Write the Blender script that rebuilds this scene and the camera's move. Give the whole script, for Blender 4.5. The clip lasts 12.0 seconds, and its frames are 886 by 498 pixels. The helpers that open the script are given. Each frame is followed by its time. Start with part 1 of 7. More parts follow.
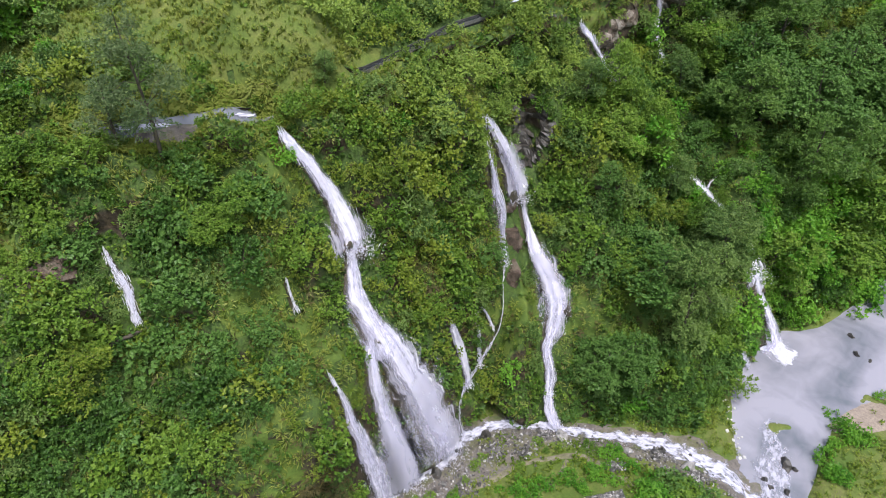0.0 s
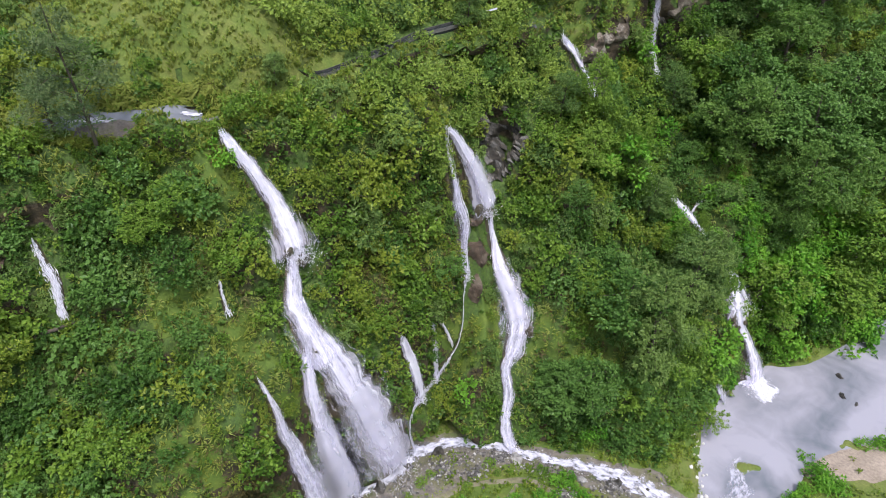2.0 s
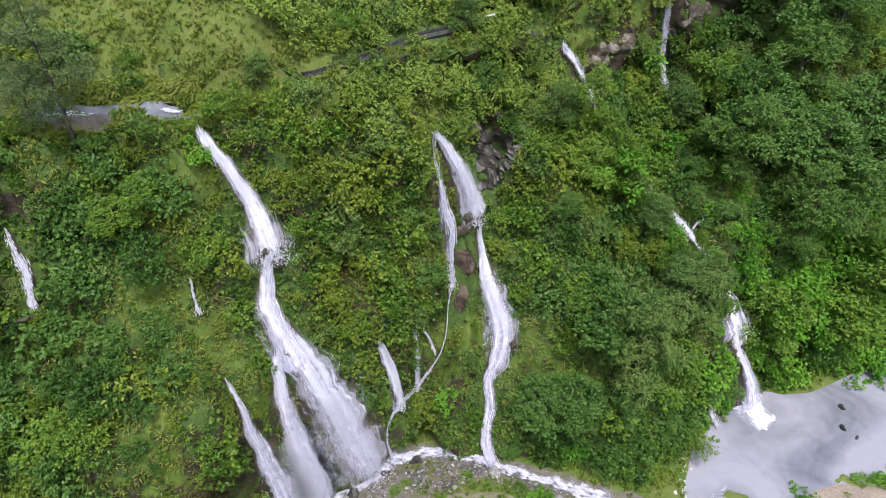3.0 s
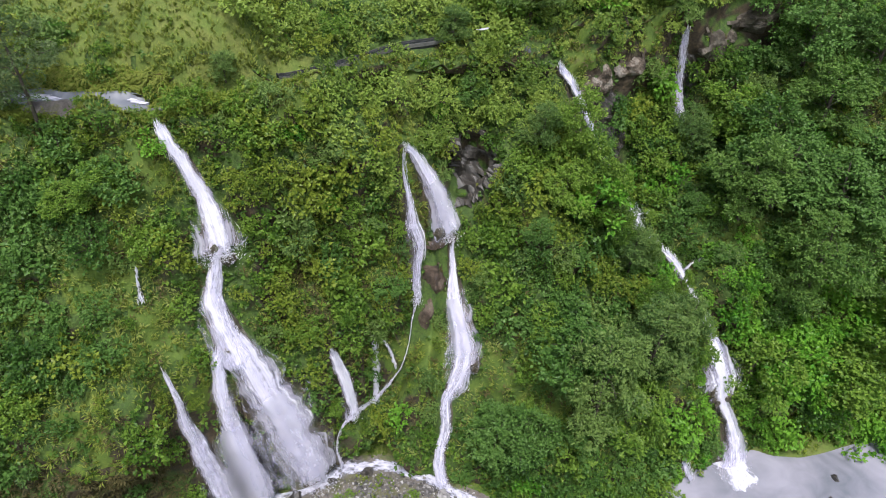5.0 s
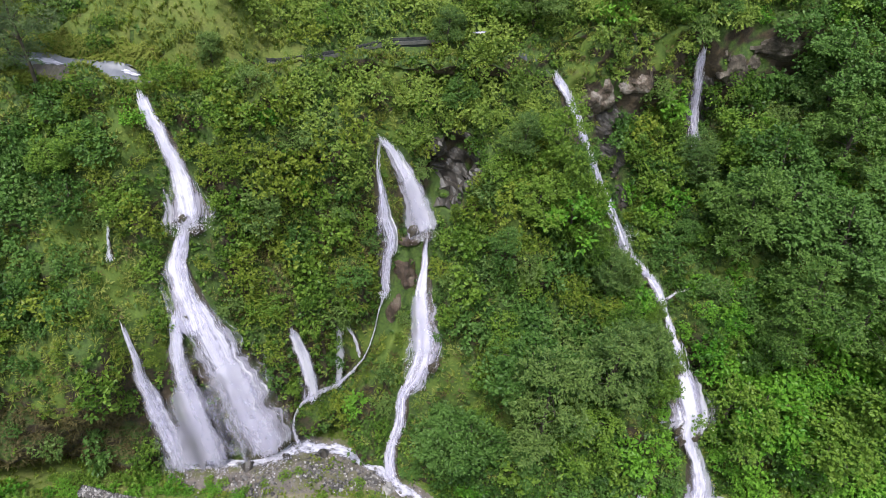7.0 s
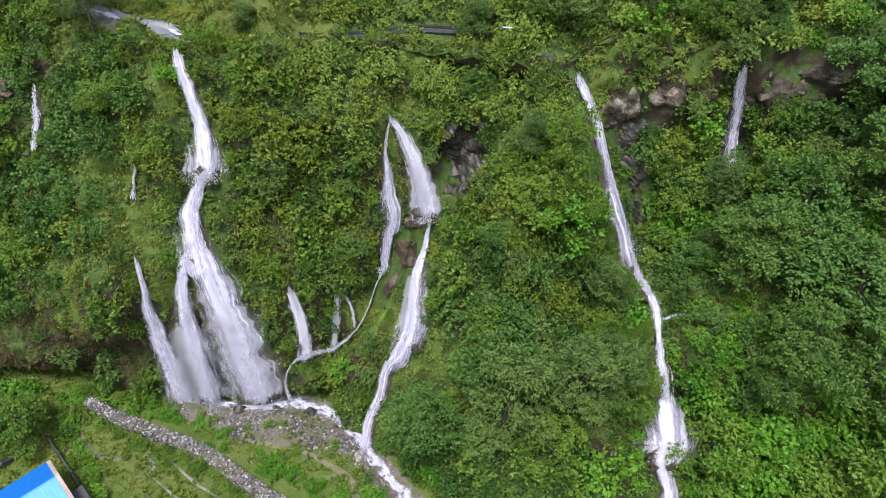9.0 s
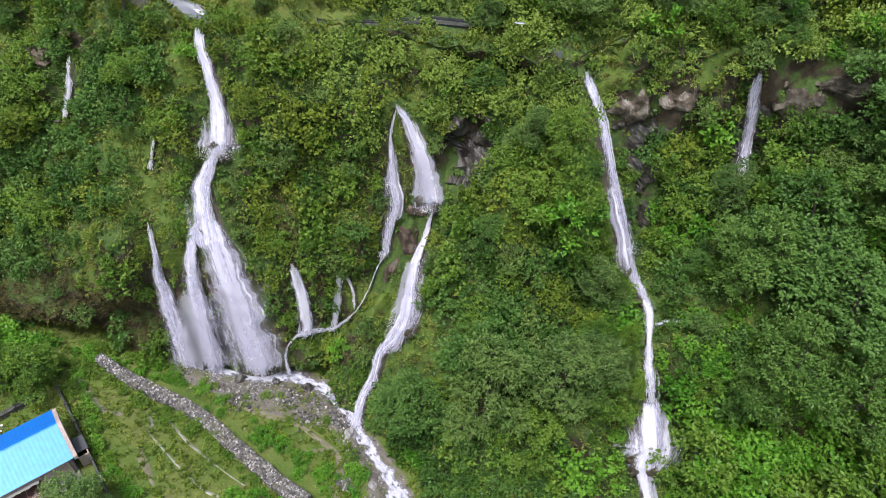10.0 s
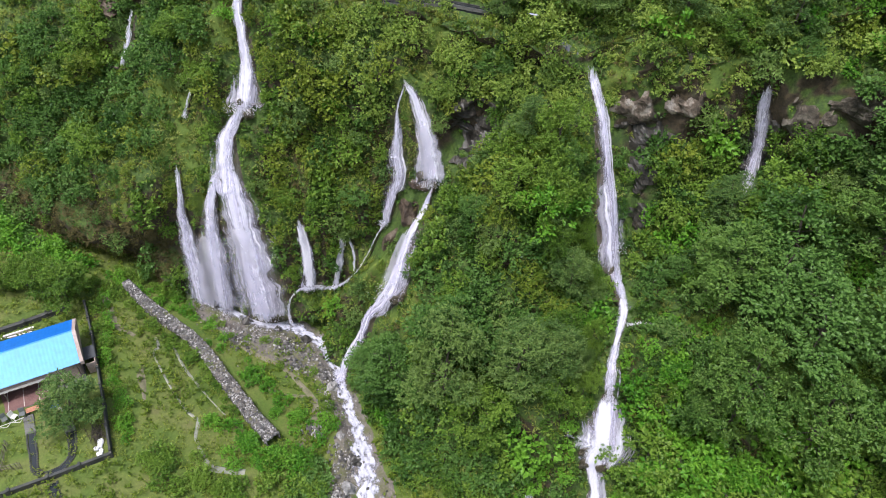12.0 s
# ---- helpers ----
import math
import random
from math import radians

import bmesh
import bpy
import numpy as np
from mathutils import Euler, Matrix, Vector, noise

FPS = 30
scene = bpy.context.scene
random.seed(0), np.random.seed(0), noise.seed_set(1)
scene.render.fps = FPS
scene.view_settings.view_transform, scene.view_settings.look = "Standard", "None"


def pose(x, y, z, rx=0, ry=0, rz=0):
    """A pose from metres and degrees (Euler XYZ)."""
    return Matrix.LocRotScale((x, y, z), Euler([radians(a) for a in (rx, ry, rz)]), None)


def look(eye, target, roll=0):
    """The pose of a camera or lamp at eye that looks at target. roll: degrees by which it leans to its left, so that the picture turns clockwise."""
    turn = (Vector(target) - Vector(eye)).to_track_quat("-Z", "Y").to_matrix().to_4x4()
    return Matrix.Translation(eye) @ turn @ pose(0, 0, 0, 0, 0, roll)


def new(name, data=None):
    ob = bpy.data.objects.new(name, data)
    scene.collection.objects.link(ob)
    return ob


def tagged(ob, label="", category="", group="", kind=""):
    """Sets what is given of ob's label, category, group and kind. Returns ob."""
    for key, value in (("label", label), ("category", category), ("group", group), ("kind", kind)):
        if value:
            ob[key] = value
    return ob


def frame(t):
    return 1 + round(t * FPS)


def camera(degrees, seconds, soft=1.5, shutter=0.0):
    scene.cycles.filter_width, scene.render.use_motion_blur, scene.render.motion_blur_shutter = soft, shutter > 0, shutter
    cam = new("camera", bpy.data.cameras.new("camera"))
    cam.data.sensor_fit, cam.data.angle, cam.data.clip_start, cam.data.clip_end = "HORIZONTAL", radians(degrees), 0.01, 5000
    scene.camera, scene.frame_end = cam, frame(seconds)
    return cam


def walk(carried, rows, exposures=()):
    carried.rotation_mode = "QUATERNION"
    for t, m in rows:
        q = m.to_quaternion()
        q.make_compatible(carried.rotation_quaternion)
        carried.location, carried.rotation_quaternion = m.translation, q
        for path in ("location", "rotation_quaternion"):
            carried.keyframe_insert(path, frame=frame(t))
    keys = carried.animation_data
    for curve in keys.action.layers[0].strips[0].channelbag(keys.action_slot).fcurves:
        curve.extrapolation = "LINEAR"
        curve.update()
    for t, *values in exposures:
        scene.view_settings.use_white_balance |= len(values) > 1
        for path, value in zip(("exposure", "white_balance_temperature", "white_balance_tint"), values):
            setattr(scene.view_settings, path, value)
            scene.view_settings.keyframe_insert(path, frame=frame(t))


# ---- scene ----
from mathutils.bvhtree import BVHTree

cam = camera(64.6, 12.0, soft=1.0)
PATH = [
    (0, (-0.01, -0.083, 53.058), (-0.038, 1.407, 51.724), -0.1),
    (0.5, (1.414, 0.277, 53.006), (1.373, 1.767, 51.672), 0.0),
    (1, (3.02, 0.697, 52.903), (2.949, 2.187, 51.571), 0.2),
    (1.5, (4.747, 1.219, 52.852), (4.643, 2.708, 51.52), 0.4),
    (2, (6.599, 1.855, 52.823), (6.456, 3.341, 51.492), 0.5),
    (2.5, (8.501, 2.55, 52.746), (8.31, 4.032, 51.416), 0.6),
    (3, (10.429, 3.351, 52.696), (10.189, 4.826, 51.366), 0.7),
    (3.2, (11.224, 3.709, 52.742), (10.964, 5.179, 51.411), 0.8),
    (4.8, (17.898, 6.682, 52.8), (17.459, 8.113, 51.472), 0.8),
    (5, (18.776, 7.031, 52.805), (18.315, 8.455, 51.478), 0.9),
    (5.5, (21.007, 7.906, 52.868), (20.491, 9.31, 51.541), 1.0),
    (6, (23.321, 8.809, 52.939), (22.745, 10.19, 51.612), 0.9),
    (6.5, (25.617, 9.764, 53.012), (24.978, 11.115, 51.683), 1.0),
    (6.7, (26.505, 10.144, 53.087), (25.842, 11.482, 51.757), 1.1),
    (8.3, (33.817, 13.443, 53.191), (32.927, 14.638, 51.856), 1.1),
    (8.5, (34.698, 13.93, 53.191), (33.783, 15.104, 51.856), 1.0),
    (9, (36.941, 15.104, 53.29), (35.962, 16.222, 51.952), 1.0),
    (9.5, (39.008, 16.253, 53.36), (37.974, 17.315, 52.018), 1.1),
    (10, (41.164, 17.584, 53.472), (40.076, 18.588, 52.127), 1.1),
    (10.5, (43.239, 18.97, 53.619), (42.104, 19.915, 52.27), 1.2),
    (11, (45.345, 20.439, 53.721), (44.165, 21.324, 52.37), 1.2),
    (11.5, (47.405, 21.912, 53.851), (46.185, 22.738, 52.499), 1.2),
    (12, (49.318, 23.418, 53.967), (48.064, 24.185, 52.611), 1.2),
]
walk(cam, [(t, look(eye, target, roll)) for t, eye, target, roll in PATH], [(0.0, 0.76, 6060, 11), (12.0, 0.76, 6060, 11)])

# ---- light: soft overcast daylight ----
world = bpy.data.worlds.new("overcast_sky")
scene.world = world
world.use_nodes = True
wn = world.node_tree
sky = wn.nodes.new("ShaderNodeTexSky")
sky.sky_type = "NISHITA"
sky.sun_disc = False
sky.sun_elevation = radians(70)
sky.sun_rotation = radians(157)
sky.air_density, sky.dust_density, sky.ozone_density = 1.6, 6.0, 1.0
wn.links.new(sky.outputs[0], wn.nodes["Background"].inputs[0])
wn.nodes["Background"].inputs[1].default_value = 0.10
sun = new("sun", bpy.data.lights.new("sun", "SUN"))
sun.data.energy, sun.data.angle, sun.data.color = 2.2, radians(12), (1.0, 0.98, 0.96)
sun.matrix_world = look((19, 11.5, 110), (5, 45, 10))


# ---- small tools ----
rng = np.random.default_rng(7)
_table = rng.random(4096)


def value_noise(p, scale, seed=0):
    """Smooth noise in 0..1 at points p (n x 3) with features of the given size in metres."""
    q = np.asarray(p, float) / scale + seed * 17.31
    i = np.floor(q).astype(np.int64)
    f = q - i
    f = f * f * (3 - 2 * f)
    out = 0.0
    for dx in (0, 1):
        for dy in (0, 1):
            for dz in (0, 1):
                h = ((i[:, 0] + dx) * 73856093 ^ (i[:, 1] + dy) * 19349663 ^ (i[:, 2] + dz) * 83492791) & 4095
                w = np.abs(1 - dx - f[:, 0]) * np.abs(1 - dy - f[:, 1]) * np.abs(1 - dz - f[:, 2])
                out = out + w * _table[h]
    return out


def mesh_of(name, verts, faces, material=None, smooth=True, uv=None, track=None):
    """A mesh from arrays: verts n x 3, faces m x 3 or m x 4; uv per vertex."""
    me = bpy.data.meshes.new(name)
    verts, faces = np.asarray(verts, np.float32), np.asarray(faces, np.int32)
    m, k = faces.shape
    me.vertices.add(len(verts))
    me.vertices.foreach_set("co", verts.ravel())
    me.loops.add(m * k)
    me.loops.foreach_set("vertex_index", faces.ravel())
    me.polygons.add(m)
    me.polygons.foreach_set("loop_start", np.arange(m, dtype=np.int32) * k)
    me.polygons.foreach_set("use_smooth", np.full(m, smooth))
    if uv is not None:
        layer = me.uv_layers.new(name="flow")
        layer.data.foreach_set("uv", np.asarray(uv, np.float32)[faces.ravel()].ravel())
    if track is not None:
        layer = me.uv_layers.new(name="track")
        layer.data.foreach_set("uv", np.asarray(track, np.float32)[faces.ravel()].ravel())
    me.update(calc_edges=True)
    me.validate()
    if material:
        me.materials.append(material)
    return me


def catmull(points, n):
    """A smooth curve through control points (k x d), n steps to each span."""
    p = np.asarray(points, float)
    p = np.concatenate([[2 * p[0] - p[1]], p, [2 * p[-1] - p[-2]]])
    t = (np.arange(n) / n)[:, None]
    out = []
    for a, b, c, d in zip(p[:-3], p[1:-2], p[2:-1], p[3:]):
        out.append(0.5 * (2 * b + (c - a) * t + (2 * a - 5 * b + 4 * c - d) * t**2 + (3 * b - a - 3 * c + d) * t**3))
    return np.concatenate(out + [p[-2][None]])


def grid_faces(rows, cols):
    i = np.arange(rows * cols).reshape(rows, cols)
    return np.stack([i[:-1, :-1], i[:-1, 1:], i[1:, 1:], i[1:, :-1]], -1).reshape(-1, 4)


def smoothstep(a, b, x):
    t = np.clip((x - a) / (b - a), 0, 1)
    return t * t * (3 - 2 * t)


# ---- materials ----
def material(name):
    m = bpy.data.materials.new(name)
    m.use_nodes = True
    return m, m.node_tree, m.node_tree.nodes["Principled BSDF"]


def ramp(tree, source, stops):
    r = tree.nodes.new("ShaderNodeValToRGB")
    el = r.color_ramp.elements
    while len(el) < len(stops):
        el.new(0.5)
    for e, (at, colour) in zip(el, stops):
        e.position, e.color = at, (*colour, 1)
    tree.links.new(source, r.inputs[0])
    return r.outputs[0]


def noise_node(tree, scale, detail=4.0, rough=0.55, vector=None):
    n = tree.nodes.new("ShaderNodeTexNoise")
    n.inputs["Scale"].default_value, n.inputs["Detail"].default_value, n.inputs["Roughness"].default_value = scale, detail, rough
    tree.links.new(vector or place_node(tree), n.inputs["Vector"])
    return n.outputs["Fac"]


def place_node(tree):
    for n in tree.nodes:
        if n.bl_idname == "ShaderNodeNewGeometry":
            return n.outputs["Position"]
    return tree.nodes.new("ShaderNodeNewGeometry").outputs["Position"]


def mix_node(tree, fac, a, b, mode="MIX"):
    n = tree.nodes.new("ShaderNodeMix")
    n.data_type, n.blend_type = "RGBA", mode
    for value, socket in ((fac, n.inputs[0]), (a, n.inputs[6]), (b, n.inputs[7])):
        if isinstance(value, (int, float)):
            socket.default_value = value
        elif isinstance(value, tuple):
            socket.default_value = (*value, 1)
        else:
            tree.links.new(value, socket)
    return n.outputs[2]


def bump_node(tree, bsdf, height, strength, distance):
    b = tree.nodes.new("ShaderNodeBump")
    b.inputs["Strength"].default_value, b.inputs["Distance"].default_value = strength, distance
    tree.links.new(height, b.inputs["Height"])
    tree.links.new(b.outputs[0], bsdf.inputs["Normal"])


def speckled(name, stops, scale, rough=0.85, bump=0.4, distance=0.1, fine=None):
    """A matt material: colours of a coarse noise, broken up by a fine one."""
    m, tree, bsdf = material(name)
    coarse = ramp(tree, noise_node(tree, scale), stops)
    small = noise_node(tree, fine or scale * 9, 6)
    colour = mix_node(tree, 0.55, coarse, ramp(tree, small, ((0.25, (0.25, 0.25, 0.25)), (0.75, (1.0, 1.0, 1.0)))), "MULTIPLY")
    tree.links.new(colour, bsdf.inputs["Base Color"])
    bsdf.inputs["Roughness"].default_value = rough
    bump_node(tree, bsdf, small, bump, distance)
    return m


def earth(name, moss, rock, streak, scale=0.35):
    """Soil and rock: green where the surface lies flatter, bare where it is steep."""
    m, tree, bsdf = material(name)
    geo = place_node(tree).node
    flatness = tree.nodes.new("ShaderNodeSeparateXYZ")
    tree.links.new(geo.outputs["Normal"], flatness.inputs[0])
    big, mid, small = noise_node(tree, scale, 5), noise_node(tree, 1.7, 5), noise_node(tree, 4.5, 4, 0.75)
    tilt = tree.nodes.new("ShaderNodeMath")
    tilt.operation = "MULTIPLY_ADD"
    tree.links.new(big, tilt.inputs[0])
    tilt.inputs[1].default_value = 0.9
    tree.links.new(flatness.outputs["Z"], tilt.inputs[2])
    cover = ramp(tree, tilt.outputs[0], ((0.62, (0, 0, 0)), (0.86, (1, 1, 1))))
    green = ramp(tree, mid, ((0.3, moss[0]), (0.7, moss[1])))
    bare = ramp(tree, mid, ((0.3, rock[0]), (0.55, rock[1]), (0.75, streak)))
    colour = mix_node(tree, cover, bare, green)
    colour = mix_node(tree, 0.6, colour, ramp(tree, small, ((0.36, (0.12, 0.12, 0.12)), (0.62, (1.0, 1.0, 1.0)))), "MULTIPLY")
    tree.links.new(colour, bsdf.inputs["Base Color"])
    bsdf.inputs["Roughness"].default_value = 0.8
    bump_node(tree, bsdf, small, 0.7, 0.15)
    return m


def uv_node(tree, name, scale=(1, 1, 1)):
    uv = tree.nodes.new("ShaderNodeUVMap")
    uv.uv_map = name
    stretch = tree.nodes.new("ShaderNodeMapping")
    stretch.inputs["Scale"].default_value = scale
    tree.links.new(uv.outputs[0], stretch.inputs["Vector"])
    return stretch.outputs[0]


def leaf(name, dark, light, yellow, gloss=0.42, glow=0.3):
    """Leaves: the tone drifts from plant to plant and leaf to leaf, and some light passes through."""
    m, tree, bsdf = material(name)
    geo = place_node(tree).node
    info = tree.nodes.new("ShaderNodeObjectInfo")
    drift = noise_node(tree, 0.33, 3)
    total = tree.nodes.new("ShaderNodeMath")
    total.operation = "MULTIPLY_ADD"
    tree.links.new(geo.outputs["Random Per Island"], total.inputs[0])
    total.inputs[1].default_value = 0.46
    tree.links.new(drift, total.inputs[2])
    again = tree.nodes.new("ShaderNodeMath")
    again.operation = "MULTIPLY_ADD"
    tree.links.new(info.outputs["Random"], again.inputs[0])
    again.inputs[1].default_value = 0.42
    tree.links.new(total.outputs[0], again.inputs[2])
    split = tree.nodes.new("ShaderNodeSeparateXYZ")
    tree.links.new(uv_node(tree, "flow"), split.inputs[0])
    plant = tree.nodes.new("ShaderNodeMath")
    tree.links.new(again.outputs[0], plant.inputs[0])
    tree.links.new(split.outputs["X"], plant.inputs[1])
    colour = ramp(tree, plant.outputs[0], ((0.32, dark), (0.78, light), (1.0, yellow)))
    tree.links.new(colour, bsdf.inputs["Base Color"])
    bsdf.inputs["Roughness"].default_value = gloss
    bsdf.inputs["Specular IOR Level"].default_value = 0.22
    shine = tree.nodes.new("ShaderNodeBsdfTranslucent")
    tree.links.new(colour, shine.inputs["Color"])
    both = tree.nodes.new("ShaderNodeMixShader")
    both.inputs[0].default_value = glow
    tree.links.new(bsdf.outputs[0], both.inputs[1])
    tree.links.new(shine.outputs[0], both.inputs[2])
    tree.links.new(both.outputs[0], tree.nodes["Material Output"].inputs["Surface"])
    return m


def maths_in(tree):
    """A short way to add a maths node to a tree."""
    def maths(op, a, b=0, c=None):
        n = tree.nodes.new("ShaderNodeMath")
        n.operation = op
        for value, socket in zip((a, b, c), n.inputs):
            if isinstance(value, (int, float)):
                socket.default_value = value
            elif value is not None:
                tree.links.new(value, socket)
        return n.outputs[0]
    return maths


def blend_range(tree, value, lo, hi, to_lo, to_hi):
    n = tree.nodes.new("ShaderNodeMapRange")
    n.interpolation_type = "SMOOTHSTEP"
    for name_, v in (("From Min", lo), ("From Max", hi), ("To Min", to_lo), ("To Max", to_hi)):
        n.inputs[name_].default_value = v
    tree.links.new(value, n.inputs["Value"])
    return n.outputs[0]


def white_water(name, low, high, cover, strongest=1.0, patchy=0.6):
    """Running water: foam in clots, ragged and thin towards its sides."""
    m, tree, bsdf = material(name)
    maths = maths_in(tree)
    foam = noise_node(tree, 1.0, 7, 0.6, uv_node(tree, "track", (2.6, 1.3, 1.0)))
    patch = noise_node(tree, 0.9, 4)
    split = tree.nodes.new("ShaderNodeSeparateXYZ")
    tree.links.new(uv_node(tree, "flow"), split.inputs[0])
    inner = maths("SUBTRACT", 1.0, maths("ABSOLUTE", maths("MULTIPLY_ADD", split.outputs["X"], 2.0, -1.0)))
    body = maths("MULTIPLY_ADD", maths("MINIMUM", inner, 0.7), 2.0, cover - 1.2 - patchy / 2)
    body = maths("MULTIPLY_ADD", foam, 2.4, maths("MULTIPLY_ADD", patch, patchy, body))
    tree.links.new(blend_range(tree, body, 0.1, 0.95, 0.0, strongest), bsdf.inputs["Alpha"])
    tree.links.new(ramp(tree, foam, ((0.34, low), (0.62, high))), bsdf.inputs["Base Color"])
    bsdf.inputs["Roughness"].default_value = 0.45
    bump_node(tree, bsdf, foam, 0.35, 0.15)
    return m


def falling_water(name, low, high, strongest, cover, thin=0.0, streak=1.0):
    """Falling water: soft streaks along the fall, dense in the middle, dissolving at sides and ends; thin: how far it opens up on the way down."""
    m, tree, bsdf = material(name)
    maths = maths_in(tree)
    fine = noise_node(tree, 1.0, 4, 0.6, uv_node(tree, "track", (5.0 * streak, 0.16, 1.0)))
    broad = noise_node(tree, 1.0, 3, 0.5, uv_node(tree, "track", (1.5 * streak, 0.07, 1.0)))
    clot = noise_node(tree, 1.0, 4, 0.6, uv_node(tree, "track", (2.6, 1.1, 1.0)))
    split = tree.nodes.new("ShaderNodeSeparateXYZ")
    tree.links.new(uv_node(tree, "flow"), split.inputs[0])
    inner = maths("SUBTRACT", 1.0, maths("ABSOLUTE", maths("MULTIPLY_ADD", split.outputs["X"], 2.0, -1.0)))
    body = maths("MULTIPLY_ADD", maths("MINIMUM", inner, 0.75), 2.3, cover)
    body = maths("MULTIPLY_ADD", split.outputs["Y"], -thin, body)
    for wave, gain in ((broad, 3.4), (fine, 1.4), (clot, 1.8)):
        body = maths("ADD", body, maths("MULTIPLY_ADD", wave, gain, -0.5 * gain))
    alpha = blend_range(tree, body, 0.0, 1.15, 0.0, strongest)
    mixed = maths("ADD", maths("MULTIPLY", broad, 0.5), maths("MULTIPLY", fine, 0.5))
    colour = ramp(tree, mixed, ((0.38, low), (0.58, high)))
    tree.links.new(colour, bsdf.inputs["Base Color"])
    bsdf.inputs["Roughness"].default_value = 0.6
    bsdf.inputs["Specular IOR Level"].default_value = 0.2
    # light scatters on through the drops, so the far side is lit as well
    deep = tree.nodes.new("ShaderNodeBsdfTranslucent")
    tree.links.new(colour, deep.inputs["Color"])
    clear = tree.nodes.new("ShaderNodeBsdfTransparent")
    scatter, veiled = tree.nodes.new("ShaderNodeMixShader"), tree.nodes.new("ShaderNodeMixShader")
    scatter.inputs[0].default_value = 0.4
    tree.links.new(bsdf.outputs[0], scatter.inputs[1])
    tree.links.new(deep.outputs[0], scatter.inputs[2])
    tree.links.new(alpha, veiled.inputs[0])
    tree.links.new(clear.outputs[0], veiled.inputs[1])
    tree.links.new(scatter.outputs[0], veiled.inputs[2])
    tree.links.new(veiled.outputs[0], tree.nodes["Material Output"].inputs["Surface"])
    return m


def water_threads(name, colour):
    """Threads and drops of white water, through which light scatters."""
    m, tree, bsdf = material(name)
    tone = ramp(tree, place_node(tree).node.outputs["Random Per Island"], ((0.0, tuple(c * 0.8 for c in colour)), (1.0, colour)))
    tree.links.new(tone, bsdf.inputs["Base Color"])
    bsdf.inputs["Roughness"].default_value = 0.5
    deep, both = tree.nodes.new("ShaderNodeBsdfTranslucent"), tree.nodes.new("ShaderNodeMixShader")
    tree.links.new(tone, deep.inputs["Color"])
    both.inputs[0].default_value = 0.45
    tree.links.new(bsdf.outputs[0], both.inputs[1])
    tree.links.new(deep.outputs[0], both.inputs[2])
    tree.links.new(both.outputs[0], tree.nodes["Material Output"].inputs["Surface"])
    return m


SOIL = earth("slope_soil", ((0.036, 0.08, 0.009), (0.085, 0.14, 0.015)), ((0.035, 0.026, 0.016), (0.075, 0.055, 0.032)), (0.12, 0.085, 0.045))
TURF = speckled("short_hill_turf", ((0.3, (0.085, 0.14, 0.016)), (0.5, (0.12, 0.165, 0.022)), (0.68, (0.16, 0.18, 0.035)), (0.8, (0.12, 0.10, 0.045))), 0.5, fine=7, bump=0.6)
MOSS = speckled("soft_slope_moss", ((0.3, (0.055, 0.10, 0.010)), (0.5, (0.085, 0.14, 0.013)), (0.68, (0.12, 0.165, 0.02)), (0.8, (0.10, 0.10, 0.03))), 0.6, fine=6, bump=0.5)
MEADOW = speckled("meadow_ground", ((0.3, (0.07, 0.13, 0.013)), (0.46, (0.105, 0.155, 0.02)), (0.6, (0.15, 0.175, 0.038)), (0.76, (0.165, 0.14, 0.07))), 0.3, fine=5)

LEAF_GREEN = leaf("leaf_green", (0.028, 0.07, 0.009), (0.088, 0.172, 0.019), (0.155, 0.25, 0.033))
LEAF_YELLOW = leaf("leaf_yellow_green", (0.048, 0.085, 0.010), (0.115, 0.18, 0.019), (0.19, 0.245, 0.03))
LEAF_PALE = leaf("leaf_pale_olive", (0.075, 0.128, 0.022), (0.155, 0.24, 0.038), (0.23, 0.315, 0.056))
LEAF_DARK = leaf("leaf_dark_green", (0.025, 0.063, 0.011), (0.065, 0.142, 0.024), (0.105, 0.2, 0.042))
LEAF_LIME = leaf("leaf_bright_green", (0.036, 0.118, 0.010), (0.075, 0.215, 0.016), (0.14, 0.30, 0.028))
# darker feathery-tree leaves: shade of the right slope put into the colour
LEAF_SHADED = leaf("leaf_woodland_green", (0.030, 0.073, 0.014), (0.074, 0.155, 0.028), (0.13, 0.225, 0.045))
LEAF_GREY = leaf("leaf_grey_green", (0.036, 0.078, 0.020), (0.084, 0.158, 0.037), (0.155, 0.235, 0.058))
LEAF_PINE = leaf("leaf_dull_pine", (0.034, 0.07, 0.026), (0.08, 0.135, 0.05), (0.14, 0.19, 0.075))
GRASS = leaf("grass_blades", (0.08, 0.135, 0.011), (0.125, 0.19, 0.017), (0.20, 0.235, 0.042), 0.5)
# creeper green darkened to paint the shade in gaps between shrubs
SHADE_CARPET = leaf("low_creeper_leaf", (0.010, 0.032, 0.006), (0.028, 0.075, 0.012), (0.07, 0.135, 0.022))
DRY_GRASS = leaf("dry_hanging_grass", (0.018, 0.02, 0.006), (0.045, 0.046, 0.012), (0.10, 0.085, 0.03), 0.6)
BARK = speckled("bark", ((0.3, (0.05, 0.04, 0.03)), (0.7, (0.12, 0.1, 0.075))), 3.0)
WET_ROCK = speckled("wet_brown_rock", ((0.3, (0.035, 0.028, 0.016)), (0.55, (0.08, 0.064, 0.036)), (0.75, (0.06, 0.08, 0.022))), 1.2, rough=0.45, bump=0.8, distance=0.15)
FALL = falling_water("falling_water", (0.72, 0.69, 0.90), (0.94, 0.92, 1.0), 0.98, -0.6, 0.5)
VEIL = falling_water("thin_water_veil", (0.62, 0.59, 0.78), (0.84, 0.81, 0.97), 0.55, -0.5, 0.0)
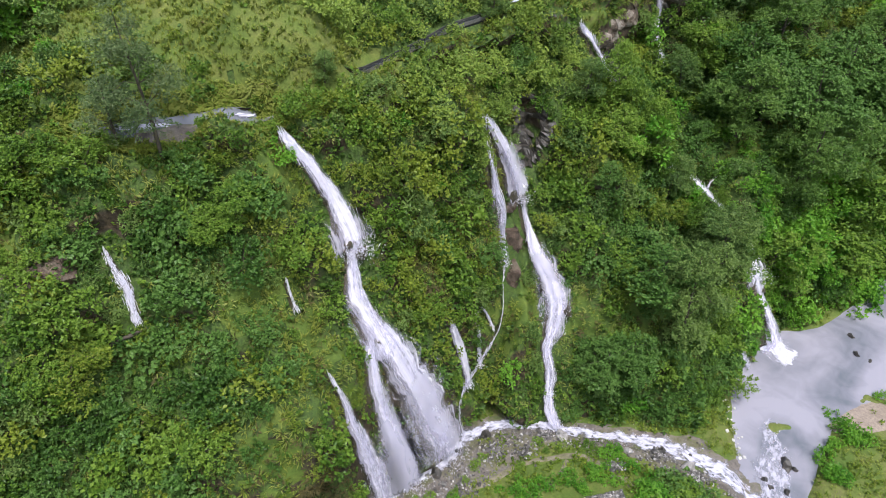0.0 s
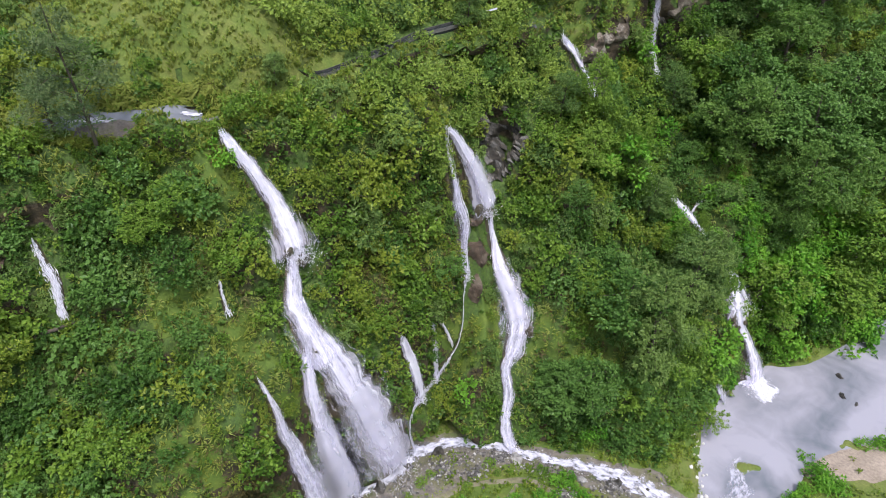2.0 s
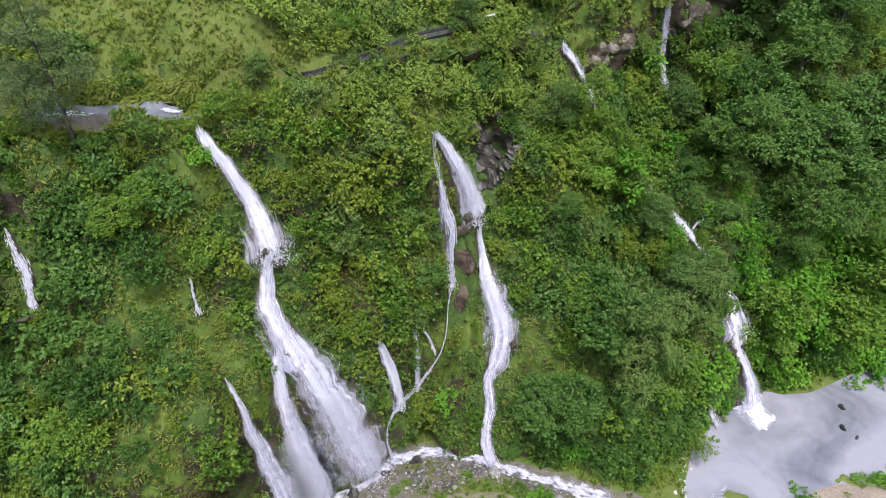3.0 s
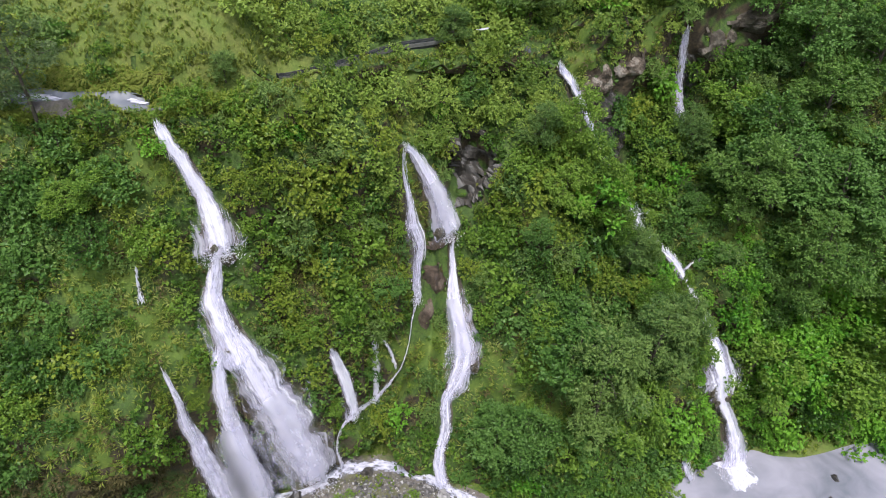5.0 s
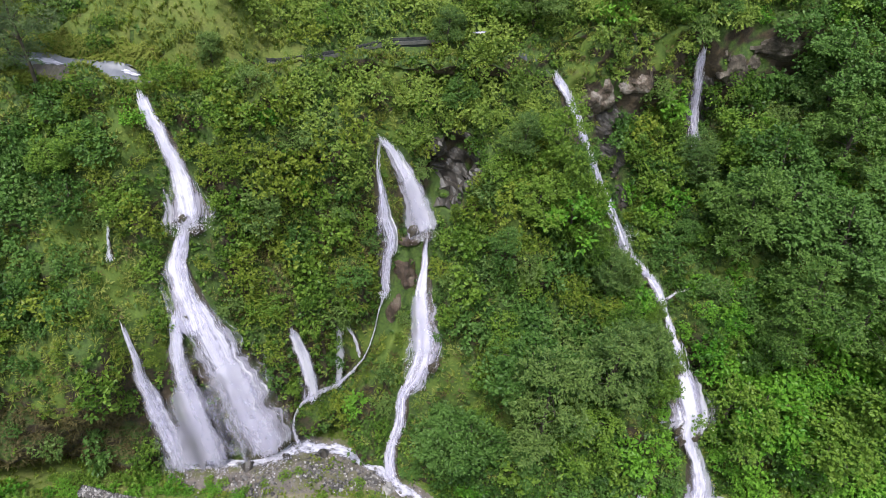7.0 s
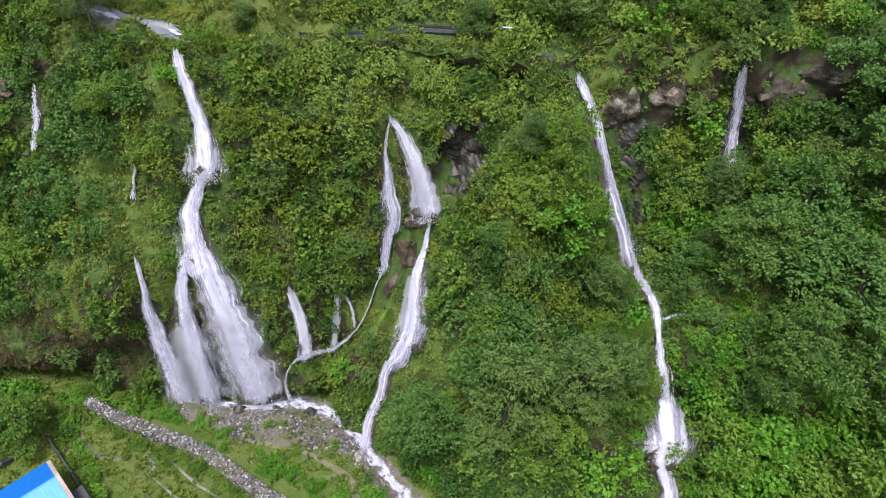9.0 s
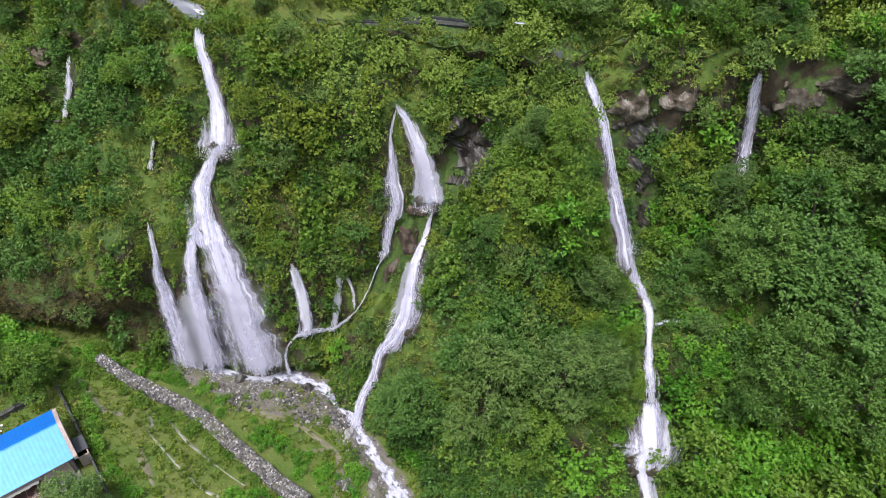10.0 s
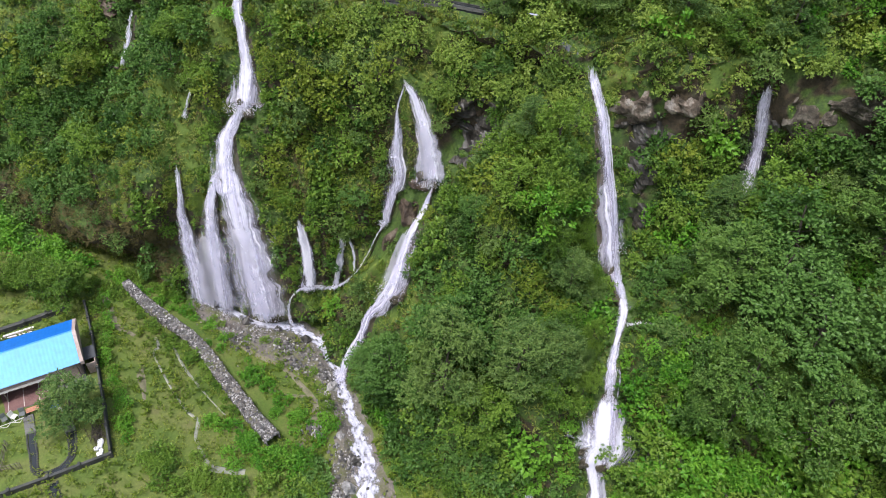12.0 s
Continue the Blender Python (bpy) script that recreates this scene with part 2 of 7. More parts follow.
SPRAY = falling_water("drifting_spray", (0.70, 0.68, 0.80), (0.80, 0.78, 0.90), 0.34, -0.75, 0.0, 0.5)
TRICKLE = falling_water("trickling_water", (0.74, 0.71, 0.86), (0.92, 0.89, 0.99), 0.92, -1.0)
DROPLET = water_threads("white_water_threads", (0.91, 0.89, 1.0))
FOAM = white_water("foaming_stream", (0.30, 0.30, 0.37), (0.62, 0.61, 0.72), -0.55, 1.0, 1.6)
RAPID = white_water("river_rapids_foam", (0.3, 0.3, 0.36), (0.56, 0.55, 0.65), -0.75, 0.7, 1.5)
PLUNGE = white_water("plunge_foam", (0.42, 0.42, 0.50), (0.68, 0.67, 0.76), -0.25, 0.95, 1.6)
PALE_ROCK = speckled("pale_rock", ((0.36, (0.05, 0.038, 0.026)), (0.5, (0.15, 0.115, 0.085)), (0.58, (0.36, 0.31, 0.26)), (0.75, (0.44, 0.40, 0.36))), 1.1, bump=0.9, distance=0.2)
BROWN_ROCK = speckled("reddish_brown_rock", ((0.32, (0.045, 0.032, 0.022)), (0.48, (0.105, 0.07, 0.048)), (0.6, (0.20, 0.155, 0.12)), (0.75, (0.09, 0.085, 0.035))), 1.2, rough=0.6, bump=0.9, distance=0.2)
TAN_ROCK = speckled("tan_grey_rock", ((0.34, (0.045, 0.036, 0.026)), (0.5, (0.10, 0.082, 0.06)), (0.6, (0.21, 0.18, 0.145)), (0.75, (0.08, 0.09, 0.03))), 1.5, rough=0.7, bump=0.9, distance=0.2)
DARK_ROCK = speckled("wet_dark_rock", ((0.3, (0.03, 0.028, 0.025)), (0.7, (0.09, 0.08, 0.07))), 1.4, rough=0.4)
STONE = speckled("grey_field_stone", ((0.3, (0.13, 0.125, 0.12)), (0.6, (0.27, 0.26, 0.25)), (0.8, (0.4, 0.39, 0.37))), 2.3, fine=14)


def each_stone(mat):
    """Every loose stone gets a tone of its own."""
    tree = mat.node_tree
    bsdf = tree.nodes["Principled BSDF"]
    source = bsdf.inputs["Base Color"].links[0].from_socket
    tone = ramp(tree, place_node(tree).node.outputs["Random Per Island"], ((0.0, (0.3, 0.29, 0.29)), (0.5, (0.7, 0.68, 0.68)), (0.78, (1.2, 1.18, 1.18)), (1.0, (2.3, 2.3, 2.35))))
    tree.links.new(mix_node(tree, 1.0, source, tone, "MULTIPLY"), bsdf.inputs["Base Color"])
    return mat


each_stone(STONE)
GRAVEL = speckled("grey_gravel", ((0.3, (0.11, 0.093, 0.08)), (0.47, (0.20, 0.175, 0.155)), (0.6, (0.14, 0.135, 0.07)), (0.72, (0.09, 0.135, 0.025))), 0.6, fine=8, bump=0.8)
EARTH = speckled("trodden_earth", ((0.3, (0.17, 0.16, 0.09)), (0.7, (0.27, 0.24, 0.175))), 0.9)
SAND = speckled("pinkish_sand", ((0.3, (0.27, 0.215, 0.17)), (0.7, (0.38, 0.31, 0.255))), 0.5)
CONCRETE = speckled("weathered_concrete", ((0.3, (0.10, 0.10, 0.095)), (0.6, (0.19, 0.185, 0.175)), (0.8, (0.09, 0.1, 0.06))), 1.1)
DARK_CONCRETE = speckled("algae_dark_concrete", ((0.3, (0.035, 0.037, 0.035)), (0.7, (0.09, 0.09, 0.085))), 1.3)
PLASTER = speckled("stained_pink_plaster", ((0.3, (0.42, 0.31, 0.27)), (0.7, (0.55, 0.45, 0.41))), 0.8)
RED_FLOOR = speckled("red_oxide_floor", ((0.3, (0.17, 0.085, 0.08)), (0.7, (0.24, 0.13, 0.12))), 0.9, rough=0.5)


def plain(name, colour, rough, metal=0.0, speck=0.25):
    m, tree, bsdf = material(name)
    n = noise_node(tree, 2.5, 5)
    tree.links.new(mix_node(tree, speck, colour, ramp(tree, n, ((0.3, tuple(c * 0.6 for c in colour)), (0.7, colour)))), bsdf.inputs["Base Color"])
    bsdf.inputs["Roughness"].default_value, bsdf.inputs["Metallic"].default_value = rough, metal
    return m


PALE_STONE = plain("whitish_stone", (0.6, 0.58, 0.56), 0.7, speck=0.6)
# glints on the rills' water are painted as an even pale grey
RILL = plain("wet_pale_mud", (0.30, 0.30, 0.25), 0.5, speck=0.8)
BLUE_ROOF = plain("sky_blue_roof_paint", (0.065, 0.34, 0.74), 0.45, speck=0.5)
DEEP_BLUE = plain("deep_blue_roof_paint", (0.012, 0.15, 0.55), 0.45, speck=0.5)
WHITE_PAINT = plain("dirty_white_paint", (0.68, 0.66, 0.63), 0.6)
ORANGE = plain("faded_orange_plastic", (0.50, 0.22, 0.14), 0.5)
GREY_PLASTIC = plain("grey_plastic", (0.12, 0.13, 0.13), 0.5)
BLUE_PLASTIC = plain("blue_plastic", (0.03, 0.14, 0.5), 0.4)
WHITE_BAG = plain("white_plastic_bag", (0.7, 0.7, 0.72), 0.5)
DARK_SHEET = plain("dark_grey_roof_sheet", (0.05, 0.052, 0.06), 0.5)
WOOD = speckled("grey_wood", ((0.3, (0.16, 0.13, 0.1)), (0.7, (0.3, 0.26, 0.21))), 2.0)


def river_material():
    """Silty lavender-grey water with long drifting bands of paler silt."""
    m, tree, bsdf = material("silty_river_water")
    silt = noise_node(tree, 0.11, 3, 0.5)
    silt.node.inputs["Distortion"].default_value = 1.6
    drift = noise_node(tree, 0.5, 4, 0.55)
    drift.node.inputs["Distortion"].default_value = 0.8
    both = mix_node(tree, 0.25, silt, drift)
    tree.links.new(ramp(tree, both, ((0.36, (0.12, 0.13, 0.155)), (0.47, (0.20, 0.20, 0.235)), (0.62, (0.29, 0.28, 0.33)))), bsdf.inputs["Base Color"])
    bsdf.inputs["Roughness"].default_value = 0.3
    bump_node(tree, bsdf, noise_node(tree, 1.1, 4), 0.15, 0.08)
    return m


RIVER = river_material()
POOL = plain("grey_pool_water", (0.15, 0.16, 0.19), 0.45)
BROOK = plain("dark_brook_water", (0.08, 0.085, 0.10), 0.4)
DRAIN_WATER = plain("dark_channel_water", (0.03, 0.033, 0.035), 0.15)


# ---- the hillside: profiles from the foot to far up the slope, laid from one end to the other ----
slope_far_left = [(-40, 2, 3), (-41, 6, 8), (-43, 10, 14), (-44, 15, 20), (-46, 22, 27), (-48, 30, 30), (-56, 60, 38), (-110, 160, 75)]
slope_left = [(-19.6, 17.6, 2.0), (-19.1, 17.2, 8), (-20, 23, 14), (-20.6, 27.2, 19.2), (-21.5, 32, 25.5), (-22, 37, 29), (-28, 60, 36), (-70, 170, 70)]
slope_overhang = [(-12.3, 23.4, 1.2), (-11.7, 21.9, 8.5), (-11.8, 26, 14), (-13.2, 30, 19.2), (-15.5, 35, 26.4), (-16.5, 38, 28.8), (-19, 58, 34), (-40, 175, 65)]
slope_first_fall = [(-5.5, 28, -0.5), (-6.8, 28.6, 8), (-6, 32.2, 13.8), (-6.6, 36.8, 19.6), (-11, 38.6, 27.4), (-13, 41, 28.2), (-12, 58, 32), (-15, 180, 62)]
slope_beside_fall = [(0, 33, -0.5), (-0.8, 35, 6), (-1, 37.5, 12), (-1.8, 40.2, 18.5), (-4, 41.7, 24.3), (-5.5, 47, 27.5), (-3, 62, 31), (10, 180, 62)]
slope_alcove = [(2.5, 39, 0.5), (2.8, 41, 6), (2.2, 43, 12), (1.4, 43.8, 18), (0.5, 45, 23.6), (-0.5, 51, 28), (2, 64, 31.5), (25, 180, 62)]
slope_second_fall = [(7.5, 36.8, -2), (7, 40, 4), (6, 44.5, 10), (5.5, 49, 16), (2.8, 49, 23.0), (2.5, 54, 27), (6, 66, 31), (40, 180, 62)]
slope_third_fall = [(10.5, 36.5, -2), (10, 41.5, 5.5), (9.2, 45.5, 11.5), (8, 49.8, 16), (6.5, 52.5, 21.5), (7, 57, 25.5), (11, 68, 31), (55, 180, 62)]
slope_spur = [(20, 37.5, -2), (18, 42, 4), (15, 46, 10.5), (13.8, 50, 17), (11, 54, 21.5), (10, 59, 25), (14, 70, 31), (70, 178, 63)]
slope_spur_end = [(29, 44, -3), (26.5, 47, 4), (23, 51, 9.5), (18.5, 55.5, 16), (13.5, 57.5, 22), (12, 61, 25.2), (16, 71, 31), (80, 176, 64)]
slope_fourth_fall = [(33, 47.5, -3.3), (28.5, 50.8, 6.5), (25.5, 54.5, 10.5), (19, 61.2, 14), (14.2, 61.5, 21.5), (13.5, 63.5, 25.6), (18, 73, 31), (90, 174, 66)]
slope_gully_bank = [(37, 51, -3.3), (32, 54, 5), (29.5, 58, 11), (23.5, 65, 15), (17.5, 66.5, 21), (17.5, 67.5, 28), (22, 76, 32), (100, 172, 68)]
slope_fifth_fall = [(44, 54, -3.3), (38, 56.5, 6), (33, 61, 12.5), (25, 69, 16.5), (21.5, 71.5, 20), (21.8, 72, 27.5), (27, 82, 33), (110, 168, 70)]
slope_right = [(52, 58, -3.3), (45, 60, 6), (39, 63.5, 13), (33, 69, 19), (28, 73.5, 23), (27, 75.5, 28.5), (35, 88, 36), (125, 160, 74)]
slope_far_right = [(80, 66, -3.3), (72, 70, 7), (64, 75, 15), (56, 81, 22), (50, 86, 28), (48, 90, 33), (58, 104, 42), (150, 150, 80)]
PROFILES = [slope_far_left, slope_left, slope_overhang, slope_first_fall, slope_beside_fall, slope_alcove, slope_second_fall, slope_third_fall,
            slope_spur, slope_spur_end, slope_fourth_fall, slope_gully_bank, slope_fifth_fall, slope_right, slope_far_right]


# ---- water courses: x, y, z and width along each ----
fall_one_upper = [(-11.5, 39.0, 27.9, 0.6), (-11.1, 38.8, 27.6, 0.8), (-10.6, 38.6, 27.1, 1.0), (-9.7, 38.4, 25.9, 1.35), (-8.7, 38.1, 24.2, 1.45), (-7.8, 37.6, 22.4, 1.8), (-7.1, 36.9, 20.3, 3.6)]
fall_one_neck = [(-7.15, 36.8, 20.3, 0.95), (-7.2, 36.1, 19.5, 0.9), (-7.0, 34.7, 17.8, 1.5), (-6.2, 33.9, 16.1, 2.3), (-5.2, 33.4, 14.2, 3.1), (-4.9, 33.2, 13.0, 3.2)]
fall_one_main = [(-5.6, 33.9, 15.4, 1.8), (-4.6, 33.6, 13.2, 2.6), (-3.7, 33.4, 10.9, 3.6), (-2.6, 33.4, 7.6, 4.0), (-1.5, 33.3, 4.0, 4.1), (-0.6, 33.3, 0.6, 3.9)]
fall_one_side = [(-6.1, 32.7, 14.8, 0.6), (-5.7, 31.5, 12.1, 1.05), (-5.2, 30.8, 8.9, 1.5), (-4.4, 30.5, 5.4, 2.1), (-3.6, 30.3, 0.8, 2.2)]
fall_one_thin = [(-8.6, 29.8, 14.9, 0.2), (-7.8, 29.3, 12.9, 0.45), (-7.3, 28.9, 10.8, 0.85), (-6.7, 28.7, 7.9, 1.6), (-6.1, 28.6, 4.8, 2.1), (-5.6, 28.4, 0.7, 2.3)]
fall_two_left = [(2.0, 48.1, 23.6, 0.08), (2.3, 47.3, 22.2, 0.1), (2.8, 46.9, 20.2, 0.7), (3.2, 46.6, 18.0, 1.3), (3.8, 46.5, 16.0, 1.35), (3.9, 45.6, 14.1, 1.25), (4.4, 44.7, 11.7, 0.95)]
fall_two_rill = [(4.4, 44.7, 11.7, 0.3), (4.3, 43.7, 10.2, 0.07), (4.4, 42.6, 8.3, 0.06), (4.1, 41.6, 6.4, 0.1), (3.2, 40.8, 4.8, 0.25)]
fall_two_right = [(1.9, 48.2, 23.8, 0.5), (2.5, 48.8, 22.9, 0.8), (3.4, 49.1, 21.0, 1.3), (4.2, 49.2, 19.1, 1.8), (4.9, 49.1, 17.1, 2.3), (5.4, 49.0, 15.9, 2.5)]
fall_three = [(6.0, 48.7, 15.0, 0.3), (6.1, 48.3, 14.4, 0.4), (6.5, 47.6, 13.3, 0.9), (7.3, 46.1, 11.8, 1.5), (8.5, 44.3, 10.0, 2.1), (9.2, 43.1, 8.1, 2.5), (8.9, 41.9, 6.3, 1.9), (8.4, 40.7, 4.8, 1.2), (8.8, 39.6, 2.9, 1.1), (8.7, 38.5, 1.3, 1.0), (8.9, 37.6, -0.2, 1.25), (9.5, 36.6, -1.2, 1.3)]
strand_wide = [(-0.4, 38.0, 11.0, 0.4), (0.1, 38.0, 9.4, 1.0), (0.7, 37.9, 6.7, 1.3), (1.1, 37.6, 4.0, 1.7)]
strand_mid = [(1.8, 41.2, 9.2, 0.5), (2.1, 40.6, 6.9, 0.6), (2.2, 39.8, 3.9, 0.5)]
strand_fine = [(2.2, 41.8, 9.1, 0.25), (2.9, 41.9, 8.0, 0.25), (3.7, 41.5, 6.3, 0.28)]
strand_foot = [(3.3, 40.9, 4.9, 0.25), (2.3, 39.8, 3.8, 0.35), (1.6, 38.6, 3.8, 0.5), (1.0, 37.4, 3.9, 0.6), (0.5, 36.2, 3.4, 0.15), (0.6, 35.2, 1.9, 0.2), (1.0, 35.0, -0.4, 0.4)]
fall_four = [(11.0, 60.75, 25.8, 0.45), (11.6, 60.7, 25.2, 0.73), (13.7, 60.4, 22.0, 1.3), (15.5, 59.9, 18.9, 1.43), (17.2, 59.1, 16.7, 2.47), (19.2, 58.1, 14.5, 2.73), (20.9, 57.6, 12.8, 1.3), (22.7, 57.2, 11.8, 0.8)]
fall_four_steps = [(22.7, 57.2, 11.8, 0.7), (24.2, 56.2, 11.3, 0.8), (25.5, 54.5, 10.5, 0.65), (26.8, 53.1, 9.4, 0.9), (28.0, 52.1, 8.0, 1.08)]
fall_four_low = [(28.0, 52.1, 8.0, 1.3), (29.1, 51.4, 6.3, 3.2), (30.0, 50.8, 4.6, 5.0), (30.4, 49.7, 3.0, 1.8), (31.2, 49.4, 1.4, 1.3), (32.2, 48.9, -0.4, 2.0), (32.8, 48.0, -2.2, 3.38), (33.3, 46.9, -2.6, 4.5)]
fall_four_side = [(25.0, 55.9, 11.2, 0.25), (25.6, 56.9, 11.4, 0.2), (26.4, 57.6, 11.6, 0.12)]
fall_five = [(20.4, 70.5, 26.6, 0.5), (20.6, 70.7, 24.7, 0.85), (20.9, 71.3, 21.6, 1.1), (21.7, 70.5, 18.3, 1.25), (22.0, 70.0, 17.2, 1.1)]
fall_outer = [(-21.2, 31.3, 24.7, 0.2), (-20.6, 30.6, 23.5, 0.55), (-20.0, 30.1, 22.5, 0.7), (-19.7, 29.4, 21.5, 0.7), (-19.5, 28.9, 20.6, 0.55)]
fall_tiny = [(-11.1, 33.0, 20.6, 0.2), (-10.9, 32.5, 19.8, 0.16), (-10.4, 31.9, 18.7, 0.5)]
fall_bank = [(28.2, 45.3, -0.6, 0.5), (28.9, 45.0, -1.6, 0.8), (29.6, 44.7, -2.5, 0.6)]
plateau_brook = [(-23.4, 37.0, 29.4, 0.15), (-21.6, 37.5, 29.2, 1.0), (-19.6, 38.0, 29.1, 1.6), (-17.9, 38.4, 28.9, 1.4), (-16.2, 39.2, 28.7, 1.3), (-14.6, 40.2, 28.5, 1.6), (-13.3, 40.8, 28.4, 0.8)]
stream_course = [(-1.6, 32.6, 0.2, 2.2), (0.4, 34.6, -0.7, 1.9), (3.4, 36.6, -1.3, 1.6), (5.9, 37.0, -1.35, 1.5), (8.6, 36.6, -1.3, 1.5), (11.2, 36.2, -1.25, 1.3), (13.4, 35.9, -1.25, 1.4), (16.0, 35.3, -1.15, 1.6), (18.6, 34.6, -1.15, 2.2), (21.5, 33.4, -1.5, 2.5), (24.2, 31.8, -2.2, 2.6), (26.5, 29.5, -2.55, 2.8)]
channel_course = [(-7.2, 47.4, 28.2, 0.4), (-6.0, 48.7, 28.2, 0.4), (-3.4, 51.3, 28.4, 0.4), (-0.9, 53.3, 28.6, 0.4), (1.0, 55.0, 28.7, 0.4), (2.9, 56.8, 28.8, 0.4)]
hill_brook_course = [(7.4, 60.3, 26.9, 0.3), (8.5, 60.4, 26.7, 0.5), (10.2, 60.7, 26.2, 0.5), (11.2, 60.75, 25.6, 0.4)]
HILL_WATER = [hill_brook_course, fall_one_upper, fall_one_neck, fall_one_main, fall_one_side, fall_one_thin, fall_two_left, fall_two_rill, fall_two_right, fall_three, strand_wide,
              strand_mid, channel_course, strand_fine, strand_foot, fall_four, fall_four_steps, fall_four_low, fall_four_side, fall_five, fall_outer, fall_tiny, fall_bank, plateau_brook]
wet = np.concatenate([catmull(c, 10) for c in HILL_WATER])
brook = catmull(stream_course, 12)


def nearest(p, line):
    """For points p: the distance to the nearest point of a line, less half its width there."""
    best = np.full(len(p), 1e9)
    for a in range(0, len(line), 50):
        part = line[a:a + 50]
        d = np.linalg.norm(p[:, None, :] - part[None, :, :p.shape[1]], axis=2) - part[None, :, 3] / 2
        best = np.minimum(best, d.min(1))
    return best


ACROSS, UP = 26, 22
net = np.array([catmull(p, UP) for p in PROFILES])
net = catmull(net.reshape(len(PROFILES), -1), ACROSS).reshape(-1, net.shape[1], 3)
HROWS, HCOLS = net.shape[:2]
base = net.reshape(-1, 3).copy()
for bx, by, radius, height in ((-12.2, 46.3, 5.7, 4.0), (-14.7, 37.3, 1.8, 1.7), (-6.5, 44.5, 3.0, 1.0), (-9.5, 40.9, 1.8, 0.8)):
    base[:, 2] += height * smoothstep(1.0, 0.36, np.hypot(base[:, 0] - bx, base[:, 1] - by) / radius) * (base[:, 2] > 26)
# a dark hollow beside the head of the double fall
hollow = smoothstep(1.0, 0.35, np.linalg.norm((base - (6.5, 51.3, 19.8)) / (1.9, 3.6, 3.6), axis=1))
base[:, 1] += 2.6 * hollow
base[:, 0] -= 0.5 * hollow
net = base.reshape(net.shape)
hill_normal = np.cross(np.gradient(net, axis=0), np.gradient(net, axis=1)).reshape(-1, 3)
hill_normal /= np.linalg.norm(hill_normal, axis=1)[:, None] + 1e-9
rough_height = 2.2 * (value_noise(base, 8.0, 14) - 0.45) + 2.8 * (value_noise(base, 3.6, 1) - 0.5) + 0.9 * (value_noise(base, 1.2, 2) - 0.5) + 0.4 * (value_noise(base, 0.5, 3) - 0.5)
hill_faces = grid_faces(HROWS, HCOLS)[:, ::-1]
base_tree = BVHTree.FromPolygons(base.tolist(), hill_faces.tolist())
wet[:, :3] = [base_tree.find_nearest(Vector(p))[0][:] for p in wet[:, :3]]
water_gap = nearest(base, wet)
rough_height *= 1 - 0.65 * smoothstep(7.0, 5.5, np.hypot(base[:, 0] + 12.2, base[:, 1] - 46.3)) * (base[:, 2] > 27.5)
rough_height = rough_height + (-0.3 - rough_height) * smoothstep(1.9, 0.2, water_gap)
hill = base + hill_normal * rough_height[:, None]
hillside = tagged(new("hillside", mesh_of("hillside", hill, hill_faces, SOIL)), "steep overgrown hillside of dark wet soil and moss", "hillside", kind="structure")
hill_tree = BVHTree.FromPolygons(hill.tolist(), hill_faces.tolist())

RIVER_LEVEL = -2.5
river_left_bank = [(23.0, -60), (24.5, 12), (25.2, 30.7), (25.3, 34), (26.9, 41), (28.3, 43), (31, 46.9), (35.3, 49.2), (39.1, 50.0), (44.2, 53.6), (48.3, 56.5), (80, 68), (160, 80)]
river_right_bank = [(160, 60), (75, 52), (52, 46), (41.9, 41.6), (37.4, 39.6), (34.8, 38), (33.2, 35.3), (30.2, 30.8), (31, 12), (32, -60)]
river_outline = np.array(river_left_bank + river_right_bank, float)


def river_inside(x, y):
    """Metres inside the river's banks (outside: minus)."""
    p = np.stack([np.ravel(x), np.ravel(y)], -1)
    inside, gap = np.zeros(len(p), bool), np.full(len(p), 1e9)
    for a, b in zip(river_outline, np.roll(river_outline, -1, 0)):
        crosses = (a[1] > p[:, 1]) != (b[1] > p[:, 1])
        at = a[0] + (p[:, 1] - a[1]) * (b[0] - a[0]) / (b[1] - a[1] + 1e-12)
        inside ^= crosses & (p[:, 0] < at)
        t = np.clip(((p - a) @ (b - a)) / ((b - a) @ (b - a)), 0, 1)
        gap = np.minimum(gap, np.linalg.norm(p - a - t[:, None] * (b - a), axis=1))
    return np.where(inside, gap, -gap).reshape(np.shape(x))


def ground_height(x, y, carved=True):
    """The valley floor: a meadow that falls towards the stream and the river."""
    x, y = np.asarray(x, float), np.asarray(y, float)
    z = -1.3 + 0.19 * np.clip(37 - y, -4, 40) * (1 - 0.8 * smoothstep(14, 27, x))
    z = z - 0.9 * smoothstep(20, 30, x) + (1.0 - 0.6 * smoothstep(4, 14, x)) * smoothstep(28, 17, y) + 0.6 * smoothstep(-2, -12, x) * smoothstep(12, 22, y)
    p = np.stack([x, y, 0 * x], -1).reshape(-1, 3)
    z = z + 0.35 * (value_noise(p, 5, 5).reshape(x.shape) - 0.5) + 0.12 * (value_noise(p, 1.4, 6).reshape(x.shape) - 0.5)
    yard = smoothstep(18.2, 16.8, y) * smoothstep(11.6, 10.4, x) * smoothstep(-9.0, -7.6, x) * smoothstep(-6, 2, y)
    z = z + (3.4 + 0.03 * (16 - y) - z) * yard * 0.9
    if carved:
        inside = river_inside(x, y) + 2.2 * (value_noise(p, 3.2, 8).reshape(x.shape) - 0.5)
        bed = np.minimum(z, RIVER_LEVEL - 0.5)
        w = smoothstep(-1.2, 0.9, inside)
        z = z * (1 - w) + bed * w
        gap = nearest(p[:, :2], np.column_stack([brook[:, :2], brook[:, 2], brook[:, 3]])).reshape(x.shape)
        z = z - 0.3 * smoothstep(0.7, -0.3, gap)
    return z


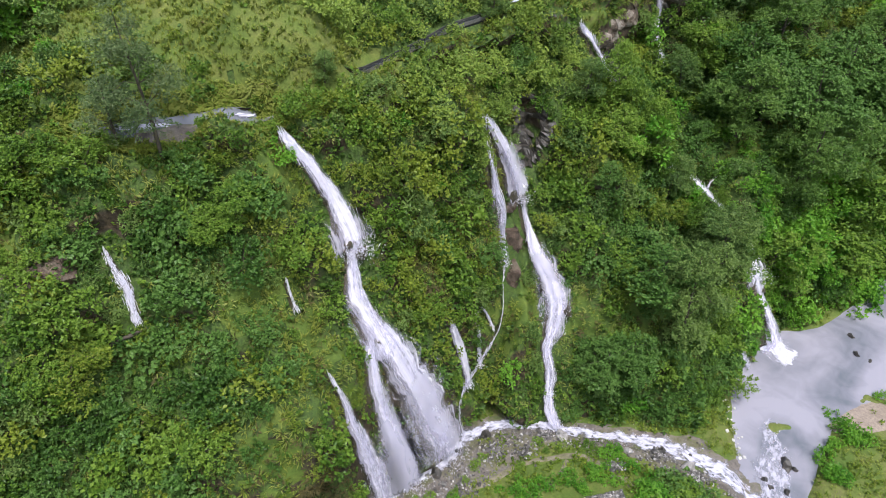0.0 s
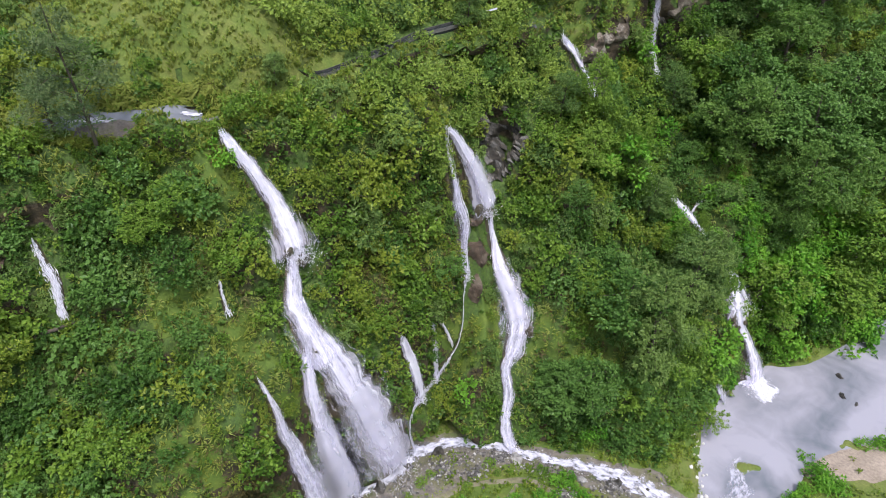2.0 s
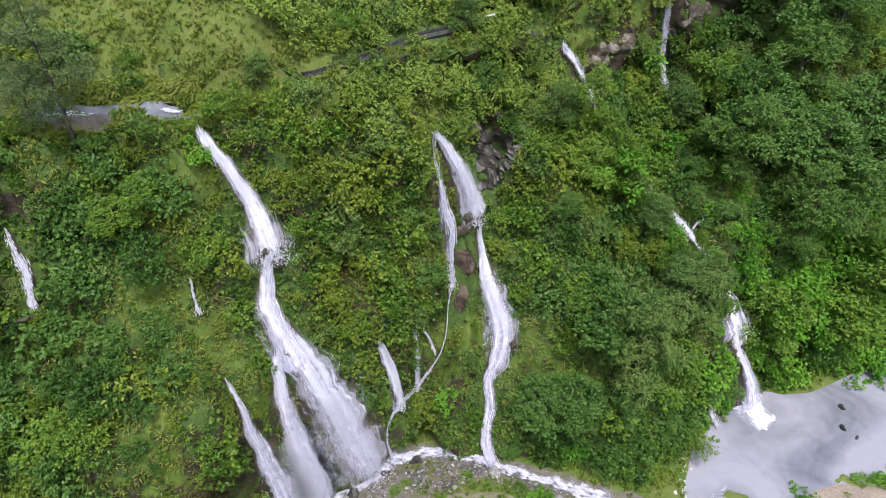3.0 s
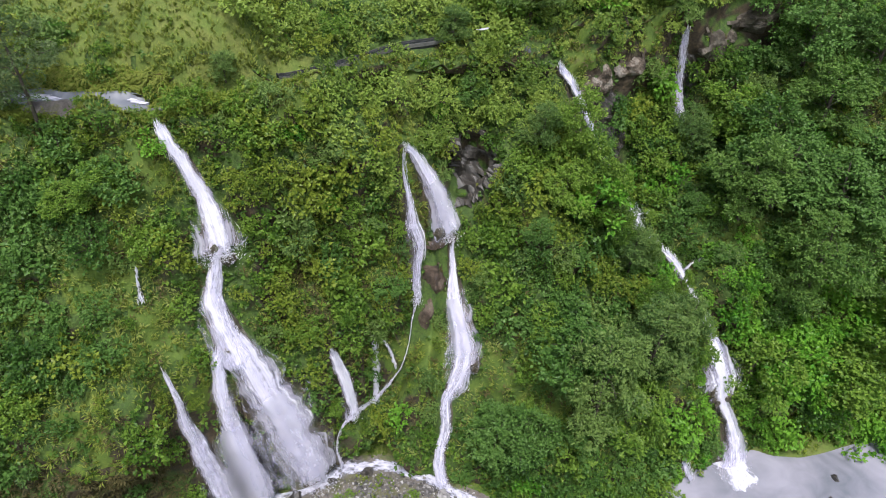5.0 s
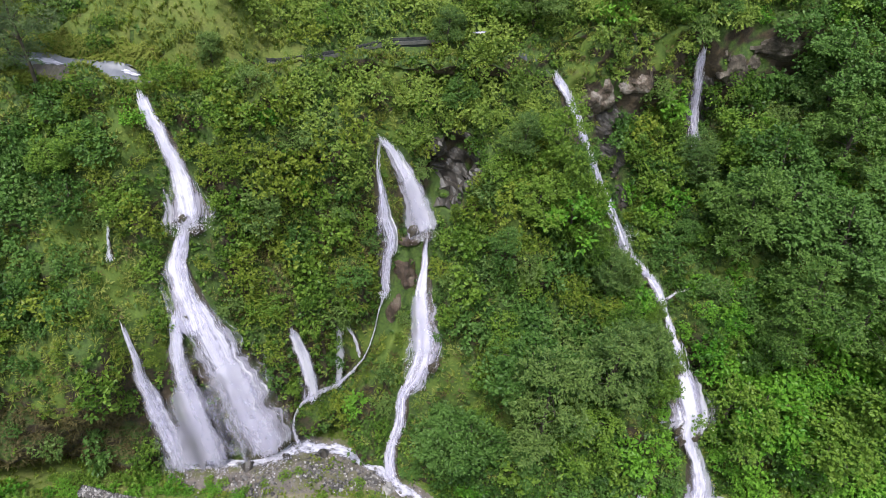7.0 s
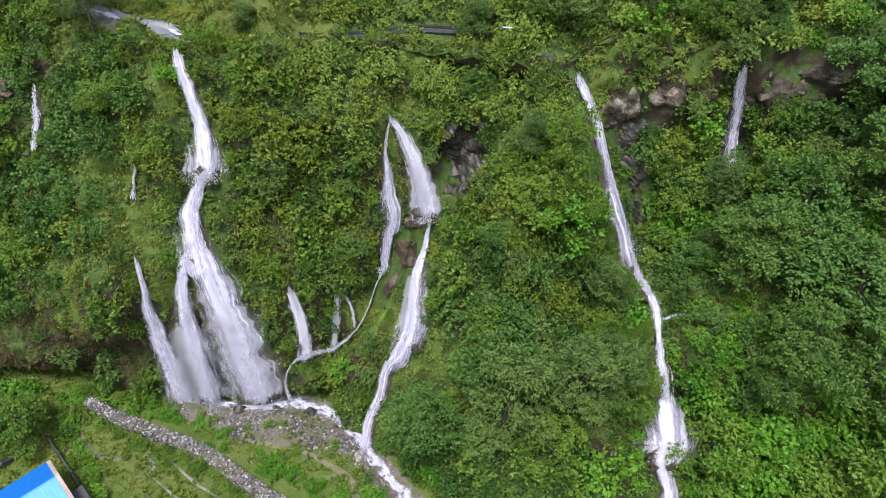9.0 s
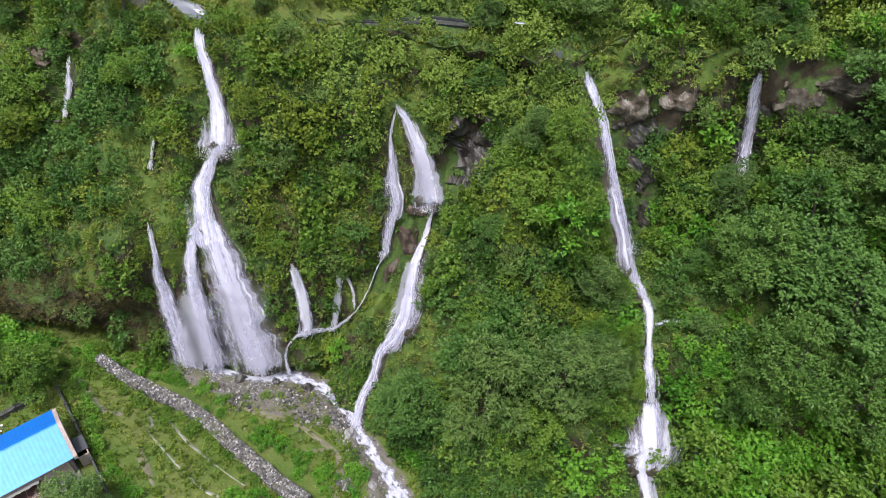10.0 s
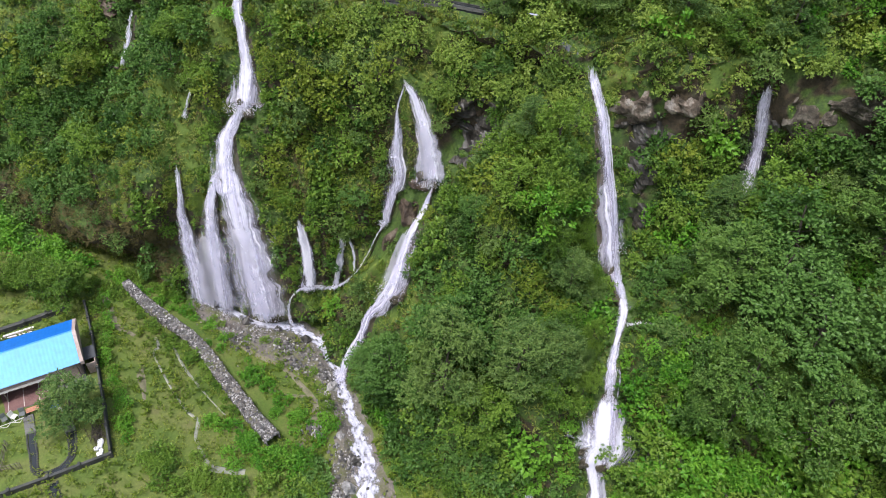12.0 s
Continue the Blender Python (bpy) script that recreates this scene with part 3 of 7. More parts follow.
def spread(a, b, lo, hi, step, far):
    """Coordinates that are dense from lo to hi and thin out to a and b."""
    k = np.arange(1, far + 1) / far
    return np.concatenate([(lo + (a - lo) * k**3)[::-1], np.arange(lo, hi, step), hi + (b - hi) * k**3])


gx, gy = spread(-900, 900, -32, 66, 0.4, 16), spread(-900, 900, 2, 60, 0.4, 16)
gxx, gyy = np.meshgrid(gx, gy)
gverts = np.stack([gxx, gyy, ground_height(gxx, gyy)], -1).reshape(-1, 3)
ground = tagged(new("ground", mesh_of("ground", gverts, grid_faces(len(gy), len(gx)), MEADOW)), "green meadow ground with worn earth patches", "ground", kind="structure")

rx, ry = spread(-300, 400, 22, 66, 0.5, 8), spread(-300, 300, 10, 62, 0.5, 8)
rxx, ryy = np.meshgrid(rx, ry)
rverts = np.stack([rxx, ryy, np.full(rxx.shape, RIVER_LEVEL)], -1).reshape(-1, 3)
rverts[:, 2] += 0.05 * (value_noise(rverts, 0.9, 4) - 0.5)
rfaces = grid_faces(len(ry), len(rx))
near_river = river_inside(rverts[:, 0], rverts[:, 1])[rfaces].max(1) > -3
rfaces = rfaces[near_river]
kept, rfaces = np.unique(rfaces, return_inverse=True)
river = tagged(new("river", mesh_of("river", rverts[kept], rfaces.reshape(-1, 4), RIVER)), "wide silty grey river with a slow pool below the falls", "river", kind="structure")


# ---- waterfalls ----
def part(name, me, parent, label="", kind=""):
    ob = new(name, me)
    ob.parent = parent
    return tagged(ob, label, kind=kind)


def thing(name, label, category, m=None, group="", kind=""):
    ob = tagged(new(name), label, category, group, kind)
    ob.empty_display_size = 0.3
    if m is not None:
        ob.matrix_basis = m
    return ob


def on_hill(p):
    place, normal, _, _ = base_tree.find_nearest(Vector(p))
    return np.array(place), np.array(normal)


def ribbon(name, course, mat, lift=0.3, bulge=0.3, widen=1.0, columns=9, steps=12, seed=0, rise=0.0):
    """A sheet of water that follows the hillside along a course."""
    line = catmull(course, steps)
    along = np.gradient(line[:, :3], axis=0)
    along /= np.linalg.norm(along, axis=1)[:, None] + 1e-9
    verts, uvs, tracks, run = [], [], [], 0.0
    for i, (p, t) in enumerate(zip(line, along)):
        place, n = on_hill(p[:3])
        side = np.cross(t, n)
        side /= np.linalg.norm(side) + 1e-9
        run += np.linalg.norm(line[i, :3] - line[i - 1, :3]) if i else 0
        for s in np.linspace(-1, 1, columns):
            q, m = on_hill(place + side * s * p[3] * widen * 0.5)
            verts.append(q + m * (lift + rise * s * s + bulge * (1 - s * s) * min(p[3], 2.5) * 0.4))
            ends = max(0.0, 1 - 9 * min(i, len(line) - 1 - i) / (len(line) - 1) * min(1.0, steps * len(course) / 50))
            edge = max(abs(s), ends) * (1 if s >= 0 else -1)
            uvs.append(((edge + 1) / 2, 0.0))
            tracks.append((s * p[3] * 0.5 + 7.7 * seed, run))
    verts = np.array(verts)
    verts += 0.22 * (value_noise(verts * (1, 1, 0.3), 0.5, 11 + seed)[:, None] - 0.5) * np.array((0.5, -1, 0.2))
    return mesh_of(name, verts, grid_faces(len(line), columns), mat, uv=uvs, track=tracks)


def flow_grid(course, foot=0.0, steps=12, columns=11):
    """Places, normals and sides over the width of a fall, as a grid to lay strands on; foot lets it drop on past the slope."""
    line = catmull(course, steps)
    along = np.gradient(line[:, :3], axis=0)
    along /= np.linalg.norm(along, axis=1)[:, None] + 1e-9
    places, normals = [], []
    # each side of the fall frays by itself
    fray = 0.52 + np.stack([0.56 * value_noise(line[:, :3] + 31 * k, 1.7, 17 + k) + 0.4 * value_noise(line[:, :3] + 31 * k, 0.7, 27 + k) for k in (0, 1)], 1)
    for (p, t), wide in zip(zip(line, along), fray):
        place, n = on_hill(p[:3])
        side = np.cross(t, n)
        side /= np.linalg.norm(side) + 1e-9
        row = [on_hill(place + side * s * wide[int(s > 0)] * p[3] * 0.5) for s in np.linspace(-1.4, 1.4, columns)]
        places.append([q for q, _ in row])
        normals.append([m for _, m in row])
    places, normals, widths = np.array(places), np.array(normals), line[:, 3]
    count = int(foot / 0.3)
    if count:
        drop = along[-1] * 0.5 + np.array((0, 0, -0.5))
        drop /= np.linalg.norm(drop)
        more = np.arange(1, count + 1) * 0.3
        places = np.concatenate([places, places[-1][None] + more[:, None, None] * drop])
        normals = np.concatenate([normals, np.repeat(normals[-1][None], count, 0)])
        widths = np.concatenate([widths, np.full(count, widths[-1])])
    mid = places[:, columns // 2]
    run = np.concatenate([[0], np.cumsum(np.linalg.norm(np.diff(mid, axis=0), axis=1))])
    return places, normals, widths, run


def on_grid(grid, at, s):
    """Places and normals on a flow grid at distances at (metres) and sideways positions s (-1..1 is the width)."""
    places, normals, widths, run = grid
    i = np.clip(np.interp(at, run, np.arange(len(run))), 0, len(run) - 1.001)
    c = (s + 1.4) / 2.8 * (places.shape[1] - 1)
    i0, c0 = i.astype(int), np.clip(c.astype(int), 0, places.shape[1] - 2)
    fi, fc = (i - i0)[:, None], (c - c0)[:, None]
    out = []
    for g in (places, normals):
        out.append((g[i0, c0] * (1 - fi) + g[i0 + 1, c0] * fi) * (1 - fc) + (g[i0, c0 + 1] * (1 - fi) + g[i0 + 1, c0 + 1] * fi) * fc)
    return out[0], out[1], np.interp(at, run, widths)


def sheet(name, grid, mat, lift, bulge, widen=1.0, seed=0, soft_top=0.9, soft_foot=0.9, columns=17):
    """One unbroken sheet of water over the whole width of a fall, soft at its sides and ends."""
    run, rows = grid[3], len(grid[3])
    s = np.linspace(-1.4, 1.4, columns)
    place, normal, width = on_grid(grid, np.repeat(run, columns), np.tile(s * min(widen, 1.0), rows))
    if widen > 1:
        mid = np.repeat(place.reshape(rows, columns, 3)[:, columns // 2], columns, 0)
        place = mid + (place - mid) * widen
    q = np.tile(s / 1.4, rows)
    verts = place + normal * (lift + bulge * (1 - q * q) * np.minimum(width, 2.5) * 0.4)[:, None]
    verts += 0.16 * (value_noise(verts * (1, 1, 0.4), 0.6, 11 + seed)[:, None] - 0.5) * np.array((0.6, -1, 0.2))
    ends = np.maximum(1 - run / soft_top, 1 - (run[-1] - run) / soft_foot).clip(0, 1)
    edge = np.maximum(np.abs(q), np.repeat(ends, columns)) * np.where(q >= 0, 1, -1)
    flow = np.column_stack([(edge + 1) / 2, np.repeat(run / run[-1], columns)])
    track = np.column_stack([q * width * 0.7 + 7.7 * seed, np.repeat(run, columns) + 3.1 * seed])
    return mesh_of(name, verts, grid_faces(rows, columns), mat, uv=flow, track=track)


def streaks(name, grid, mat, count, seed, length=(0.3, 1.1), width=(0.02, 0.05), spread_=0.45, lift=0.3, high=0.45, fall=0.6):
    """One mesh of many short threads of water that drop along a fall, crowded in bands and thinning out at its sides."""
    r_ = np.random.default_rng(700 + seed)
    places, normals, widths, run = grid
    share = np.cumsum(np.maximum(widths, 0.15))
    at = np.interp(r_.random(count * 3) * share[-1], np.concatenate([[0], share]), np.concatenate([[0], run]))
    s = np.clip(r_.normal(0, spread_, count * 3), -1.25, 1.25)
    band = value_noise(np.column_stack([s * np.interp(at, run, widths) * 1.6, at * 0.22, np.full(len(at), seed)]), 1.0, seed)
    clump = value_noise(np.column_stack([s * 2.0, at, np.full(len(at), seed)]), 0.8, seed + 3)
    keep = r_.random(len(at)) < smoothstep(0.22, 0.7, 0.65 * band + 0.35 * clump)
    at, s = at[keep][:count], s[keep][:count]
    n = len(at)
    p, normal, _ = on_grid(grid, at, s)
    ahead, _, _ = on_grid(grid, np.minimum(at + 0.4, run[-1]), s)
    behind, _, _ = on_grid(grid, np.maximum(at - 0.4, 0), s)
    go = ahead - behind
    go = go / (np.linalg.norm(go, axis=1)[:, None] + 1e-6) * (1 - fall) + np.array((0, 0, -1.0)) * fall + 0.07 * r_.normal(size=(n, 3))
    go /= np.linalg.norm(go, axis=1)[:, None]
    face = normal + 0.35 * r_.normal(size=(n, 3))
    side = np.cross(go, face)
    side /= np.linalg.norm(side, axis=1)[:, None] + 1e-6
    long, wide = r_.uniform(*length, (n, 1)), r_.uniform(*width, (n, 1))
    p = p + normal * (lift + high * r_.random((n, 1)) ** 2 * (1 - 0.5 * np.abs(s[:, None])))
    verts = np.stack([p - go * long * 0.5, p - side * wide * 0.5 + go * long * 0.1, p + go * long * 0.5, p + side * wide * 0.5 + go * long * 0.1], 1)
    return mesh_of(name, verts.reshape(-1, 3), np.arange(4 * n).reshape(n, 4), mat, smooth=False)


def droplets(name, centre, reach, count, seed, size=(0.06, 0.22)):
    """Flung threads and small clots of foam round a point where water strikes."""
    r_ = np.random.default_rng(500 + seed)
    off = r_.normal(0, 0.42, (count, 3)) * np.array(reach)
    off[:, 2] = np.abs(off[:, 2])
    mid = np.array(centre) + off
    go = r_.normal(size=(count, 3)) + off / np.array(reach) + (0, 0, 0.4)
    go /= np.linalg.norm(go, axis=1)[:, None]
    side = np.cross(go, r_.normal(size=(count, 3)))
    side /= np.linalg.norm(side, axis=1)[:, None]
    long = r_.uniform(*size, (count, 1)) * np.exp(-0.35 * np.linalg.norm(off / np.array(reach), axis=1))[:, None]
    verts = np.stack([mid - go * long * 0.5, mid - side * long * 0.2, mid + go * long * 0.5, mid + side * long * 0.2], 1)
    return mesh_of(name, verts.reshape(-1, 3), np.arange(4 * count).reshape(count, 4), DROPLET, smooth=False)


def waterfall(label, courses, feet=(), spray=(), splash=()):
    """A fall of one or more courses; feet: metres by which each drops on past the slope; splash: places where it strikes."""
    top = thing("waterfall", label, "waterfall", group="waterfalls down the hillside")
    for k, course in enumerate(courses):
        widest = max(c[3] for c in course)
        seed = k + 10 * len(label)
        grid = flow_grid(course, feet[k] if k < len(feet) else 0.0)
        total = grid[3][-1]
        area = float(np.sum(np.diff(grid[3]) * (grid[2][1:] + grid[2][:-1]) / 2))
        part("rock_bed", ribbon("rock_bed", course, WET_ROCK, lift=-0.14, bulge=0.1, widen=1.0, rise=-0.3, steps=8, seed=40 + k), top, "wet dark rock behind the water")
        if widest < 0.9:
            part("strand", sheet("strand", grid, TRICKLE, 0.2, 0.2, 1.25, seed, 0.3, 0.3, 9), top)
            part("thread", streaks("thread", grid, DROPLET, int(40 + area * 150), seed, (0.2, 0.6), (0.02, 0.06), 0.5, 0.22, 0.2), top, "fine white threads of water", "stuff")
            continue
        part("veil", sheet("veil", grid, VEIL, 0.24, 0.2, 1.1, seed), top, "thin translucent sheet of white water")
        part("core", sheet("core", grid, FALL, 0.34, 0.3, 0.88, seed + 1), top, "dense white middle of the fall")
        part("thread", streaks("thread", grid, DROPLET, int(60 + area * 80), seed + 2, width=(0.015, 0.04), spread_=0.31), top, "fine white threads of falling water", "stuff")
    for k, course in enumerate(spray):
        part("spray", ribbon("spray", course[len(course) // 2 - 1:], SPRAY, lift=0.7, bulge=0.5, widen=1.5, columns=11, seed=20 + k), top, "thin drifting white spray")
    for k, (x, y, z, wide, count) in enumerate(splash):
        place, n = on_hill((x, y, z))
        part("splash", droplets("splash", place + n * 0.45, (wide, wide, wide * 0.5), count * 2, k + len(label)), top, "flung white drops where the water strikes", "stuff")
    return top


veil_between = [(-6.4, 30.4, 12.0, 0.8), (-5.9, 30.3, 9.5, 1.2), (-5.2, 29.9, 6.0, 2.4), (-4.6, 29.5, 1.0, 4.0)]
veil_beside = [(-4.8, 32.6, 12.0, 0.8), (-4.4, 32.5, 10.0, 1.2), (-3.3, 32.0, 6.0, 2.6), (-2.2, 31.8, 0.7, 3.6)]
waterfall("tall white waterfall fanning into three veils over a ledge", [fall_one_upper, fall_one_neck, fall_one_main, fall_one_side, fall_one_thin],
          [0.4, 0.4, 0.3, 0.6, 0.6], [fall_one_main, fall_one_side, fall_one_thin, veil_between, veil_beside],
          [(-6.9, 36.5, 20.1, 1.6, 700), (-0.4, 33.0, -0.3, 2.0, 420), (-3.5, 30.0, 0.0, 1.4, 300), (-5.5, 28.1, 0.3, 1.4, 260)])
waterfall("white double waterfall dropping into a dark mossy alcove", [fall_two_left, fall_two_right, fall_two_rill], [0.4, 0.8], [fall_two_right],
          [(5.6, 48.6, 15.4, 1.2, 300), (4.3, 44.4, 11.6, 0.6, 90), (3.3, 46.3, 17.9, 0.5, 80)])
waterfall("narrow white waterfall spreading over a mossy rock face", [fall_three], [0.5], [fall_three[3:6]], [(9.2, 42.6, 7.4, 1.3, 260), (8.8, 38.5, 1.3, 0.6, 120), (9.4, 36.6, -1.1, 0.8, 200)])
waterfall("thin white water strands trickling from a leafy cliff", [strand_wide, strand_mid, strand_fine, strand_foot], [0.3, 0.2, 0.2, 0.4], [], [(1.1, 37.3, 3.9, 0.7, 160), (2.2, 39.6, 3.8, 0.5, 80)])
waterfall("long stepped white waterfall running down a wooded gully", [fall_four, fall_four_steps, fall_four_low, fall_four_side], [0.3, 0.2, 0.3], [], [(19.5, 57.8, 14.2, 1.2, 240), (29.8, 50.4, 4.8, 1.5, 300), (33.0, 47.2, -2.4, 1.5, 300)])
waterfall("slender white waterfall dropping beside a bare rock face", [fall_five], [0.6])
waterfall("thin white trickle down an overgrown slope", [fall_outer])
waterfall("very small white trickle between shrubs", [fall_tiny])
waterfall("small white trickle entering the river from the bank", [fall_bank])


def ground_ribbon(name, course, mat, lift=0.05, columns=7, steps=10, dip=0.0, widen=1.0):
    """A strip that lies on the valley floor along a course of x, y, (z), width."""
    line = catmull(course, steps)
    along = np.gradient(line[:, :2], axis=0)
    along /= np.linalg.norm(along, axis=1)[:, None] + 1e-9
    side = np.column_stack([-along[:, 1], along[:, 0]])
    s = np.linspace(-1, 1, columns)
    xy = line[:, None, :2] + side[:, None, :] * (s[None, :, None] * line[:, None, -1:] * widen / 2)
    xy = xy + 0.5 * (value_noise(np.column_stack([xy.reshape(-1, 2), np.zeros(xy.size // 2)]), 1.1, 9).reshape(xy.shape[:2])[:, :, None] - 0.5) * line[:, None, -1:] * 0.5
    z = np.maximum(ground_height(xy[:, :, 0], xy[:, :, 1]), RIVER_LEVEL - 0.05) + lift - dip * np.abs(s)[None, :] ** 2
    run = np.concatenate([[0], np.cumsum(np.linalg.norm(np.diff(line[:, :2], axis=0), axis=1))])
    uv = np.stack(np.broadcast_arrays((s[None, :] + 1) / 2, run[:, None]), -1).reshape(-1, 2).copy()
    track = np.stack(np.broadcast_arrays(s[None, :] * line[:, -1:] * widen / 2, run[:, None]), -1).reshape(-1, 2)
    ends = np.clip(1 - 1.2 * np.minimum(run, run[-1] - run), 0, 1)[:, None]
    uv[:, 0] = (np.maximum(np.abs(s)[None, :], ends) * np.where(s >= 0, 1, -1)[None, :]).ravel() * 0.5 + 0.5
    return mesh_of(name, np.dstack([xy, z]).reshape(-1, 3), grid_faces(len(line), columns), mat, uv=uv, track=track)


tagged(new("plunge_foam", ground_ribbon("plunge_foam", [(-6.6, 27.6, 0, 0.8), (-5.4, 28.5, 0, 1.4), (-3.4, 30.4, 0, 1.6), (-1.2, 32.4, 0, 2.2), (0.8, 34.4, 0, 2.0)], PLUNGE, 0.25, widen=1.3)), "white foam at the foot of the tall waterfall", "foam", kind="structure")
stream_bed = tagged(new("stream_bed", ground_ribbon("stream_bed", stream_course, GRAVEL, 0.08, widen=2.0, dip=0.1)), "grey gravel bed under the stream", "gravel", kind="structure")
stream = tagged(new("stream", ground_ribbon("stream", stream_course, FOAM, 0.16, widen=1.4)), "shallow stream of foaming white water over stones", "stream", kind="structure")
hill_brook = tagged(new("hill_brook", ribbon("hill_brook", hill_brook_course, BROOK, lift=-0.3, bulge=0.0)), "narrow grey brook feeding the stepped waterfall", "brook", kind="structure")
tagged(new("rapids", ribbon("rapids", [(4.3, 59.0, 27.5, 0.25), (4.7, 59.3, 27.4, 0.4), (5.2, 59.7, 27.3, 0.3)], FOAM, lift=0.2, bulge=0.05)), "short white rapids on the narrow brook", "rapids", kind="structure")
upper_brook = tagged(new("upper_brook", ribbon("upper_brook", plateau_brook, POOL, lift=0.0, bulge=0.0)), "calm grey brook on top of the hill", "brook", kind="structure")
tagged(new("rapids", ribbon("rapids", plateau_brook[5:], FOAM, lift=0.1, bulge=0.05, widen=0.5)), "short run of white rapids on the brook", "rapids", kind="structure")
tagged(new("rapids", ribbon("rapids", plateau_brook[1:4], FOAM, lift=0.08, bulge=0.03, widen=0.5)), "shallow run of white water above the pool", "rapids", kind="structure")
beach = tagged(new("gravel_beach", ribbon("gravel_beach", [(-20.0, 36.9, 29.2, 0.8), (-18.4, 37.1, 29.2, 1.5), (-17.2, 37.6, 29.1, 1.5), (-16.4, 38.2, 29.0, 0.6)], GRAVEL, lift=0.12, bulge=0.05)), "small grey gravel beach beside the brook", "gravel", kind="structure")
weir = thing("weir", "low pale concrete weir across the hilltop brook", "weir")
crest = np.array([on_hill(p)[0] for p in ((-14.2, 39.5, 28.6), (-13.4, 39.9, 28.5), (-12.6, 40.2, 28.4), (-12.0, 40.5, 28.3))]) + (0, 0, 0.12)
crest[:, 2] = crest[:, 2].mean()
block = [crest + np.array((0.07 * dx, -0.16 * dx, dz)) for dx, dz in ((-1, -0.5), (-1, 0.1), (1, 0.1), (1, -0.5), (-1, -0.5))]
part("sill", mesh_of("sill", np.stack(block, 1).reshape(-1, 3), grid_faces(len(crest), 5), CONCRETE, smooth=False), weir)


# ---- plants: building blocks ----
def unit(v):
    return v / (np.linalg.norm(v, axis=-1, keepdims=True) + 1e-9)


def sprigs(r, centres, ways, per, length, width, spread_):
    """Leaves in small sprays: per leaves round each centre, pointing about the given way. Returns verts (4 a leaf) and quads."""
    c = np.repeat(centres, per, 0)
    w = np.repeat(ways, per, 0)
    n = len(c)
    go = unit(w + spread_ * r.normal(size=(n, 3)))
    face = unit(0.5 * w + np.array((0, 0, 0.9)) + 0.45 * r.normal(size=(n, 3)))
    across = unit(np.cross(go, face))
    face = np.cross(across, go)
    size = length * r.uniform(0.6, 1.25, (n, 1))
    start = c + go * size * 0.15 + r.normal(size=(n, 3)) * length * 0.35
    wide = across * size * (width / length) * 0.5
    mid = start + go * size * 0.45 + face * size * 0.08
    verts = np.stack([start, mid - wide, start + go * size - face * size * 0.12, mid + wide], 1).reshape(-1, 3)
    return verts, np.arange(4 * n).reshape(n, 4)


def dome(r, count, centre, radius, low=-0.25):
    """Points on a lumpy ball, mostly on its upper side, and the ways outward."""
    d = unit(r.normal(size=(count * 2, 3)))
    d = d[d[:, 2] > low][:count]
    return np.asarray(centre) + d * radius * r.uniform(0.55, 1.05, (len(d), 1)), d


def foliage(r, blobs, per_blob, per, length, width, spread_=0.8, low=-0.25):
    c, w = zip(*(dome(r, max(3, int(per_blob * rad * rad)), centre, rad, low) for centre, rad in blobs))
    return sprigs(r, np.concatenate(c), np.concatenate(w), per, length, width, spread_)


def tube(points, radii, sides=6):
    p, radii = np.asarray(points, float), np.asarray(radii, float)
    along = unit(np.gradient(p, axis=0))
    ref = np.where(np.abs(along[:, 2:3]) > 0.9, np.array([[1.0, 0, 0]]), np.array([[0, 0, 1.0]]))
    a = unit(np.cross(along, ref))
    b = np.cross(along, a)
    th = np.arange(sides) * 2 * np.pi / sides
    ring = a[:, None] * np.cos(th)[None, :, None] + b[:, None] * np.sin(th)[None, :, None]
    verts = (p[:, None] + ring * radii[:, None, None]).reshape(-1, 3)
    i = np.arange(len(p) * sides).reshape(len(p), sides)
    j = np.roll(i, -1, 1)
    return verts, np.stack([i[:-1], j[:-1], j[1:], i[1:]], -1).reshape(-1, 4)


def joined(pieces):
    verts, faces, at = [], [], 0
    for v, f in pieces:
        verts.append(v)
        faces.append(f + at)
        at += len(v)
    return np.concatenate(verts), np.concatenate(faces)


def shrub_shape(seed, density, per, length, width, blobs=7, flat=0.75):
    """Foliage and stems of a shrub about 1 m in radius."""
    r = np.random.default_rng(seed)
    lumps = [((0, 0, 0.35), 0.62)]
    for k in range(blobs):
        a, d = r.uniform(0, 6.28), r.uniform(0.4, 0.8)
        lumps.append(((d * np.cos(a), d * np.sin(a), r.uniform(0.15, 1.15) * flat), r.uniform(0.28, 0.5)))
    leaves = foliage(r, lumps, density, per, length, width)
    stems = joined([tube([(0, 0, -0.35), (c[0] * 0.4, c[1] * 0.4, 0.0), (c[0], c[1], c[2])], (0.04, 0.03, 0.012), 4) for c, _ in lumps[1:5]])
    return leaves, stems


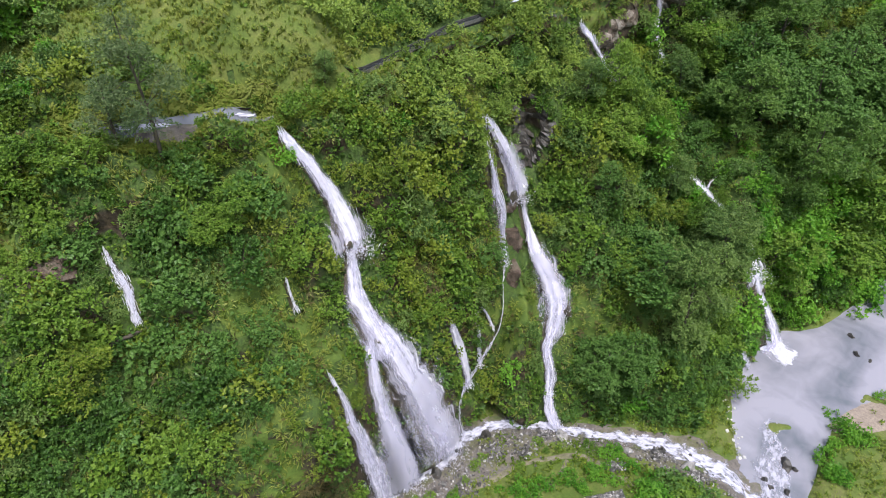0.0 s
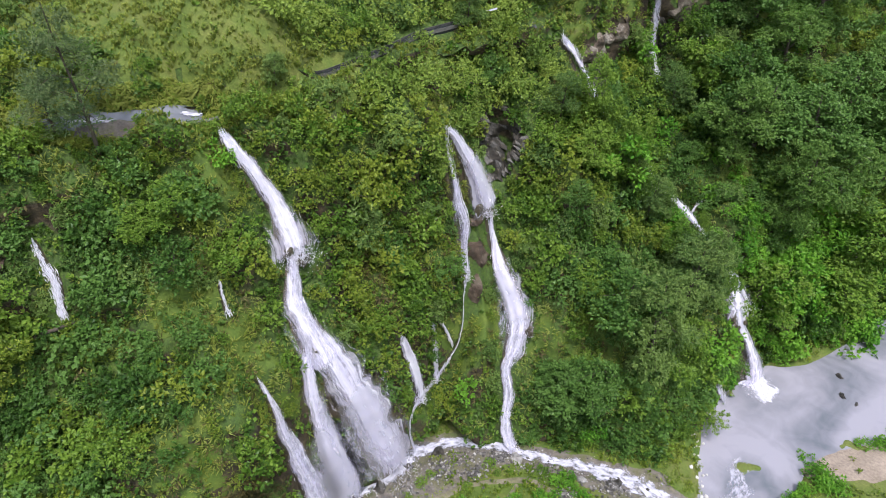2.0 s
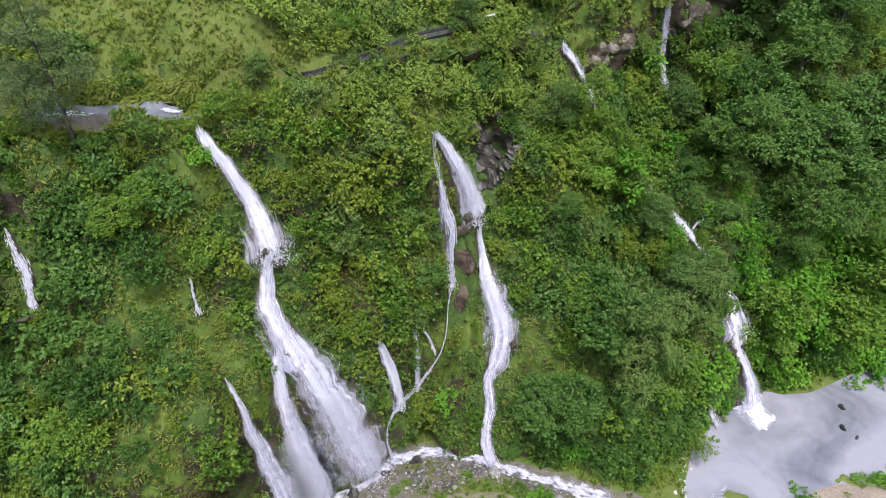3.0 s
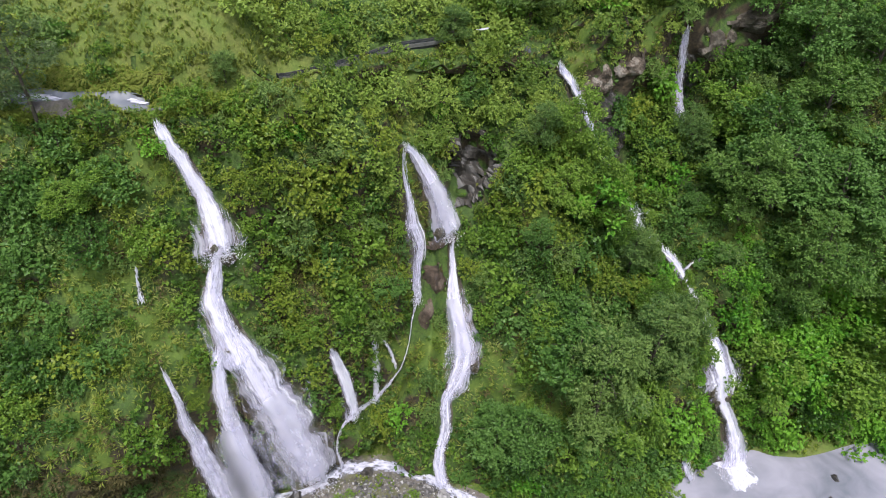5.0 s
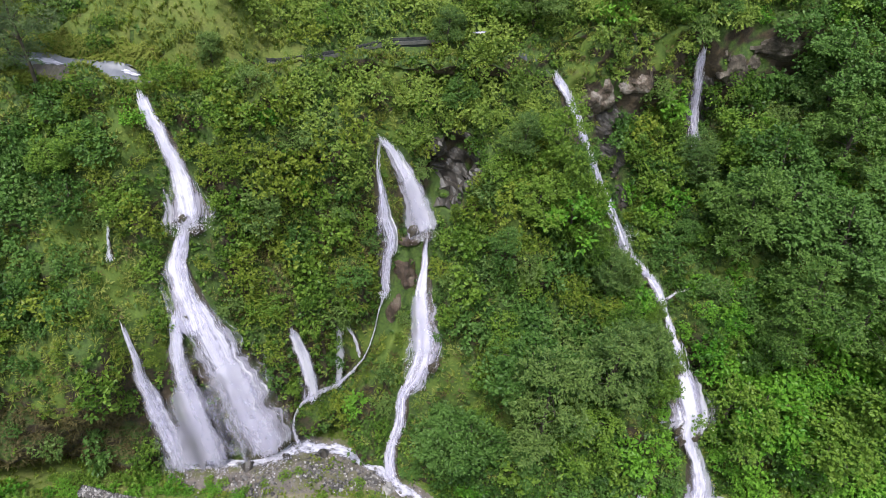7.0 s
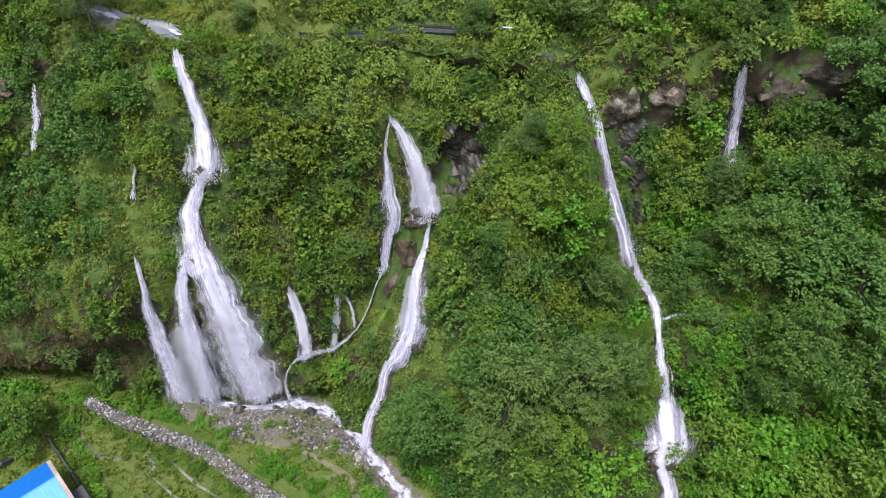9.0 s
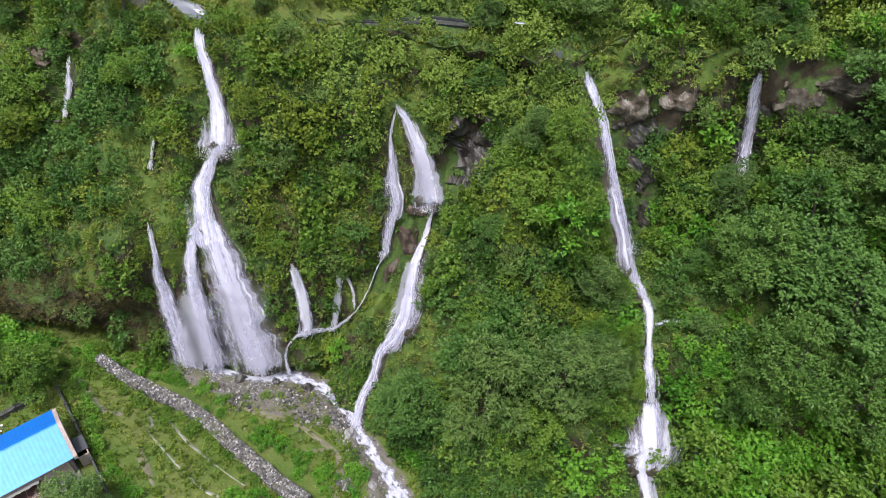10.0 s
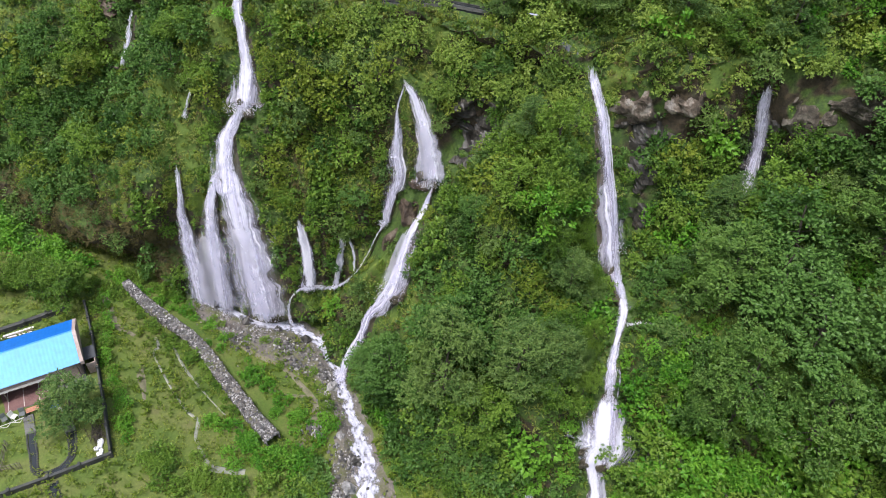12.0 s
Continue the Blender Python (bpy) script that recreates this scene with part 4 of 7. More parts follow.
def tree_shape(seed, height, crown, trunk, density, per, length, width, lumps=16, airy=0.0, start=0.35):
    """Trunk with limbs, and crown, of a tree that stands at the origin."""
    r = np.random.default_rng(seed)
    lean = r.normal(size=2) * 0.06 * height
    spine = np.array([(lean[0] * t * t, lean[1] * t * t + 0.1 * np.sin(5 * t), height * 0.92 * t - 0.6 * (1 - t)) for t in np.linspace(0, 1, 8)])
    wood = [tube(spine, trunk * (1 - 0.85 * np.linspace(0, 1, 8)), 7)]
    blobs = []
    for k in range(lumps):
        t = start + (1 - start) * (k + 0.5) / lumps
        reach = crown * (np.sin(np.pi * min(1, (t - start) / (1.06 - start)) ** 0.75) * 0.8 + 0.2) * r.uniform(0.5, 0.95)
        a = k * 2.4 + r.uniform(-0.5, 0.5)
        foot = spine[min(7, int(t * 7))]
        tip = foot + np.array((reach * np.cos(a), reach * np.sin(a), 0.12 * height * r.uniform(-0.3, 1.0)))
        mid = (foot + tip) / 2 + np.array((0, 0, 0.04 * height))
        wood.append(tube([foot, mid, tip], (trunk * 0.32 * (1.2 - t), trunk * 0.2 * (1.2 - t), 0.02), 5))
        size = crown * r.uniform(0.26, 0.42) * (1 - airy * 0.25)
        blobs.append((tip, size))
        for _ in range(2):
            off = unit(r.normal(size=3)) * size * 0.9
            blobs.append((tip + off * (1, 1, 0.6), size * r.uniform(0.5, 0.75)))
    blobs.append((spine[-1], crown * 0.33))
    return joined(wood), foliage(r, blobs, density, per, length, width, 0.9, -0.55)


def place_matrix(at, size, r, lean=(0, 0, 1), flat=1.0):
    axis = Vector(lean).normalized()
    turn = axis.to_track_quat("Z", "Y").to_matrix().to_4x4()
    return Matrix.Translation(Vector(at)) @ turn @ Matrix.Rotation(r.uniform(0, 6.28), 4, "Z") @ Matrix.Diagonal((size, size, size * flat, 1))


# ---- where plants grow on the hillside ----
quad = hill[hill_faces]
face_mid = quad.mean(1)
face_cross = np.cross(quad[:, 2] - quad[:, 0], quad[:, 3] - quad[:, 1]) * 0.5
face_area = np.linalg.norm(face_cross, axis=1)
face_up = unit(face_cross)
fx, fy, fz = face_mid.T
face_floor = ground_height(fx, fy)
in_view = (fx > -38) & (fx < 51) & (fy < np.interp(fx, (-38, -10, 0, 10, 25, 51), (52, 55, 61, 69, 82, 85))) & (fz > face_floor - 0.1)
face_gap = nearest(face_mid, wet)
face_brook = nearest(face_mid[:, :2], np.column_stack([brook[:, :2], brook[:, 2], brook[:, 3]]))
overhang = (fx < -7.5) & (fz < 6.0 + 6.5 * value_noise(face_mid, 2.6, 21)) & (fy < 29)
bald = value_noise(face_mid, 6.0, 22) + 0.5 * value_noise(face_mid, 2.2, 23)
bald = bald + 0.12 * smoothstep(4.5, 1.5, np.abs(fx - 0.5)) * smoothstep(7, 11, fz) * smoothstep(22, 18, fz)
for cx, cy, cz, reach in ((-13.4, 31.0, 20.7, 2.4), (-6.5, 30.6, 11.3, 1.6), (-22.7, 29.9, 24.2, 2.6), (-19.9, 27.8, 18.3, 2.2), (-4.2, 44.5, 28.7, 2.4), (-17.2, 28.9, 18.7, 2.4), (-26.0, 30.0, 25.0, 2.6), (-10.0, 29.2, 16.6, 2.0), (9.5, 57.6, 23.8, 2.4), (3.6, 57.4, 27.8, 3.2), (0.2, 51.6, 27.6, 2.6), (7.6, 60.2, 26.5, 2.8), (11.2, 62.6, 27.4, 2.4), (17.0, 69.5, 29.0, 3.0), (-1.0, 38.5, 13.0, 1.6), (-20.4, 28.2, 19.8, 1.8), (-8.2, 28.7, 13.0, 1.4)):
    bald = bald + 0.35 * smoothstep(1.0, 0.3, np.linalg.norm(face_mid - (cx, cy, cz), axis=1) / reach)
bald = bald - 0.3 * smoothstep(-11.5, -9.5, fx) * smoothstep(6, 3, fx) * smoothstep(19, 21, fz) * smoothstep(48, 45, fy)
knoll = ((np.hypot(fx + 12.2, fy - 46.3) < 6.4) | (np.hypot(fx + 7.2, fy - 47.2) < 3.2) | ((fx < -17.5) & (fy > 39.5) & (value_noise(face_mid, 4.0, 63) > 0.42))) & (fz > 27)
knoll_side = knoll & (face_up[:, 2] < 0.4) & (fx < -14.5)
brook_gap = nearest(face_mid, catmull(plateau_brook, 10))
gully = (fx > 13) & (fx < 19.5) & (fy > 54) & (fy < 60)
wet_streak = nearest(face_mid, catmull([(5.5, 48.4, 15.6, 0.9), (5.3, 46.8, 13.2, 1.1), (5.2, 45.2, 11.2, 1.0), (5.0, 43.4, 8.9, 0.6)], 10)) < 0.5
hollow_face = np.linalg.norm((face_mid - (6.4, 52.2, 19.8)) / (2.1, 3.6, 3.8), axis=1) < 1
gully_wall = nearest(face_mid, catmull([(15.4, 63.4, 20.6, 1.6), (17.0, 63.2, 17.4, 2.0), (18.3, 62.2, 15.0, 1.8), (20.2, 60.9, 13.8, 1.0)], 8)) < 0.35
rock_face = (brook_gap < 0.7) | wet_streak | hollow_face | gully_wall | ((np.hypot(fx + 6.8, fy - 40.9) < 1.3) & (np.abs(fz - 26.0) < 1.1) & (face_up[:, 2] < 0.6)) | ((np.hypot(fx + 4.2, fy - 41.9) < 1.2) & (np.abs(fz - 25.6) < 0.9) & (face_up[:, 2] < 0.6)) | ((np.hypot(fx - 15.6, fy - 64.4) < 3.4) & (fz > 20.5) & (fz < 25.2)) | ((np.hypot(fx - 24.8, fy - 73) < 4.4) & (fz > 23.4) & (fz < 28.4) & (fy < 75.5))
channel_strip = (nearest(face_mid, catmull(channel_course, 10)) < 0.75) | (nearest(face_mid, catmull(hill_brook_course, 10)) < 0.05)


def inside_face(r, i):
    """A point anywhere within each face."""
    s, t = r.random((2, len(i), 1))
    q = quad[i]
    return (q[:, 0] * (1 - s) + q[:, 1] * s) * (1 - t) + (q[:, 3] * (1 - s) + q[:, 2] * s) * t


def grow(r, weight, count, apart):
    """Face numbers picked by weight, no two nearer than apart."""
    p = weight * face_area * in_view
    picks = r.choice(len(p), count, p=p / p.sum())
    grid, out = {}, []
    for i in picks:
        c = face_mid[i]
        key = tuple((c // apart).astype(int))
        near = [j for dx in (-1, 0, 1) for dy in (-1, 0, 1) for dz in (-1, 0, 1) for j in grid.get((key[0] + dx, key[1] + dy, key[2] + dz), ())]
        if all(np.sum((face_mid[j] - c) ** 2) > apart * apart for j in near):
            grid.setdefault(key, []).append(i)
            out.append(i)
    return np.array(out)


def scattered(r, shapes, at, up, sizes, lean=0.6):
    """Many copies of leaf shapes in one mesh, and a tone of its own for each copy."""
    pieces, tones = [], []
    which = r.integers(0, len(shapes), len(at))
    axis = unit(np.array((0, 0, 1.0)) * (1 - lean) + up * lean)
    ref = unit(r.normal(size=(len(at), 3)))
    a = unit(np.cross(axis, ref))
    b = np.cross(axis, a)
    turn = np.stack([a, b, axis], 2) * sizes[:, None, None]
    for k, (v, f) in enumerate(shapes):
        use = which == k
        if use.any():
            vv = np.einsum("nij,vj->nvi", turn[use], v) + at[use][:, None, :]
            ff = f[None] + (np.arange(use.sum()) * len(v))[:, None, None]
            pieces.append((vv.reshape(-1, 3), ff.reshape(-1, f.shape[1])))
            tones.append(np.repeat(r.uniform(-0.26, 0.42, use.sum()), len(v)))
    tones = np.concatenate(tones)
    return joined(pieces) + (np.column_stack([tones, 0 * tones]),)


SHRUB_KINDS = {
    "green": (LEAF_GREEN, [shrub_shape(s, 42, 6, 0.21, 0.15) for s in (1, 2, 3)], "green broad-leaved shrub on the steep slope"),
    "yellow": (LEAF_YELLOW, [shrub_shape(s, 44, 6, 0.19, 0.13) for s in (4, 5)], "yellowish-green leafy shrub on the steep slope"),
    "pale": (LEAF_PALE, [shrub_shape(s, 44, 6, 0.19, 0.125) for s in (14, 15)], "pale olive leafy shrub on the steep slope"),
    "dark": (LEAF_DARK, [shrub_shape(s, 44, 6, 0.20, 0.145) for s in (6, 7)], "dark green dense shrub on the steep slope"),
    "lime": (LEAF_LIME, [shrub_shape(s, 36, 6, 0.24, 0.17) for s in (8, 9)], "bright green leafy shrub on the steep slope"),
    "grey": (LEAF_GREY, [shrub_shape(s, 44, 7, 0.23, 0.11) for s in (10, 11)], "grey-green feathery shrub on the steep slope"),
}
r = np.random.default_rng(31)
weight = np.where(face_gap > 0.75, 1.0, 0.0) * np.where(overhang, 0.07, 1.0) * np.where(bald > 0.93, 0.12, 1.0) * np.where(knoll, 0.05, 1.0)
weight = weight * np.where(rock_face | channel_strip, 0.0, 1.0) * np.where(face_brook > 0.5, 1.0, 0.0)
cliff = (np.abs(fx + 0.3) < 4.2) & (fz > 8.5) & (fz < 21) & (value_noise(face_mid, 3.0, 24) > 0.4)
weight = weight * np.where(cliff, 0.5, 1.0)
spots = grow(r, weight, 6500, 1.4)
tone = value_noise(face_mid[spots], 4.5, 25) + 0.3 * (r.random(len(spots)) - 0.5)
right = (face_mid[spots, 0] > 20) | ((face_mid[spots, 0] > 10) & (face_mid[spots, 2] < 17))
kind_of = np.select([tone < 0.27, tone < 0.46, tone < 0.66, tone < 0.82], ["dark", "green", "yellow", "grey"], "lime")
kind_of = np.where(right & ((kind_of == "yellow") | (kind_of == "grey")), np.where(r.random(len(spots)) < 0.6, "dark", "green"), kind_of)
# shade on the left slope is partly put into leaf colour: more dark shrubs
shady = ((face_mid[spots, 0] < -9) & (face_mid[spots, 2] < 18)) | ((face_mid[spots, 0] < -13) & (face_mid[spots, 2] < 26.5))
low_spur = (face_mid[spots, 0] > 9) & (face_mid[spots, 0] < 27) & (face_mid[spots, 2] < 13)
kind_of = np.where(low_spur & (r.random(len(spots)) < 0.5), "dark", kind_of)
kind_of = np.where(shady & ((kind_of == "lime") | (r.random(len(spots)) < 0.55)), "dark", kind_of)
open_top = (face_mid[spots, 2] > 22.5) & (face_mid[spots, 0] < 26) & (face_mid[spots, 1] > 36)
kind_of = np.where(open_top & (kind_of == "green") & (r.random(len(spots)) < 0.75), "yellow", kind_of)
kind_of = np.where(open_top & (kind_of == "dark"), np.where(r.random(len(spots)) < 0.5, "yellow", "lime"), kind_of)
kind_of = np.where(open_top & (face_mid[spots, 1] > 45) & (r.random(len(spots)) < 0.75), "pale", kind_of)
lush = (face_mid[spots, 0] > 27) & (face_mid[spots, 2] < np.where(face_mid[spots, 0] < 32, 14.5, 7 + 7 * value_noise(face_mid[spots], 5.0, 26)))
kind_of = np.where(lush & (r.random(len(spots)) < 0.75), "lime", kind_of)
sizes = (0.7 + 1.3 * r.random(len(spots)) ** 1.6) * np.where(face_mid[spots, 0] > 10, 1.2, 1.0) * np.where(bald[spots] > 0.9, 0.65, 1.0) * np.where(gully[spots], 0.55, 1.0)
sizes = np.minimum(np.minimum(sizes, 0.45 + 0.55 * face_gap[spots]), 1.75)
by_brook = brook_gap[spots] < 3.0
kind_of = np.where(by_brook & (kind_of == "lime"), "green", kind_of)
sizes = np.where(by_brook, np.minimum(sizes, 0.7), sizes)
# the shrubs of the cliff between the first two falls are things of their own; the rest is one undergrowth to each kind
own = (face_mid[spots, 0] > -11) & (face_mid[spots, 0] < 9) & (face_mid[spots, 1] < 50) & (face_mid[spots, 2] > 4) & (face_mid[spots, 2] < 27)
own &= np.cumsum(own) <= 290
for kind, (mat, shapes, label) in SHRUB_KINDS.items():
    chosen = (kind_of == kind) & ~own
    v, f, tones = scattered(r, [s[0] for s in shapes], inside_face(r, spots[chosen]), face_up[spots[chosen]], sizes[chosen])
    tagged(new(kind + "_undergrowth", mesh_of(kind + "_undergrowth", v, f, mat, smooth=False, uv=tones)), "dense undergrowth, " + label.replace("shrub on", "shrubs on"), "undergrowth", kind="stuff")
    protos = []
    for s in shapes:
        protos.append((mesh_of("foliage", *s[0], mat, smooth=False), mesh_of("stem", *s[1], BARK)))
    for i, k in zip(spots[(kind_of == kind) & own], sizes[(kind_of == kind) & own]):
        leaves_me, stem_me = protos[r.integers(len(protos))]
        up = face_up[i] * 0.6 + np.array((0, 0, 0.4))
        bush = thing("shrub", label, "shrub", place_matrix(face_mid[i], k, r, up), "shrubs between the falls")
        part("foliage", leaves_me, bush)
        part("stem", stem_me, bush, "thin brown stems")

# large bushes that rise out of the undergrowth
def big_bush_shape(seed, radius, count):
    r_ = np.random.default_rng(seed)
    lumps = [((0, 0, radius * 0.45), radius * 0.6)]
    for k in range(count):
        a, d = k * 2.4 + r_.uniform(-0.4, 0.4), radius * r_.uniform(0.35, 0.85)
        lumps.append(((d * np.cos(a), d * np.sin(a), radius * r_.uniform(0.2, 0.95)), radius * r_.uniform(0.22, 0.4)))
    wood = joined([tube([(0, 0, -0.5), (c[0] * 0.4, c[1] * 0.4, c[2] * 0.4), c], (0.09, 0.06, 0.02), 5) for c, _ in lumps[1:7]])
    return foliage(r_, lumps, 36, 6, 0.23, 0.16, 0.8, -0.35), wood


BIG_BUSHES = [(mesh_of("foliage", *leaves_, mat, smooth=False), mesh_of("stem", *wood_, BARK), label) for (leaves_, wood_), mat, label in (
    (big_bush_shape(61, 2.0, 13), LEAF_GREEN, "large green rounded bush on the slope"), (big_bush_shape(62, 1.8, 12), LEAF_DARK, "large dark green bush on the slope"),
    (big_bush_shape(63, 1.9, 13), LEAF_YELLOW, "large yellowish-green bush on the slope"), (big_bush_shape(64, 1.7, 12), LEAF_LIME, "large bright green bush on the slope"),
    (big_bush_shape(65, 2.0, 12), LEAF_GREY, "large grey-green bush on the slope"), (big_bush_shape(66, 1.9, 13), LEAF_PALE, "large pale olive bush on the slope"))]
weight = np.where(face_gap > 1.9, 1.0, 0.0) * np.where(overhang | knoll | rock_face | channel_strip | gully | (np.hypot(fx - 28.5, fy - 47.5) < 3.2), 0.0, 1.0) * np.where(face_up[:, 2] > 0.2, 1.0, 0.35) * np.where(face_brook > 1.5, 1.0, 0.0) * np.where(bald > 0.92, 0.1, 1.0)
for i in grow(r, weight, 1100, 2.6)[:210]:
    if brook_gap[i] < 2.6:
        continue
    t = value_noise(face_mid[i:i + 1], 9.0, 27)[0] + r.uniform(-0.25, 0.25) - 0.25 * (face_mid[i, 0] < -13) - 0.2 * ((9 < face_mid[i, 0] < 27) and face_mid[i, 2] < 14)
    leaves_me, stem_me, label = BIG_BUSHES[5 if face_mid[i, 2] > 21 and face_mid[i, 1] > 45 and face_mid[i, 0] < 24 and i % 4 else int(np.select([t < 0.28, t < 0.5, t < 0.62, t < 0.74], [1, 0, 2, 4], 3))]
    bush = thing("hillside_bush", label, "bush", place_matrix(face_mid[i] - face_up[i] * 0.15, r.uniform(0.65, 1.05), r, face_up[i] * 0.45 + np.array((0, 0, 0.55))), "large bushes on the hillside")
    part("foliage", leaves_me, bush)
    part("stem", stem_me, bush)

for bx, by, k, which in ((-10.3, 40.8, 0.8, 0), (-9.2, 41.9, 0.75, 2), (-7.9, 42.9, 0.8, 0), (-12.4, 39.3, 0.5, 0), (-14.6, 36.6, 0.6, 2), (-15.8, 36.2, 0.6, 0), (-5.6, 43.6, 0.8, 4), (-6.6, 42.2, 0.6, 2), (-17.2, 36.2, 0.4, 0), (-19.4, 36.0, 0.45, 2), (-21.4, 36.4, 0.5, 0)):
    leaves_me, stem_me, label = BIG_BUSHES[which]
    hit = hill_tree.ray_cast(Vector((bx, by, 90)), Vector((0, 0, -1)))[0]
    bush = thing("hillside_bush", label.replace("on the slope", "beside the head of the tall fall"), "bush", place_matrix(hit - Vector((0, 0, 0.2)), k, r), "large bushes on the hillside")
    part("foliage", leaves_me, bush)
    part("stem", stem_me, bush)

# a carpet of small leaves and creepers between the shrubs; the creepers carry the gaps' shade in their colour
weight = np.where(face_gap > 0.15, 1.0, 0.0) * np.where(overhang, 0.06, 1.0) * np.where(rock_face, 0.06, 1.0) * np.where(knoll, 0.03, 1.0) * np.where(channel_strip, 0, 1.0) * np.where(bald > 0.93, 0.12, 1.0)
p = weight * face_area * in_view
picks = r.choice(len(p), 15000, p=p / p.sum())
picks_at = inside_face(r, picks) + r.normal(size=(len(picks), 3)) * 0.12 + face_up[picks] * r.uniform(0.02, 0.3, (len(picks), 1))
half = r.random(len(picks)) < 0.72
for use, mat, name in ((half, SHADE_CARPET, "creeper_leaves"), (~half, LEAF_GREEN, "slope_herbs")):
    v, f = sprigs(r, picks_at[use], unit(face_up[picks][use] + (0, 0, 0.3)), 5, 0.32, 0.25, 0.9)
    tagged(new(name, mesh_of(name, v, f, mat, smooth=False)), "low leafy creepers and herbs covering the slope", "creepers", kind="stuff")


def tuft(seed, blades, height, bend):
    r_ = np.random.default_rng(seed)
    a = r_.uniform(0, 6.28, blades)
    out = np.stack([np.cos(a), np.sin(a), np.zeros(blades)], 1)
    side = np.stack([-np.sin(a), np.cos(a), np.zeros(blades)], 1) * 0.035
    h = height * r_.uniform(0.6, 1.2, (blades, 1))
    foot = out * r_.uniform(0, 0.12, (blades, 1))
    mid = foot + out * h * bend * 0.35 + np.array((0, 0, 1.0)) * h * 0.6
    tip = foot + out * h * bend + np.array((0, 0, 1.0)) * h * (1 - 0.45 * bend)
    return np.stack([foot - side, mid - side * 0.9, tip, mid + side * 0.9], 1).reshape(-1, 3), np.arange(4 * blades).reshape(blades, 4)


TUFTS = [tuft(s, 9, 0.42, 0.9) for s in (1, 2, 3)]
FINE_TUFTS = [tuft(s, 8, 0.4, 0.45) for s in (11, 12, 13)]
weight = np.where(face_gap > 0.1, 1.0, 0.0) * np.where(overhang, 2.0, 0.5) * np.where(cliff, 4.0, 1.0) * np.where(bald > 0.85, 1.6, 1.0) * np.where(knoll, 0.08, 1.0) * np.where(rock_face | channel_strip, 0.05, 1.0)
p = weight * face_area * in_view
picks = r.choice(len(p), 9000, p=p / p.sum())
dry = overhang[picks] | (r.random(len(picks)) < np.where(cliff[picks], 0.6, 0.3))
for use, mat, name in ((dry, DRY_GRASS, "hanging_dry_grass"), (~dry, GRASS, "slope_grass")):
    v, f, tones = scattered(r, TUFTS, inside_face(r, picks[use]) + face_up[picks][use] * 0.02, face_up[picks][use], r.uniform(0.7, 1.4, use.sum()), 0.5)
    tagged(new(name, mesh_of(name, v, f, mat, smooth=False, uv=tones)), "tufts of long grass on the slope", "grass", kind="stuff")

weight = np.where(knoll, 0.9, 0.0) + np.where((bald > 0.95) & (fz > 9), 1.0, 0.0) + np.where((fz > 27.3) & (fx < 12), 1.2, 0.0)
p = weight * np.where(face_gap > 0.15, 1.0, 0.0) * np.where(rock_face | channel_strip | overhang, 0.0, 1.0) * np.where(knoll_side, 0.15, 1.0) * face_area * in_view
picks = r.choice(len(p), 7000, p=p / p.sum())
v, f, tones = scattered(r, FINE_TUFTS, inside_face(r, picks) + face_up[picks] * 0.02, face_up[picks], r.uniform(0.8, 1.3, len(picks)), 0.3)
tagged(new("tall_grass", mesh_of("tall_grass", v, f, GRASS, smooth=False, uv=tones)), "light green tall grass on humps and bald slopes", "grass", kind="stuff")

# long grass that hangs over the brook's banks
bank = (brook_gap > 0.05) & (brook_gap < 1.5)
p = np.where(bank, 1.0, 0.0) * face_area * in_view
picks = r.choice(len(p), 1500, p=p / p.sum())
v, f, tones = scattered(r, TUFTS, inside_face(r, picks) + face_up[picks] * 0.02, face_up[picks], r.uniform(0.8, 1.5, len(picks)), 0.4)
tagged(new("bank_grass", mesh_of("bank_grass", v, f, GRASS, smooth=False, uv=tones)), "long green grass on the banks of the hilltop brook", "grass", kind="stuff")

# short turf over the hump behind the brook
turf_faces = hill_faces[knoll & ~knoll_side & (brook_gap > 0.2)]
kept, f = np.unique(turf_faces, return_inverse=True)
turf_at = hill[kept] + hill_normal[kept] * 0.06
tagged(new("turf", mesh_of("turf", turf_at, f.reshape(-1, 4), TURF)), "short light olive turf over a rounded hump", "turf", kind="stuff")

# soft mossy grass on the open patches of the slope
open_faces = hill_faces[(bald > 0.95 + 0.22 * value_noise(face_mid, 0.8, 62)) & in_view & (face_gap > 0.3) & ~overhang & ~rock_face & ~knoll & ~channel_strip]
kept, f = np.unique(open_faces, return_inverse=True)
tagged(new("slope_turf", mesh_of("slope_turf", hill[kept] + hill_normal[kept] * 0.07, f.reshape(-1, 4), MOSS)), "soft yellowish-green mossy grass on open patches of the slope", "turf", kind="stuff")

